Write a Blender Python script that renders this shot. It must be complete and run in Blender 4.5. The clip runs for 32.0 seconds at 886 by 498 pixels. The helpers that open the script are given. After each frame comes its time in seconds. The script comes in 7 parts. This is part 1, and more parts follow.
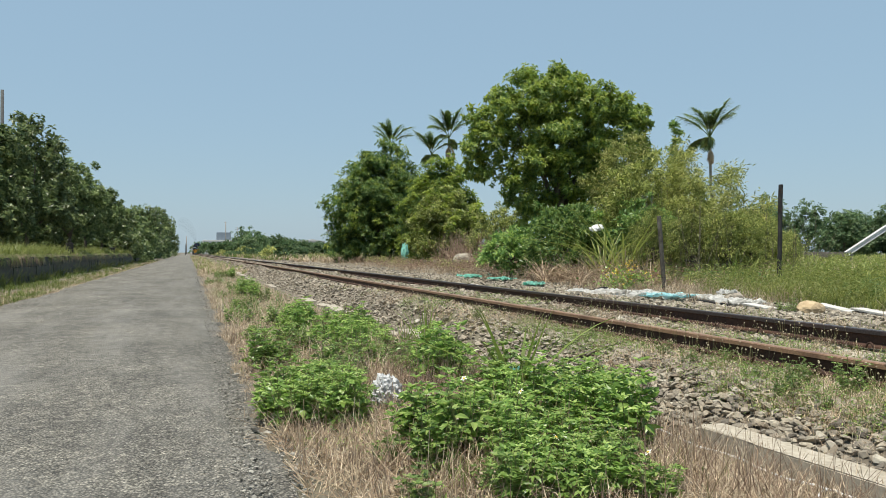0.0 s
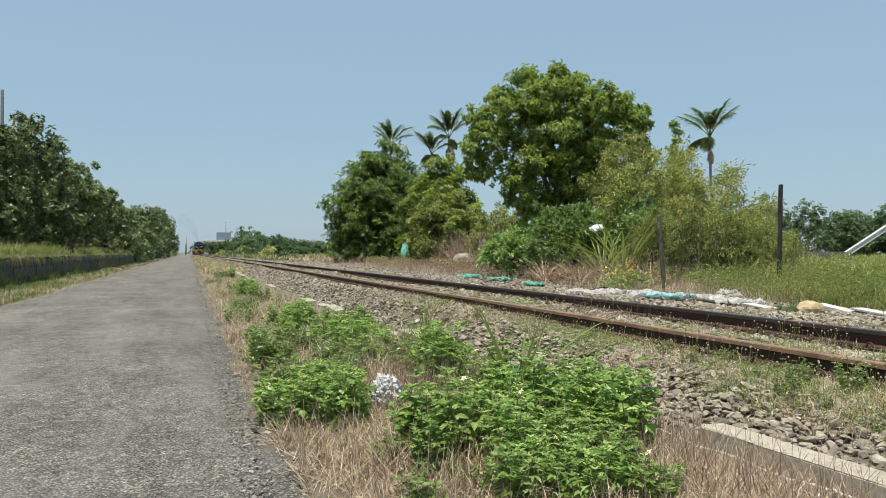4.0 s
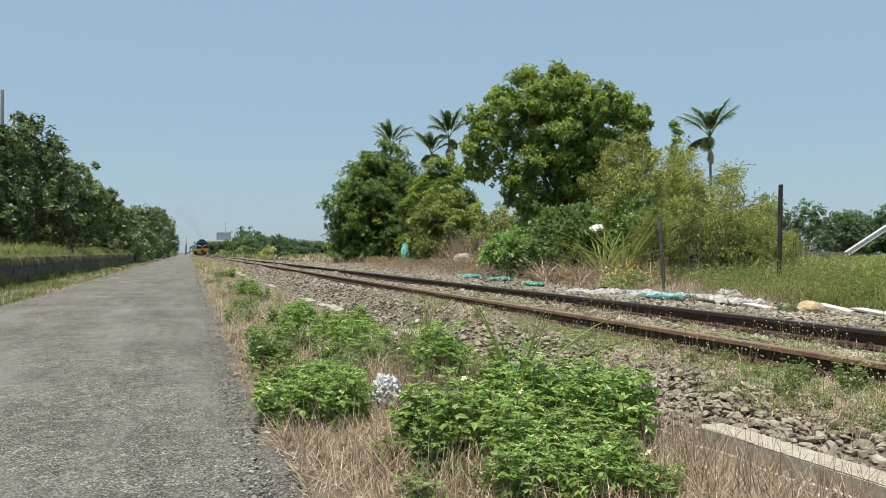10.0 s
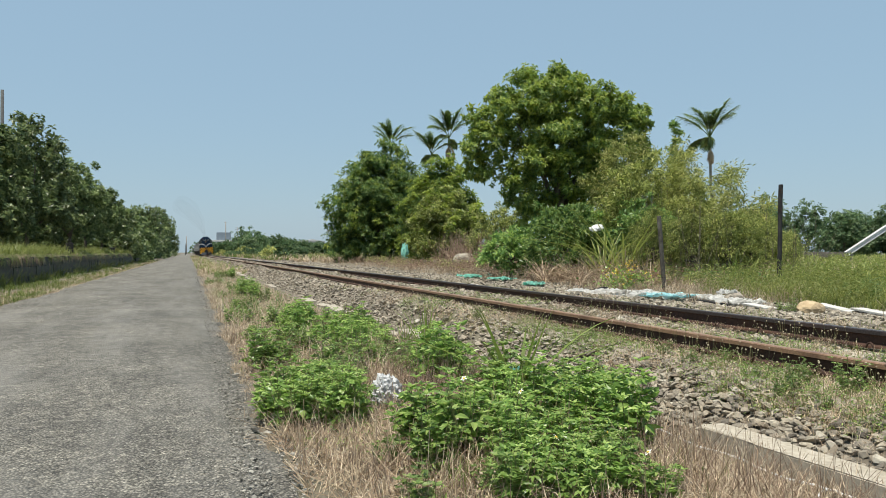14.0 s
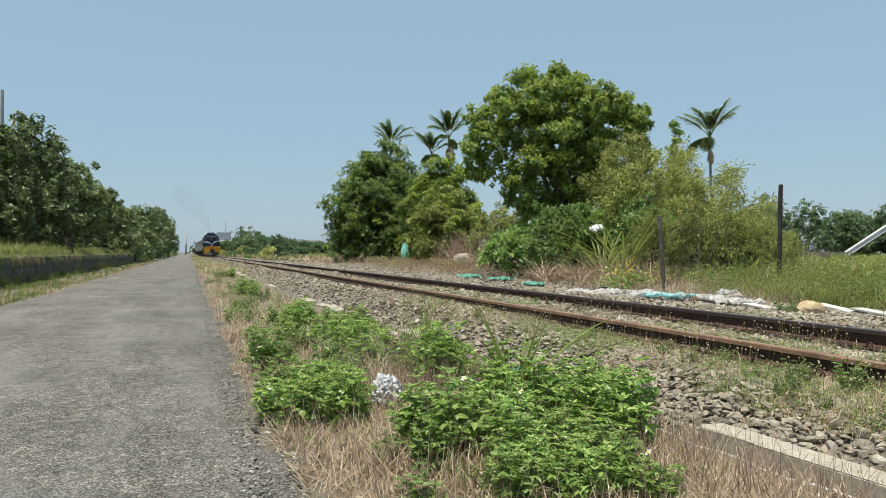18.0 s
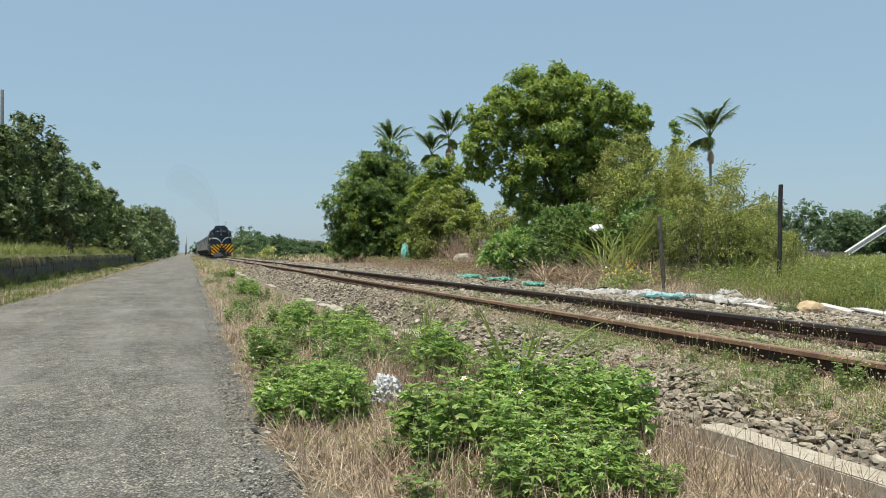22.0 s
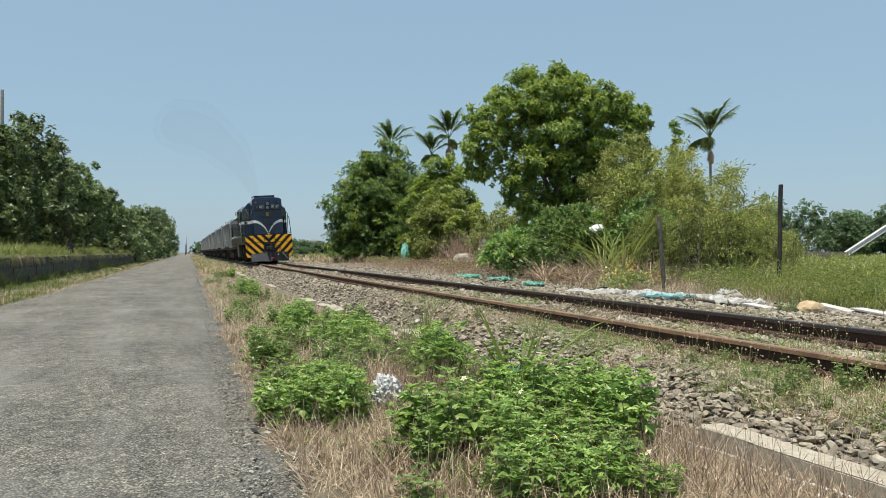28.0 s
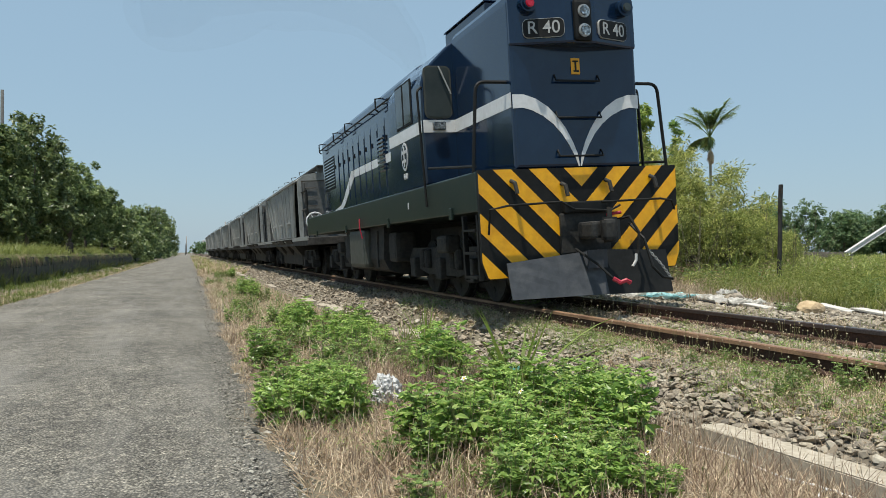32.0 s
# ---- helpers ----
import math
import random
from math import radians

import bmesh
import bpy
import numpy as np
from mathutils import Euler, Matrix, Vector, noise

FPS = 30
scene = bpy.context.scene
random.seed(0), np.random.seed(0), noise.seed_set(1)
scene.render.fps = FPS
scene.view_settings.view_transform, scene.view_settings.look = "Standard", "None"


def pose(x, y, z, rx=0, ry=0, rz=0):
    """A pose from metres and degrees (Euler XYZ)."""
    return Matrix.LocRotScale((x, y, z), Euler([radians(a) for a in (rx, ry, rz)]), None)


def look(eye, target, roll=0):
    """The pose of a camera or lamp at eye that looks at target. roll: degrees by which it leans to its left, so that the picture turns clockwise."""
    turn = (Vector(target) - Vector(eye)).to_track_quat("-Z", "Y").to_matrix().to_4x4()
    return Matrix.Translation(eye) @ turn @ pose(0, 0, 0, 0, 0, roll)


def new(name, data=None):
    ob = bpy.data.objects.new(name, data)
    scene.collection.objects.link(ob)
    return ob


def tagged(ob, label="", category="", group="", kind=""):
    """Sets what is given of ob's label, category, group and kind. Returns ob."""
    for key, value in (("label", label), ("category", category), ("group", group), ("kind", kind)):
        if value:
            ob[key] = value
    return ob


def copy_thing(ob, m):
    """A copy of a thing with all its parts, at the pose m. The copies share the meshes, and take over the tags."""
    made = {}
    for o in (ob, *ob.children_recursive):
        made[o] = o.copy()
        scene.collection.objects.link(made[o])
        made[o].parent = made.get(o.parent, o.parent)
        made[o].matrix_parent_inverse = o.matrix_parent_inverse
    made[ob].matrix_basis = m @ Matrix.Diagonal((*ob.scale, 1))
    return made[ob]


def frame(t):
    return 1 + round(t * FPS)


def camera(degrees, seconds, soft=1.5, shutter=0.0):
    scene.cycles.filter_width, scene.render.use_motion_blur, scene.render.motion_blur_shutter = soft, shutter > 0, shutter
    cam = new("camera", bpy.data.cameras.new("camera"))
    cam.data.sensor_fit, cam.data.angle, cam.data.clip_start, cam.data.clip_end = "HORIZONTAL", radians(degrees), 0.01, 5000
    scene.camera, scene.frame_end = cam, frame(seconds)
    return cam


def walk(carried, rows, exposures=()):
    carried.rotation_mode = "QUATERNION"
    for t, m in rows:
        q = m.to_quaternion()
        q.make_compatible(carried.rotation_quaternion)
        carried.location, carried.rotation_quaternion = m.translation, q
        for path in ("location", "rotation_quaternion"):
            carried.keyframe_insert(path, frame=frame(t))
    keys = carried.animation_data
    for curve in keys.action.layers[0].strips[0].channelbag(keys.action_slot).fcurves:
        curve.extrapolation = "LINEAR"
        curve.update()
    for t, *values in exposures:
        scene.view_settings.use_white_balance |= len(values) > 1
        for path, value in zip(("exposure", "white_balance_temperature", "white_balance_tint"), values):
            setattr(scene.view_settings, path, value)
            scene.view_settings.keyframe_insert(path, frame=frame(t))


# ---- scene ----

# ---------------------------------------------------------------- camera
cam = camera(60.3, 32.0, soft=0.6)
HERE = look((0, 0, 1.2), (31.69, 94.85, 1.2 + 0.44))
walk(cam, [(0, HERE), (32, HERE)])

# ---------------------------------------------------------------- light
SUN_DIR = Vector((-0.21, -0.16, 0.965)).normalized()
world = bpy.data.worlds.new("sky")
scene.world = world
world.use_nodes = True
wn, wl = world.node_tree.nodes, world.node_tree.links
sky = wn.new("ShaderNodeTexSky")
sky.sky_type = "NISHITA"
sky.sun_disc = False
sky.sun_elevation = math.asin(SUN_DIR.z)
sky.sun_rotation = math.atan2(SUN_DIR.x, SUN_DIR.y)
sky.air_density, sky.dust_density, sky.ozone_density = 1.3, 0.6, 2.0
haze = wn.new("ShaderNodeMix")
haze.data_type = "RGBA"
haze.inputs[0].default_value = 0.80
wl.new(sky.outputs["Color"], haze.inputs[6])
haze.inputs[7].default_value = (2.33, 3.45, 4.42, 1)
wl.new(haze.outputs[2], wn["Background"].inputs["Color"])
wn["Background"].inputs["Strength"].default_value = 0.118
sun = new("sun", bpy.data.lights.new("sun", "SUN"))
sun.data.energy, sun.data.angle, sun.data.color = 5.0, radians(0.55), (1.0, 0.94, 0.82)
sun.matrix_world = look(SUN_DIR * 50, (0, 0, 0))
scene.view_settings.exposure = 0.25

# ---------------------------------------------------------------- materials


def shader(name, rough=0.8, metal=0.0):
    m = bpy.data.materials.new(name)
    m.use_nodes = True
    b = m.node_tree.nodes["Principled BSDF"]
    b.inputs["Roughness"].default_value = rough
    b.inputs["Metallic"].default_value = metal
    return m, m.node_tree.nodes, m.node_tree.links, b


def noise_node(n, l, scale, detail=4.0, coord=None, rough=0.6):
    if coord is None:
        coord = n.new("ShaderNodeTexCoord").outputs["Object"]
    t = n.new("ShaderNodeTexNoise")
    t.inputs["Scale"].default_value, t.inputs["Detail"].default_value = scale, detail
    t.inputs["Roughness"].default_value = rough
    l.new(coord, t.inputs["Vector"])
    return t.outputs["Fac"]


def ramp(n, l, fac, stops):
    r = n.new("ShaderNodeValToRGB")
    e = r.color_ramp.elements
    while len(e) < len(stops):
        e.new(0.5)
    for k, (p, col) in enumerate(stops):
        e[k].position, e[k].color = p, (*col, 1)
    l.new(fac, r.inputs["Fac"])
    return r.outputs["Color"]


def mixed(n, l, fac, a, b, mode="MIX"):
    m = n.new("ShaderNodeMix")
    m.data_type, m.blend_type = "RGBA", mode
    for sock, v in ((m.inputs[0], fac), (m.inputs[6], a), (m.inputs[7], b)):
        if isinstance(v, (int, float)):
            sock.default_value = v
        elif isinstance(v, tuple):
            sock.default_value = (*v, 1)
        else:
            l.new(v, sock)
    return m.outputs[2]


def bump(n, l, b, height, strength=0.4, dist=0.02):
    k = n.new("ShaderNodeBump")
    k.inputs["Strength"].default_value, k.inputs["Distance"].default_value = strength, dist
    l.new(height, k.inputs["Height"])
    l.new(k.outputs["Normal"], b.inputs["Normal"])


def surface(name, a, b2, stain, fine=30.0, coarse=1.5, rough=0.8, metal=0.0, relief=0.3, amount=0.5, dist=0.01):
    """Two tones of grain, and stains of a third tone."""
    m, n, l, b = shader(name, rough, metal)
    f = noise_node(n, l, fine)
    base = ramp(n, l, f, [(0.35, a), (0.65, b2)])
    mask = ramp(n, l, noise_node(n, l, coarse, 6.0), [(0.48, (0, 0, 0)), (0.68, (amount,) * 3)])
    l.new(mixed(n, l, mask, base, stain), b.inputs["Base Color"])
    if relief:
        bump(n, l, b, f, relief, dist)
    return m


def leafy(name, dark, mid, light, gloss=0.5, through_light=0.42):
    """Leaves or blades: each island has its own tone; some light passes through."""
    m, n, l, b = shader(name, gloss)
    g = n.new("ShaderNodeNewGeometry")
    col = ramp(n, l, g.outputs["Random Per Island"], [(0.0, dark), (0.55, mid), (1.0, light)])
    hue = n.new("ShaderNodeHueSaturation")
    rnd = n.new("ShaderNodeMapRange")
    rnd.inputs["To Min"].default_value, rnd.inputs["To Max"].default_value = 0.78, 1.25
    l.new(n.new("ShaderNodeObjectInfo").outputs["Random"], rnd.inputs["Value"])
    l.new(rnd.outputs[0], hue.inputs["Value"])
    l.new(col, hue.inputs["Color"])
    col = hue.outputs["Color"]
    col = mixed(n, l, ramp(n, l, noise_node(n, l, 0.9, 3.0), [(0.4, (0, 0, 0)), (0.7, (0.35,) * 3)]), col, dark)
    l.new(col, b.inputs["Base Color"])
    t = n.new("ShaderNodeBsdfTranslucent")
    l.new(col, t.inputs["Color"])
    mix = n.new("ShaderNodeMixShader")
    mix.inputs[0].default_value = through_light
    l.new(b.outputs[0], mix.inputs[1])
    l.new(t.outputs[0], mix.inputs[2])
    l.new(mix.outputs[0], n["Material Output"].inputs["Surface"])
    return m


def asphalt():
    """Old coarse asphalt: pale chips in dark binder with shaded pits coloured in between, worn tracks, hair cracks and
    patches of dust.
    """
    m, n, l, b = shader("asphalt", 0.85)
    co = n.new("ShaderNodeTexCoord").outputs["Object"]
    v = n.new("ShaderNodeTexVoronoi")
    v.inputs["Scale"].default_value = 68
    l.new(co, v.inputs["Vector"])
    chips = ramp(n, l, v.outputs["Color"], [(0.06, (0.052, 0.049, 0.042)), (0.42, (0.20, 0.19, 0.167)), (0.82, (0.31, 0.292, 0.258)), (0.985, (0.50, 0.475, 0.425))])
    # darker between chips: binder, and the shade of the pits as colour
    edge = ramp(n, l, v.outputs["Distance"], [(0.3, (1.12, 1.12, 1.12)), (0.66, (0.36, 0.36, 0.36))])
    chips = mixed(n, l, 1.0, chips, edge, "MULTIPLY")
    v2 = n.new("ShaderNodeTexVoronoi")
    v2.inputs["Scale"].default_value = 17
    l.new(co, v2.inputs["Vector"])
    chips = mixed(n, l, 1.0, chips, ramp(n, l, v2.outputs["Color"], [(0.15, (0.72, 0.71, 0.70)), (0.6, (1.0, 1.0, 0.99)), (0.95, (1.3, 1.28, 1.24))]), "MULTIPLY")
    patch = ramp(n, l, noise_node(n, l, 0.55, 7.0, co, 0.68), [(0.34, (0.72, 0.715, 0.71)), (0.68, (1.26, 1.25, 1.21))])
    col = mixed(n, l, 1.0, chips, patch, "MULTIPLY")
    mottle = ramp(n, l, noise_node(n, l, 3.2, 12.0, co, 0.8), [(0.36, (0.72, 0.72, 0.715)), (0.64, (1.24, 1.23, 1.2))])
    col = mixed(n, l, 1.0, col, mottle, "MULTIPLY")
    stretch = n.new("ShaderNodeMapping")
    stretch.inputs["Scale"].default_value = (1.3, 0.22, 1)
    l.new(co, stretch.inputs["Vector"])
    worn = ramp(n, l, noise_node(n, l, 1.0, 5.0, stretch.outputs[0]), [(0.46, (0, 0, 0)), (0.7, (0.5,) * 3)])
    col = mixed(n, l, worn, col, (0.275, 0.263, 0.237))
    dust = ramp(n, l, noise_node(n, l, 1.7, 9.0, co, 0.8), [(0.62, (0, 0, 0)), (0.74, (0.75,) * 3)])
    col = mixed(n, l, dust, col, (0.36, 0.34, 0.30))
    warp = n.new("ShaderNodeTexNoise")
    warp.inputs["Scale"].default_value, warp.inputs["Detail"].default_value = 3.0, 6.0
    l.new(co, warp.inputs["Vector"])
    bent = n.new("ShaderNodeVectorMath")
    bent.operation = "MULTIPLY_ADD"
    l.new(warp.outputs["Color"], bent.inputs[0])
    bent.inputs[1].default_value = (0.35, 0.35, 0.0)
    l.new(co, bent.inputs[2])
    net = n.new("ShaderNodeTexVoronoi")
    net.feature = "DISTANCE_TO_EDGE"
    net.inputs["Scale"].default_value = 1.15
    l.new(bent.outputs[0], net.inputs["Vector"])
    crack = ramp(n, l, net.outputs["Distance"], [(0.0, (1, 1, 1)), (0.016, (0, 0, 0))])
    here = ramp(n, l, noise_node(n, l, 0.8, 3.0, co), [(0.5, (0, 0, 0)), (0.62, (0.85,) * 3)])
    crack = mixed(n, l, 1.0, crack, here, "MULTIPLY")
    col = mixed(n, l, crack, col, (0.05, 0.048, 0.043))
    l.new(col, b.inputs["Base Color"])
    h = mixed(n, l, crack, v.outputs["Distance"], (0.9, 0.9, 0.9))
    inv = n.new("ShaderNodeMath")
    inv.operation = "MULTIPLY"
    l.new(h, inv.inputs[0])
    inv.inputs[1].default_value = -1.0
    bump(n, l, b, inv.outputs[0], 1.0, 0.014)
    return m


def soil():
    m, n, l, b = shader("soil", 0.95)
    co = n.new("ShaderNodeTexCoord").outputs["Object"]
    f = mixed(n, l, 0.55, noise_node(n, l, 14, 8.0, co, 0.7), noise_node(n, l, 95, 6.0, co, 0.75))
    # soil tones darkened to stand for shade between stones and under straw
    base = ramp(n, l, f, [(0.3, (0.06, 0.051, 0.038)), (0.5, (0.145, 0.12, 0.09)), (0.7, (0.27, 0.232, 0.175))])
    green = ramp(n, l, noise_node(n, l, 0.35, 6.0, co), [(0.5, (0, 0, 0)), (0.7, (0.4,) * 3)])
    col = mixed(n, l, green, base, ramp(n, l, f, [(0.3, (0.06, 0.085, 0.02)), (0.7, (0.17, 0.19, 0.06))]))
    l.new(col, b.inputs["Base Color"])
    bump(n, l, b, f, 0.6, 0.04)
    return m


def stone_material(name, tones):
    m, n, l, b = shader(name, 0.85)
    i = n.new("ShaderNodeObjectInfo")
    g = n.new("ShaderNodeNewGeometry")
    add = n.new("ShaderNodeMath")
    add.operation = "ADD"
    l.new(i.outputs["Random"], add.inputs[0])
    l.new(g.outputs["Random Per Island"], add.inputs[1])
    fr = n.new("ShaderNodeMath")
    fr.operation = "FRACT"
    l.new(add.outputs[0], fr.inputs[0])
    col = ramp(n, l, fr.outputs[0], tones)
    f = noise_node(n, l, 40, 5.0)
    col = mixed(n, l, 0.6, col, ramp(n, l, f, [(0.3, (0.55,) * 3), (0.7, (1.25, 1.22, 1.15))]), "MULTIPLY")
    l.new(col, b.inputs["Base Color"])
    bump(n, l, b, f, 0.4, 0.01)
    return m


M = {}
M["asphalt"] = asphalt()
M["soil"] = soil()
M["ballast"] = stone_material("ballast", [(0.0, (0.11, 0.095, 0.078)), (0.35, (0.265, 0.232, 0.185)), (0.65, (0.36, 0.317, 0.25)), (0.85, (0.20, 0.16, 0.118)), (1.0, (0.45, 0.415, 0.345))])
M["concrete"] = surface("concrete", (0.30, 0.265, 0.21), (0.44, 0.39, 0.315), (0.20, 0.17, 0.12), 25, 2.0, 0.9, relief=0.35)
M["wallstone"] = surface("wallstone", (0.03, 0.033, 0.03), (0.085, 0.088, 0.08), (0.05, 0.075, 0.03), 12, 1.2, 0.9, relief=0.6, dist=0.03)
# rust darkened for grime on the rail webs and shade below their heads
M["rust"] = surface("rust", (0.035, 0.018, 0.012), (0.075, 0.035, 0.022), (0.12, 0.055, 0.03), 40, 3, 0.8, 0.2)
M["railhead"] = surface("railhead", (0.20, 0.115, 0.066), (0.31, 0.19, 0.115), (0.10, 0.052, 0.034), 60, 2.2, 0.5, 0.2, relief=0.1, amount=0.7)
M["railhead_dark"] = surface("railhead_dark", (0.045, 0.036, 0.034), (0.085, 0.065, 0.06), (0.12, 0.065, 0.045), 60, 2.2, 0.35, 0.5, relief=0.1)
M["bark"] = surface("bark", (0.075, 0.06, 0.045), (0.19, 0.16, 0.125), (0.26, 0.245, 0.21), 18, 2, 0.95, relief=0.8, dist=0.03)
M["palm_bark"] = surface("palm_bark", (0.20, 0.19, 0.155), (0.33, 0.31, 0.26), (0.12, 0.14, 0.08), 10, 2, 0.9)
M["wood_grey"] = surface("wood_grey", (0.19, 0.175, 0.155), (0.33, 0.31, 0.28), (0.10, 0.09, 0.08), 25, 3, 0.9, relief=0.6)
M["post_black"] = surface("post_black", (0.010, 0.010, 0.010), (0.026, 0.024, 0.023), (0.06, 0.055, 0.05), 20, 3, 0.8, relief=0.5)
M["leaf_tree"] = leafy("leaf_tree", (0.085, 0.155, 0.04), (0.215, 0.305, 0.072), (0.40, 0.47, 0.115), 0.40, 0.48)
# yellow-green for new growth and for sunlight on the crown tops
M["leaf_young_lit"] = leafy("leaf_young_lit", (0.19, 0.28, 0.045), (0.34, 0.43, 0.07), (0.52, 0.57, 0.12), 0.42, 0.5)
M["leaf_bush"] = leafy("leaf_bush", (0.085, 0.175, 0.058), (0.215, 0.335, 0.092), (0.40, 0.50, 0.145), 0.40, 0.46)
M["leaf_thin"] = leafy("leaf_thin", (0.10, 0.135, 0.038), (0.31, 0.365, 0.10), (0.62, 0.62, 0.23), 0.42, 0.42)
M["leaf_orchard"] = leafy("leaf_orchard", (0.075, 0.115, 0.045), (0.165, 0.225, 0.08), (0.34, 0.395, 0.16), 0.38)
M["leaf_scrub"] = leafy("leaf_scrub", (0.16, 0.19, 0.058), (0.43, 0.475, 0.145), (0.75, 0.72, 0.30), 0.42, 0.46)
# lighter, greyer green: distance haze put into the leaf colour
M["leaf_far_haze"] = leafy("leaf_far_haze", (0.07, 0.135, 0.06), (0.13, 0.205, 0.085), (0.20, 0.27, 0.115))
M["leaf_palm"] = leafy("leaf_palm", (0.055, 0.105, 0.035), (0.12, 0.19, 0.055), (0.26, 0.32, 0.095), 0.35, 0.5)
M["leaf_dead"] = leafy("leaf_dead", (0.22, 0.15, 0.085), (0.40, 0.30, 0.17), (0.55, 0.45, 0.28), 0.8, 0.15)
M["leaf_weed"] = leafy("leaf_weed", (0.11, 0.20, 0.042), (0.23, 0.36, 0.08), (0.42, 0.53, 0.16), 0.38, 0.42)
M["leaf_verge"] = leafy("leaf_verge", (0.09, 0.155, 0.042), (0.18, 0.27, 0.07), (0.34, 0.42, 0.14), 0.38)
M["grass"] = leafy("grass", (0.1, 0.15, 0.025), (0.2, 0.27, 0.055), (0.36, 0.39, 0.12))
M["reed"] = leafy("reed", (0.125, 0.165, 0.032), (0.24, 0.285, 0.065), (0.43, 0.43, 0.155))
M["straw"] = leafy("straw", (0.29, 0.205, 0.135), (0.51, 0.40, 0.275), (0.73, 0.62, 0.46), 0.8, 0.2)
M["dead_stalk"] = leafy("dead_stalk", (0.17, 0.108, 0.075), (0.32, 0.22, 0.155), (0.50, 0.385, 0.29), 0.85, 0.05)
M["stem"] = surface("stem", (0.14, 0.17, 0.05), (0.24, 0.22, 0.10), (0.25, 0.16, 0.10), 40, 4, 0.8)
M["petal"] = surface("petal", (0.72, 0.72, 0.66), (0.8, 0.8, 0.76), (0.7, 0.66, 0.5), 40, 5, 0.7)
M["pollen"] = surface("pollen", (0.65, 0.42, 0.04), (0.75, 0.55, 0.08), (0.5, 0.3, 0.03), 60, 5, 0.8)
M["plastic_white"] = surface("plastic_white", (0.52, 0.52, 0.53), (0.74, 0.74, 0.74), (0.40, 0.38, 0.35), 20, 4, 0.45)
M["sheet_white"] = surface("sheet_white", (0.70, 0.69, 0.66), (0.82, 0.81, 0.78), (0.42, 0.38, 0.32), 14, 3, 0.7)
M["plank_white"] = surface("plank_white", (0.44, 0.42, 0.38), (0.62, 0.60, 0.56), (0.25, 0.22, 0.18), 22, 6, 0.8)
M["cloth_teal"] = surface("cloth_teal", (0.36, 0.66, 0.70), (0.50, 0.76, 0.78), (0.66, 0.78, 0.78), 22, 5, 0.7)
M["net_green"] = surface("net_green", (0.13, 0.45, 0.36), (0.27, 0.60, 0.50), (0.25, 0.35, 0.28), 40, 5, 0.8)
M["post_brown"] = surface("post_brown", (0.055, 0.047, 0.038), (0.16, 0.14, 0.115), (0.24, 0.22, 0.19), 16, 2.5, 0.95, relief=0.8, dist=0.02)
M["boulder"] = surface("boulder", (0.24, 0.21, 0.165), (0.42, 0.375, 0.30), (0.14, 0.125, 0.10), 9, 2, 0.95, relief=0.6, dist=0.03)
M["plastic_bag"] = surface("plastic_bag", (0.36, 0.365, 0.37), (0.62, 0.62, 0.62), (0.34, 0.33, 0.30), 38, 7, 0.4, relief=0.9, amount=0.7, dist=0.02)
M["sandstone"] = surface("sandstone", (0.36, 0.26, 0.15), (0.50, 0.385, 0.24), (0.24, 0.18, 0.11), 12, 2.5, 0.95, relief=0.6, dist=0.02)
M["pole_grey"] = surface("pole_grey", (0.06, 0.064, 0.064), (0.09, 0.094, 0.094), (0.05, 0.05, 0.05), 6, 1, 0.9)
M["steel_white"] = surface("steel_white", (0.50, 0.51, 0.51), (0.66, 0.67, 0.67), (0.36, 0.33, 0.29), 15, 2, 0.5, relief=0.1)

# ---------------------------------------------------------------- mesh helpers


def mesh_np(name, verts, faces, mat, smooth=False):
    """A mesh from arrays; every face has the same number of corners."""
    verts, faces = np.asarray(verts, np.float32), np.asarray(faces, np.int32)
    me = bpy.data.meshes.new(name)
    me.vertices.add(len(verts))
    me.vertices.foreach_set("co", verts.ravel())
    m, k = faces.shape
    me.loops.add(m * k)
    me.loops.foreach_set("vertex_index", faces.ravel())
    me.polygons.add(m)
    me.polygons.foreach_set("loop_start", np.arange(m, dtype=np.int32) * k)
    me.polygons.foreach_set("use_smooth", np.full(m, smooth, bool))
    me.update(calc_edges=True)
    me.validate()
    if mat:
        me.materials.append(mat)
    return me


def spread(tv, tf, rot, loc):
    """Copies of a small template, turned and scaled by rot (n,3,3) and moved to loc (n,3)."""
    tv, tf = np.asarray(tv, float), np.asarray(tf, int)
    v = np.einsum("nij,kj->nki", rot, tv) + loc[:, None, :]
    f = tf[None] + (np.arange(len(loc)) * len(tv))[:, None, None]
    return v.reshape(-1, 3), f.reshape(-1, tf.shape[1])


def stack(pieces):
    vs, fs, k = [], [], 0
    for v, f in pieces:
        vs.append(v)
        fs.append(f + k)
        k += len(v)
    return np.concatenate(vs), np.concatenate(fs)


def axes(along, up):
    """Turns whose y goes along, and whose z lies near up."""
    y = along / (np.linalg.norm(along, axis=1, keepdims=True) + 1e-9)
    z = up - (up * y).sum(1, keepdims=True) * y
    z /= np.linalg.norm(z, axis=1, keepdims=True) + 1e-9
    return np.stack([np.cross(y, z), y, z], axis=2)


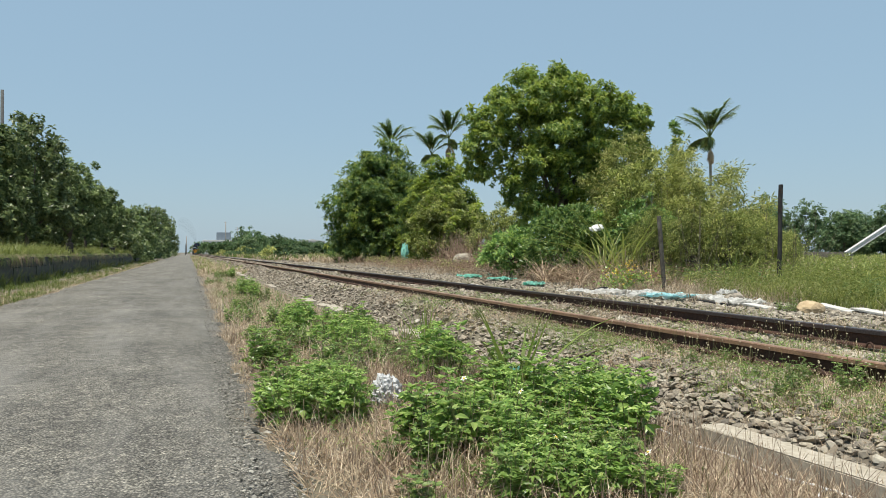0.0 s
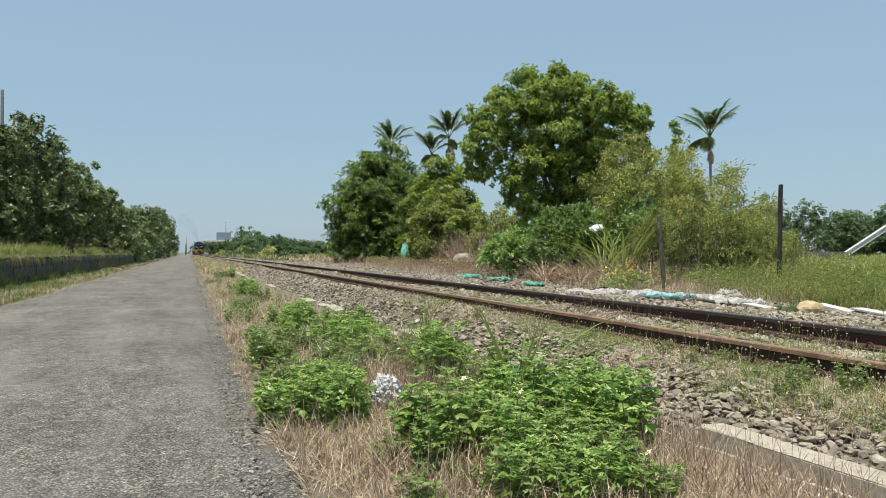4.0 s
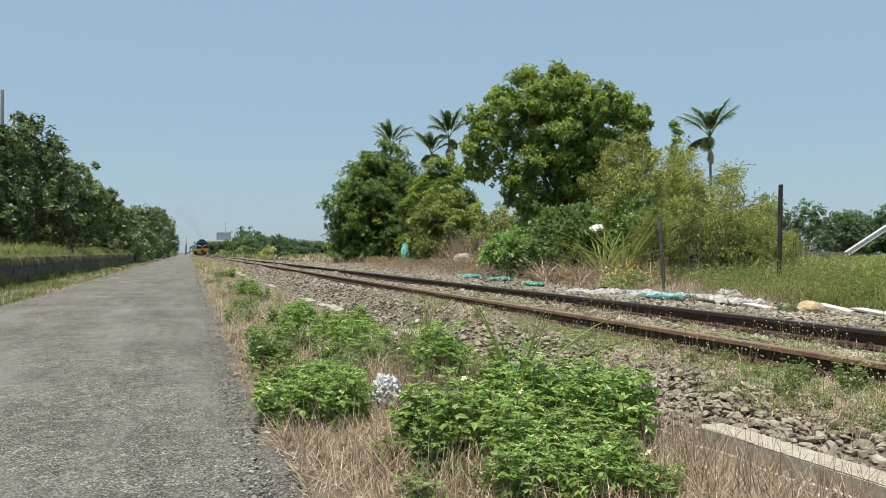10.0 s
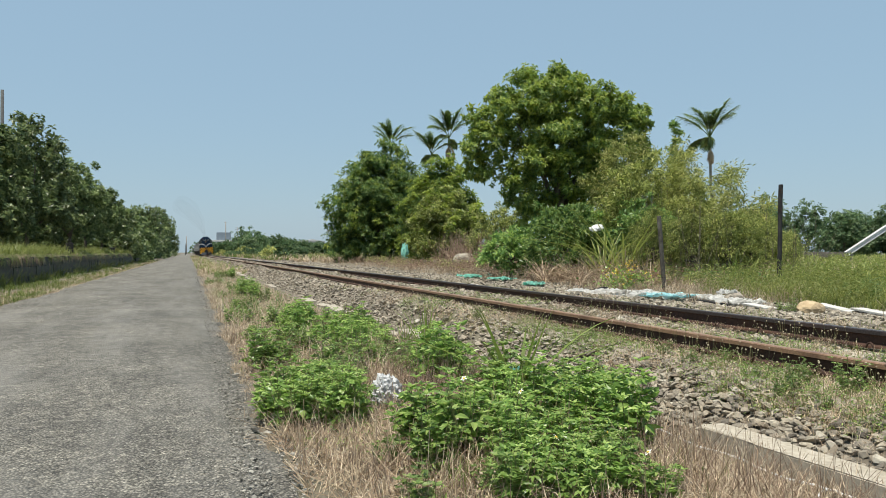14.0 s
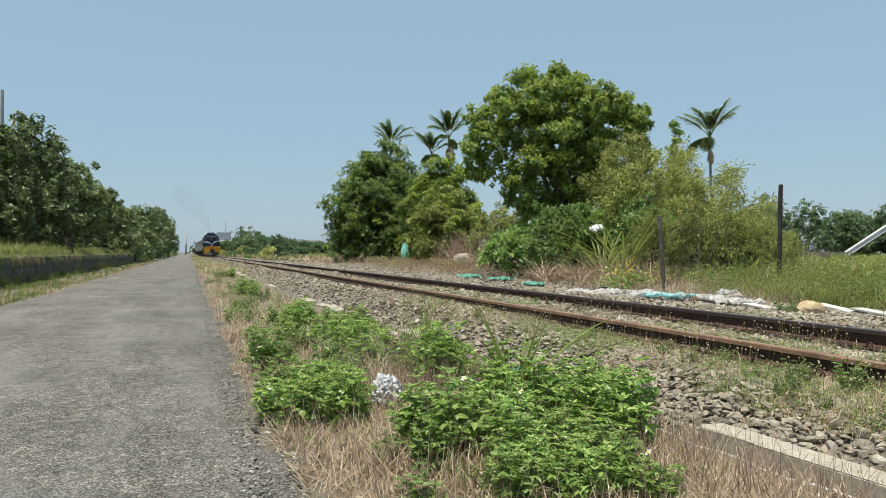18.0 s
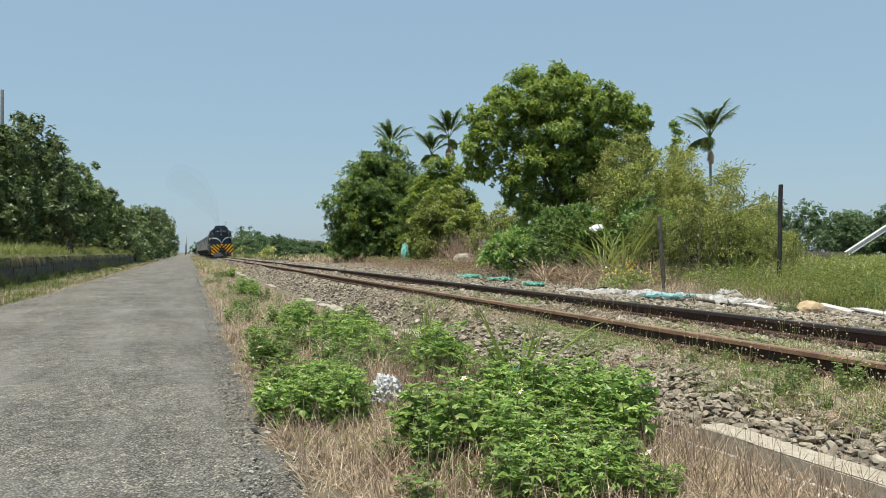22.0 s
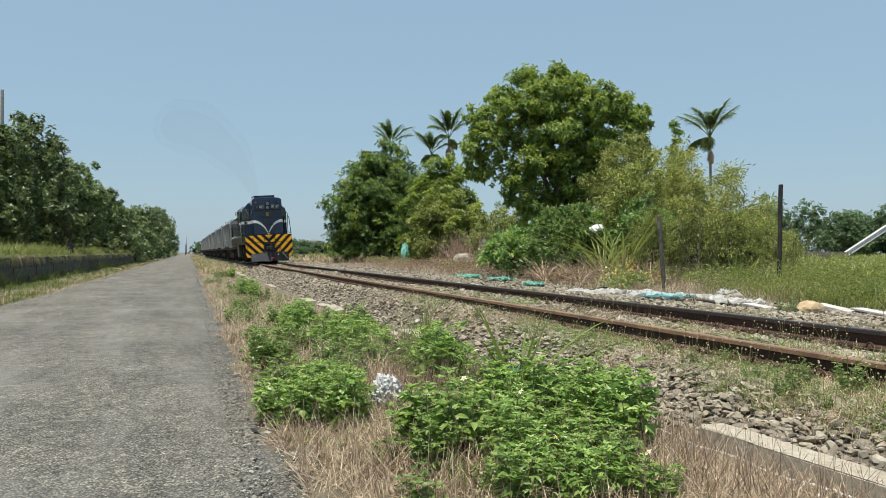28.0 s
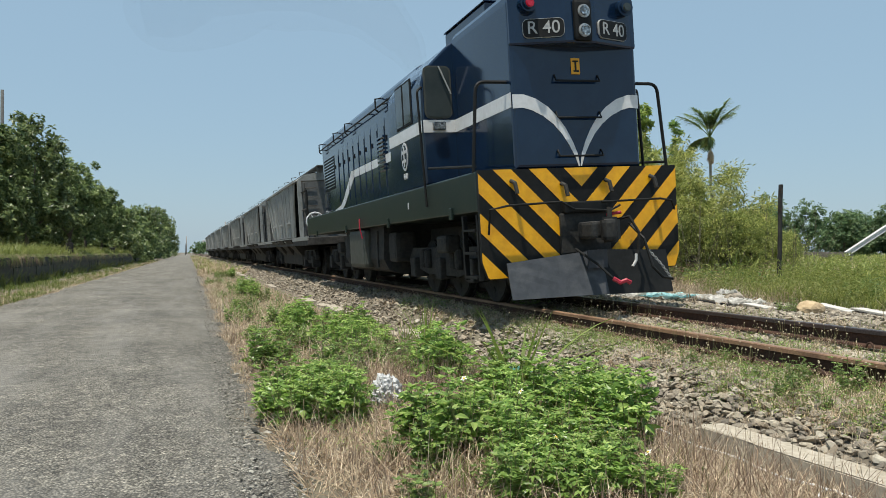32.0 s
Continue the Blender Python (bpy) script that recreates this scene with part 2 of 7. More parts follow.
def tube(points, radii, sides=7):
    """A tapered tube through the points, of triangles."""
    p = np.asarray(points, float)
    vs, fs = [], []
    for i in range(len(p)):
        d = p[min(i + 1, len(p) - 1)] - p[max(i - 1, 0)]
        d /= np.linalg.norm(d) + 1e-9
        a = np.cross(d, (0.31, 0.9, 0.2))
        a /= np.linalg.norm(a)
        b = np.cross(d, a)
        for k in range(sides):
            w = 2 * math.pi * k / sides
            vs.append(p[i] + radii[i] * (math.cos(w) * a + math.sin(w) * b))
    for i in range(len(p) - 1):
        for k in range(sides):
            q, r = i * sides + k, i * sides + (k + 1) % sides
            fs += [(q, r, r + sides), (q, r + sides, q + sides)]
    top = len(p) * sides - sides
    fs += [(top, top + k, top + k + 1) for k in range(1, sides - 1)]
    fs += [(0, k + 1, k) for k in range(1, sides - 1)]
    return np.array(vs), np.array(fs)


def child(name, me, parent, label=""):
    ob = new(name, me)
    ob.parent = parent
    return tagged(ob, label)


def part(name, bm, material, parent, label=""):
    me = bpy.data.meshes.new(name)
    bm.to_mesh(me)
    bm.free()
    me.materials.append(material)
    return child(name, me, parent, label)


def box(bm, x0, x1, y0, y1, z0, z1, bevel=0.0, turn=None):
    """A block in bm, its edges rounded by bevel."""
    r = bmesh.ops.create_cube(bm, size=1.0)
    m = Matrix.Translation(((x0 + x1) / 2, (y0 + y1) / 2, (z0 + z1) / 2)) @ Matrix.Diagonal((x1 - x0, y1 - y0, z1 - z0, 1))
    bmesh.ops.transform(bm, matrix=(turn @ m) if turn else m, verts=r["verts"])
    if bevel:
        es = {e for v in r["verts"] for e in v.link_edges}
        bmesh.ops.bevel(bm, geom=list(es), offset=bevel, segments=2, profile=0.6, affect="EDGES")
    return bm


def block(*a, **k):
    return box(bmesh.new(), *a, **k)


def rod(points, radius, sides=7):
    """A bmesh tube through the points."""
    bm = bmesh.new()
    add_rod(bm, points, radius, sides)
    return bm


def add_rod(bm, points, radius, sides=7):
    v, f = tube(points, [radius] * len(points), sides)
    vs = [bm.verts.new(p) for p in v]
    for t in f:
        bm.faces.new([vs[k] for k in t])


def disc(bm, centre, radius, depth, axis="X", segs=24, bevel=0.0):
    turn = {"X": Matrix.Rotation(radians(90), 4, "Y"), "Y": Matrix.Rotation(radians(90), 4, "X"), "Z": Matrix()}[axis]
    r = bmesh.ops.create_cone(bm, cap_ends=True, segments=segs, radius1=radius, radius2=radius, depth=depth, matrix=Matrix.Translation(centre) @ turn)
    if bevel:
        es = {e for v in r["verts"] for e in v.link_edges if len(e.link_faces) == 2 and any(len(f.verts) > 4 for f in e.link_faces)}
        bmesh.ops.bevel(bm, geom=list(es), offset=bevel, segments=2, affect="EDGES")
    return bm


def extrude_y(bm, outline, y0, y1):
    """A prism: the outline in x and z, drawn from y0 to y1."""
    a = [bm.verts.new((x, y0, z)) for x, z in outline]
    b = [bm.verts.new((x, y1, z)) for x, z in outline]
    bm.faces.new(a)
    bm.faces.new(b[::-1])
    for i in range(len(a)):
        j = (i + 1) % len(a)
        bm.faces.new((a[j], a[i], b[i], b[j]))
    return bm


def smoothstep(a, b, x):
    t = np.clip((np.asarray(x, float) - a) / (b - a), 0, 1)
    return t * t * (3 - 2 * t)


# ---------------------------------------------------------------- lie of the land
def shift(y):
    """By how much the line of the track bends away to the west at y."""
    y = np.asarray(y, float)
    return np.where(y < 30, 0, np.where(y < 60, 0.0088 * (y - 30) ** 2 / 60, 0.0088 * (np.minimum(y, 100) - 45) + 0.0045 * np.maximum(y - 100, 0)))


def track_x(y):
    return 4.71 - shift(y)


def kerb_x(y):
    return 2.45 + 0.75 * np.exp(-(np.maximum(np.asarray(y, float), 1.0) - 2.5) / 9.0)


def land(x, y):
    """Height of the ground."""
    x, y = np.asarray(x, float), np.asarray(y, float)
    xt = x + shift(y)
    z = 0.03 * np.sin(0.9 * x + 0.5) * np.sin(0.37 * y) - 0.02
    z = np.where((x > -4.2) & (x < 0.5), -0.04, z)
    z += 0.06 * smoothstep(0.6, 1.6, x) * (1 - smoothstep(2.3, 2.7, xt))
    bed = smoothstep(3.0, 3.75, xt)
    z += bed * (0.36 + 0.06 * (xt - 4.18)) * (1 - smoothstep(6.2, 7.4, xt)) + 0.40 * smoothstep(6.2, 7.4, xt)
    z += 0.10 * smoothstep(9, 12, xt) * (1 - smoothstep(60, 200, x))
    wall = np.where(y < 84, 1.02, 1.02 - 0.75 * smoothstep(84, 92, y))
    z += 0.14 * (1 - smoothstep(-5.2, -4.1, x))
    z += np.where(x < -5.5, wall - 0.14, 0) * smoothstep(-5.5, -5.6, x)
    return z


rng = np.random.default_rng(7)


def build_ground():
    xs = np.concatenate([[-3000, -1200, -500, -200, -90, -45, -28, -20, -14, -10, -8, -6.8, -6.2, -5.85, -5.61, -5.49], np.linspace(-5.3, -3.6, 8), np.linspace(-3, 0.2, 5),
                         np.linspace(0.4, 13, 60), [14, 15.5, 17, 19, 22, 26, 32, 40, 55, 80, 130, 250, 600, 1400, 3000]])
    ys = np.concatenate([[-1500, -500, -150, -60, -30, -18, -10, -5], np.arange(-2, 30, 0.3), np.arange(30, 90, 1.0), [95, 102, 110, 120, 135, 150, 180, 220, 280, 360, 500, 800, 1400, 2400, 4000]])
    gx, gy = np.meshgrid(xs, ys)
    gz = land(gx, gy)
    near = (np.abs(gx) < 60) & (gy < 150) & (gy > -10)
    gz = gz + np.where(near & ((gx > 0.6) | (gx < -4.2)), rng.normal(0, 0.012, gx.shape), 0)
    v = np.stack([gx, gy, gz], 2).reshape(-1, 3)
    c, r = len(xs), len(ys)
    i = (np.arange(r - 1)[:, None] * c + np.arange(c - 1)[None]).ravel()
    ob = new("ground", mesh_np("ground", v, np.stack([i, i + 1, i + c + 1, i + c], 1), M["soil"], True))
    tagged(ob, "bare soil and dry grass beside a lane and a railway", "ground", kind="structure")
    # the lane, with ragged edges
    ys = np.concatenate([np.arange(-40, 1, 2.0), np.arange(1, 40, 0.12), np.arange(40, 120, 1.5), np.arange(120, 900, 30.0)])
    vs, fs = [], []
    for k, y in enumerate(ys):
        jl, jr = 0.30 * noise.noise((y * 0.22, 3, 1)) + 0.14 * noise.noise((y * 0.8, 3, 1)) + 0.06 * noise.noise((y * 4, 1, 5)), 0.14 * noise.noise((y * 0.9, 7, 2)) + 0.13 * noise.noise((y * 3.2, 2, 9)) + 0.08 * noise.noise((y * 9, 5, 9))
        jr += 0.05 + 0.13 * math.exp(-((y - 3.9) / 0.9) ** 2)
        row = [-3.9 + jl, -3.85 + jl, -2.6, -1.2, -0.2, 0.38 + jr, 0.46 + jr]
        dip = [-0.05, 0.0, 0.012, 0.02, 0.014, 0.0, -0.05]
        vs += [(x, y, z) for x, z in zip(row, dip)]
        if k:
            a = 7 * (k - 1)
            fs += [(a + q, a + q + 1, a + q + 8, a + q + 7) for q in range(6)]
    ob = new("road", mesh_np("road", np.array(vs), np.array(fs), M["asphalt"], True))
    tagged(ob, "worn grey asphalt lane with crumbling edges", "road", kind="structure")


build_ground()

# ---------------------------------------------------------------- the track
CANT = 3.4
RAIL_Z = 0.535   # mid of the two rail heads
GAUGE = 1.067


def rail_point(side, y):
    """Middle of the rail head on one side (-1 near, 1 far)."""
    x = float(track_x(y)) + side * (GAUGE / 2 + 0.03)
    return x, y, RAIL_Z + side * (GAUGE / 2 + 0.03) * math.tan(radians(CANT))


def build_track():
    track = tagged(new("railway_track"), "single rusty narrow-gauge railway track on stone ballast", "railway track", kind="structure")
    prof = [(-0.032, 0), (0.032, 0), (0.034, -0.03), (0.012, -0.042), (0.010, -0.11), (0.055, -0.125), (0.060, -0.14), (-0.060, -0.14), (-0.055, -0.125), (-0.010, -0.11), (-0.012, -0.042), (-0.034, -0.03)]
    ys = np.concatenate([np.arange(-40, 30, 5.0), np.arange(30, 70, 4.0), np.arange(70, 560, 20.0)])
    for side in (-1, 1):
        for piece, mat, nm in (((0, 12), M["rust"], "rail"),):
            vs, fs = [], []
            for k, y in enumerate(ys):
                x, _, z = rail_point(side, float(y))
                vs += [(x + a, y, z + b) for a, b in prof]
                if k:
                    o = 12 * (k - 1)
                    fs += [(o + q, o + (q + 1) % 12, o + 12 + (q + 1) % 12, o + 12 + q) for q in range(12)]
            ob = child(nm, mesh_np(nm, np.array(vs), np.array(fs), mat), track, "rusty brown steel rail")
        vs, fs = [], []
        for k, y in enumerate(ys):
            x, _, z = rail_point(side, float(y))
            vs += [(x + a, y, z + b) for a, b in ((-0.037, -0.032), (-0.0355, -0.003), (-0.026, 0.004), (0.026, 0.004), (0.0355, -0.003), (0.037, -0.032))]
            if k:
                o = 6 * (k - 1)
                fs += [(o + q, o + q + 1, o + 7 + q, o + 6 + q) for q in range(5)]
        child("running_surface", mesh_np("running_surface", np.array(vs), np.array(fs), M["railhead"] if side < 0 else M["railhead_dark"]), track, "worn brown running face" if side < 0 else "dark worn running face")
    # sleepers, nearly buried, and spring clips
    sl = block(-1.0, 1.0, -0.11, 0.11, -0.10, 0.0, bevel=0.02)
    me = bpy.data.meshes.new("sleeper")
    sl.to_mesh(me)
    sl.free()
    me.materials.append(M["concrete"])
    loop = [(-0.05 + 0.10 * k / 6, 0.0, 0.045 * math.sin(math.pi * k / 6)) for k in range(7)]
    v, f = tube(loop, [0.009] * 7, 6)
    clip = mesh_np("rail_clip", v, f, M["rust"], True)
    for k in range(-20, 110):
        y = 1.0 + 0.62 * k
        x = float(track_x(y))
        ob = child("sleeper", me, track)
        ob.matrix_basis = pose(x, y, RAIL_Z - 0.165, 0, -CANT, 0)
        if 0 <= k < 60:
            for side in (-1, 1):
                px, _, pz = rail_point(side, y)
                for out in (-1, 1):
                    c = child("rail_clip", clip, track)
                    c.matrix_basis = pose(px + out * 0.085, y, pz - 0.138, 0, 0, 90 if k % 2 else 80)


build_track()

# concrete edging blocks of the cable trench


def build_kerb():
    y, k = -10.44, 0
    row = tagged(new("concrete_kerb"), "row of weathered concrete kerb blocks beside the ballast", "kerb", kind="structure")
    r = random.Random(5)
    while y < 75:
        length = 1.0 if y > 5 else (1.4 if y < 3.5 else 0.5)
        if (y > 8 and r.random() < 0.22) or 4.0 < y < 8.0 or 10.2 < y < 12.6 or 19.5 < y < 22.5 or y > 48:
            y += length
            continue
        x0, x1 = float(kerb_x(y)), float(kerb_x(y + length))
        ang = -math.degrees(math.atan2(x1 - x0, length))
        bm = block(-0.10, 0.10, 0.008, length - 0.008, -0.28, 0.0, bevel=0.012)
        for v in bm.verts:
            v.co += Vector((r.uniform(-1, 1), r.uniform(-1, 1), r.uniform(-1, 1))) * 0.006
        ob = part("kerb_block", bm, M["concrete"], row)
        loose = 1 if y < 8 else 5
        ob.matrix_basis = pose(x0 + (0.06 if 3.5 < y < 4 else 0) + r.uniform(-0.01, 0.01) * loose, y, 0.115 + r.uniform(-0.012, 0.012) * min(loose, 3), r.uniform(-0.6, 0.6) * loose, r.uniform(-2, 2) * min(loose, 3), ang + r.uniform(-0.5, 0.5) * loose)
        y += length
        k += 1


build_kerb()
c = tagged(new("white_cable", None), "thin white cable slung along the kerb", "cable")
pts = [(3.165 - 0.15 * (k / 14) - 0.115 + 0.012 * math.sin(k * 0.9), 2.2 + 0.17 * k, 0.055 - 0.035 * math.sin(k / 14 * math.pi) + 0.01 * math.sin(k * 1.7)) for k in range(15)]
v, f = tube(pts, [0.006] * 15, 6)
child("strand", mesh_np("strand", v, f, M["plastic_white"], True), c)
pts = [(3.0 - 0.05 + 0.05 * math.cos(w * 0.5), 2.9 + 0.07 * math.sin(w * 0.5), -0.02 + 0.06 * math.cos(w * 0.25)) for w in range(13)]
v, f = tube(pts, [0.005] * 13, 6)
child("coil", mesh_np("coil", v, f, M["plastic_white"], True), c)

# low wall of the orchard


def build_wall():
    wall = tagged(new("wall_orchard"), "low dark mossy stone retaining wall topped with grass", "wall", kind="structure")
    core = block(-5.62, -5.42, -30, 83, -0.3, 1.0)
    part("wall_core", core, M["wallstone"], wall)
    shapes = []
    r = random.Random(3)
    for k in range(5):
        w = 0.95
        bm = block(-0.07, 0.07, -w / 2, w / 2, -0.165, 0.165, bevel=0.012)
        for v in bm.verts:
            v.co += Vector((r.uniform(-1, 1), r.uniform(-1, 1), r.uniform(-1, 1))) * 0.012
        me = bpy.data.meshes.new("wall_stone")
        bm.to_mesh(me)
        bm.free()
        me.materials.append(M["wallstone"])
        shapes.append(me)
    for row in range(3):
        y = 20.0 + 0.48 * (row % 2)
        while y < 82:
            ob = child("wall_stone", shapes[r.randrange(5)], wall)
            ob.matrix_basis = pose(-5.40 + r.uniform(-0.02, 0.02), y, 0.20 + 0.332 * row + r.uniform(-0.008, 0.008), r.uniform(-0.6, 0.6), r.uniform(-2, 2), r.uniform(-1.2, 1.2))
            y += 0.955
    low = tagged(new("wall_far"), "low dark concrete wall beside the lane", "wall", kind="structure")
    part("wall_core", block(-5.6, -5.4, 90, 190, -0.2, 0.55, bevel=0.02), M["wallstone"], low)


build_wall()

# ---------------------------------------------------------------- ballast


def stone_template(r, squash=0.55, points=11):
    bm = bmesh.new()
    for k in range(points):
        a, b = r.uniform(0, 2 * math.pi), r.uniform(-1, 1)
        q = math.sqrt(1 - b * b)
        bm.verts.new((q * math.cos(a) * 1.1, q * math.sin(a) * 0.9, b * squash))
    bmesh.ops.convex_hull(bm, input=bm.verts[:])
    bmesh.ops.delete(bm, geom=[v for v in bm.verts if not v.link_faces], context="VERTS")
    bmesh.ops.triangulate(bm, faces=bm.faces[:])
    bm.verts.index_update()
    vs = np.array([v.co[:] for v in bm.verts])
    fs = np.array([[v.index for v in f.verts] for f in bm.faces])
    bm.free()
    return vs, fs


def random_turns(n, g):
    q = g.normal(size=(n, 4))
    q /= np.linalg.norm(q, axis=1, keepdims=True)
    w, x, y, z = q.T
    return np.stack([np.stack([1 - 2 * (y * y + z * z), 2 * (x * y - z * w), 2 * (x * z + y * w)], 1),
                     np.stack([2 * (x * y + z * w), 1 - 2 * (x * x + z * z), 2 * (y * z - x * w)], 1),
                     np.stack([2 * (x * z - y * w), 2 * (y * z + x * w), 1 - 2 * (x * x + y * y)], 1)], 1)


def build_ballast():
    r, g = random.Random(11), np.random.default_rng(11)
    temps = [stone_template(r, 0.55, 13) for _ in range(8)]
    rough = [stone_template(r, points=8) for _ in range(8)]
    pieces = []
    for (y0, y1, per, s0, s1) in ((-11.0, 2.0, 60, 0.035, 0.07), (2.0, 9, 470, 0.018, 0.043), (9, 20, 240, 0.026, 0.050), (20, 45, 120, 0.032, 0.058), (45, 110, 24, 0.055, 0.10)):
        n = int(per * (y1 - y0) * 5.9)
        y = g.uniform(y0, y1, n)
        x = g.uniform(2.95, 8.9, n) - shift(y)
        keep = x > kerb_x(y) + 0.09
        x, y = x[keep], y[keep]
        n = len(x)
        s = g.uniform(s0, s1, n) * (1 + 0.5 * (g.random(n) < 0.08))
        z = land(x, y) + s * 0.25 + g.normal(0, 0.008, n)
        pick = g.integers(0, 8, n)
        for k in range(8):
            m = pick == k
            c = m.sum()
            a = g.uniform(0, 2 * math.pi, c)
            rot = axes(np.stack([np.cos(a), np.sin(a), g.normal(0, 0.35, c)], 1), g.normal(0, 0.35, (c, 3)) + np.array([0, 0, 1.0])) * s[m][:, None, None]
            pieces.append(spread(*(temps if 0 < y0 < 9 else rough)[k], rot, np.stack([x[m], y[m], z[m]], 1)))
    n = 1500
    y = g.uniform(1.9, 5.6, n)
    x = kerb_x(y) + g.uniform(0.1, 0.95, n)
    s = g.uniform(0.018, 0.045, n)
    for k in range(8):
        m = np.arange(n) % 8 == k
        c = m.sum()
        a = g.uniform(0, 2 * math.pi, c)
        rot = axes(np.stack([np.cos(a), np.sin(a), g.normal(0, 0.3, c)], 1), g.normal(0, 0.3, (c, 3)) + np.array([0, 0, 1.0])) * s[m][:, None, None]
        pieces.append(spread(*temps[k], rot, np.stack([x[m], y[m], land(x[m], y[m]) + s[m] * 0.4], 1)))
    v, f = stack(pieces)
    tagged(new("track_ballast", mesh_np("track_ballast", v, f, M["ballast"])), "loose grey and brown crushed stone along the rails", "ballast", kind="stuff")
    bed = tagged(new("ballast_stones"), "larger loose ballast stones beside the concrete kerb", "stones", kind="structure")
    shapes = [mesh_np("stone", *stone_template(r, 0.6, 20), M["ballast"]) for _ in range(8)]
    for k in range(290):
        y = r.uniform(2.2, 8.0)
        x = float(kerb_x(y)) + r.uniform(0.12, 1.0)
        s = r.uniform(0.024, 0.052)
        ob = child("stone", shapes[k % 8], bed)
        ob.matrix_basis = pose(x, y, float(land(x, y)) + s * 0.35 + 0.005, r.uniform(-18, 18), r.uniform(-18, 18), r.uniform(0, 360)) @ Matrix.Diagonal((s * 1.15, s * r.uniform(0.75, 1.1), s * 0.75, 1))


build_ballast()

# ---------------------------------------------------------------- plants
KITE_V = [(0, 0, 0), (0.5, 0.42, 0.10), (0, 1, -0.08), (-0.5, 0.42, 0.10)]
KITE_F = [(0, 1, 2), (0, 2, 3)]
LEAF_V = [(0, 0, 0), (0.36, 0.27, 0.07), (0.29, 0.62, 0.04), (0, 1, -0.14), (-0.29, 0.62, 0.04), (-0.36, 0.27, 0.07), (0, 0.45, -0.02)]
LEAF_F = [(0, 1, 6), (1, 2, 6), (2, 3, 6), (3, 4, 6), (4, 5, 6), (5, 0, 6)]
BLADE_V = [(-0.5, 0, 0), (0.5, 0, 0), (-0.42, 0.5, 0.10), (0.42, 0.5, 0.10), (0, 1, -0.12)]
BLADE_F = [(0, 1, 3), (0, 3, 2), (2, 3, 4)]


def crown_leaves(lumps, count, size, width, g, clumps=55, up=0.35, droop=0.2, spread_r=0.2, fill=0.2):
    """Leaves in small clumps on the outside of several rounded masses."""
    lumps = np.array(lumps, float)
    area = (lumps[:, 3] * lumps[:, 4] + lumps[:, 3] * lumps[:, 5] + lumps[:, 4] * lumps[:, 5])
    share = area / area.sum()
    out = []
    for lump, sh in zip(lumps, share):
        n = max(12, int(count * sh))
        c = max(6, int(n / (clumps or 26)))
        d = g.normal(size=(c, 3))
        d[:, 2] = np.where(d[:, 2] < -0.8, -d[:, 2], d[:, 2])
        d /= np.linalg.norm(d, axis=1, keepdims=True)
        rad = np.where(g.random(c) < fill, g.uniform(0.3, 0.8, c), g.uniform(0.78, 1.12, c))
        mid = lump[:3] + d * rad[:, None] * lump[3:6]
        who = g.integers(0, c, n)
        rr = spread_r * lump[3:6].mean()
        loc = mid[who] + np.clip(g.normal(size=(n, 3)), -1.7, 1.7) * rr * np.array([1, 1, 0.7]) * g.uniform(0.5, 1.1, n)[:, None]
        along = d[who] + g.normal(size=(n, 3)) * 0.8 + np.array([0, 0, -droop])
        nor = d[who] * 0.45 + g.normal(size=(n, 3)) * 0.42 + np.array([0, 0, up + 0.55])
        rot = axes(along, nor)
        s = size * g.uniform(0.65, 1.25, n)
        rot = rot * s[:, None, None]
        rot[:, :, 0] *= width
        out.append((rot, loc))
    return np.concatenate([o[0] for o in out]), np.concatenate([o[1] for o in out])


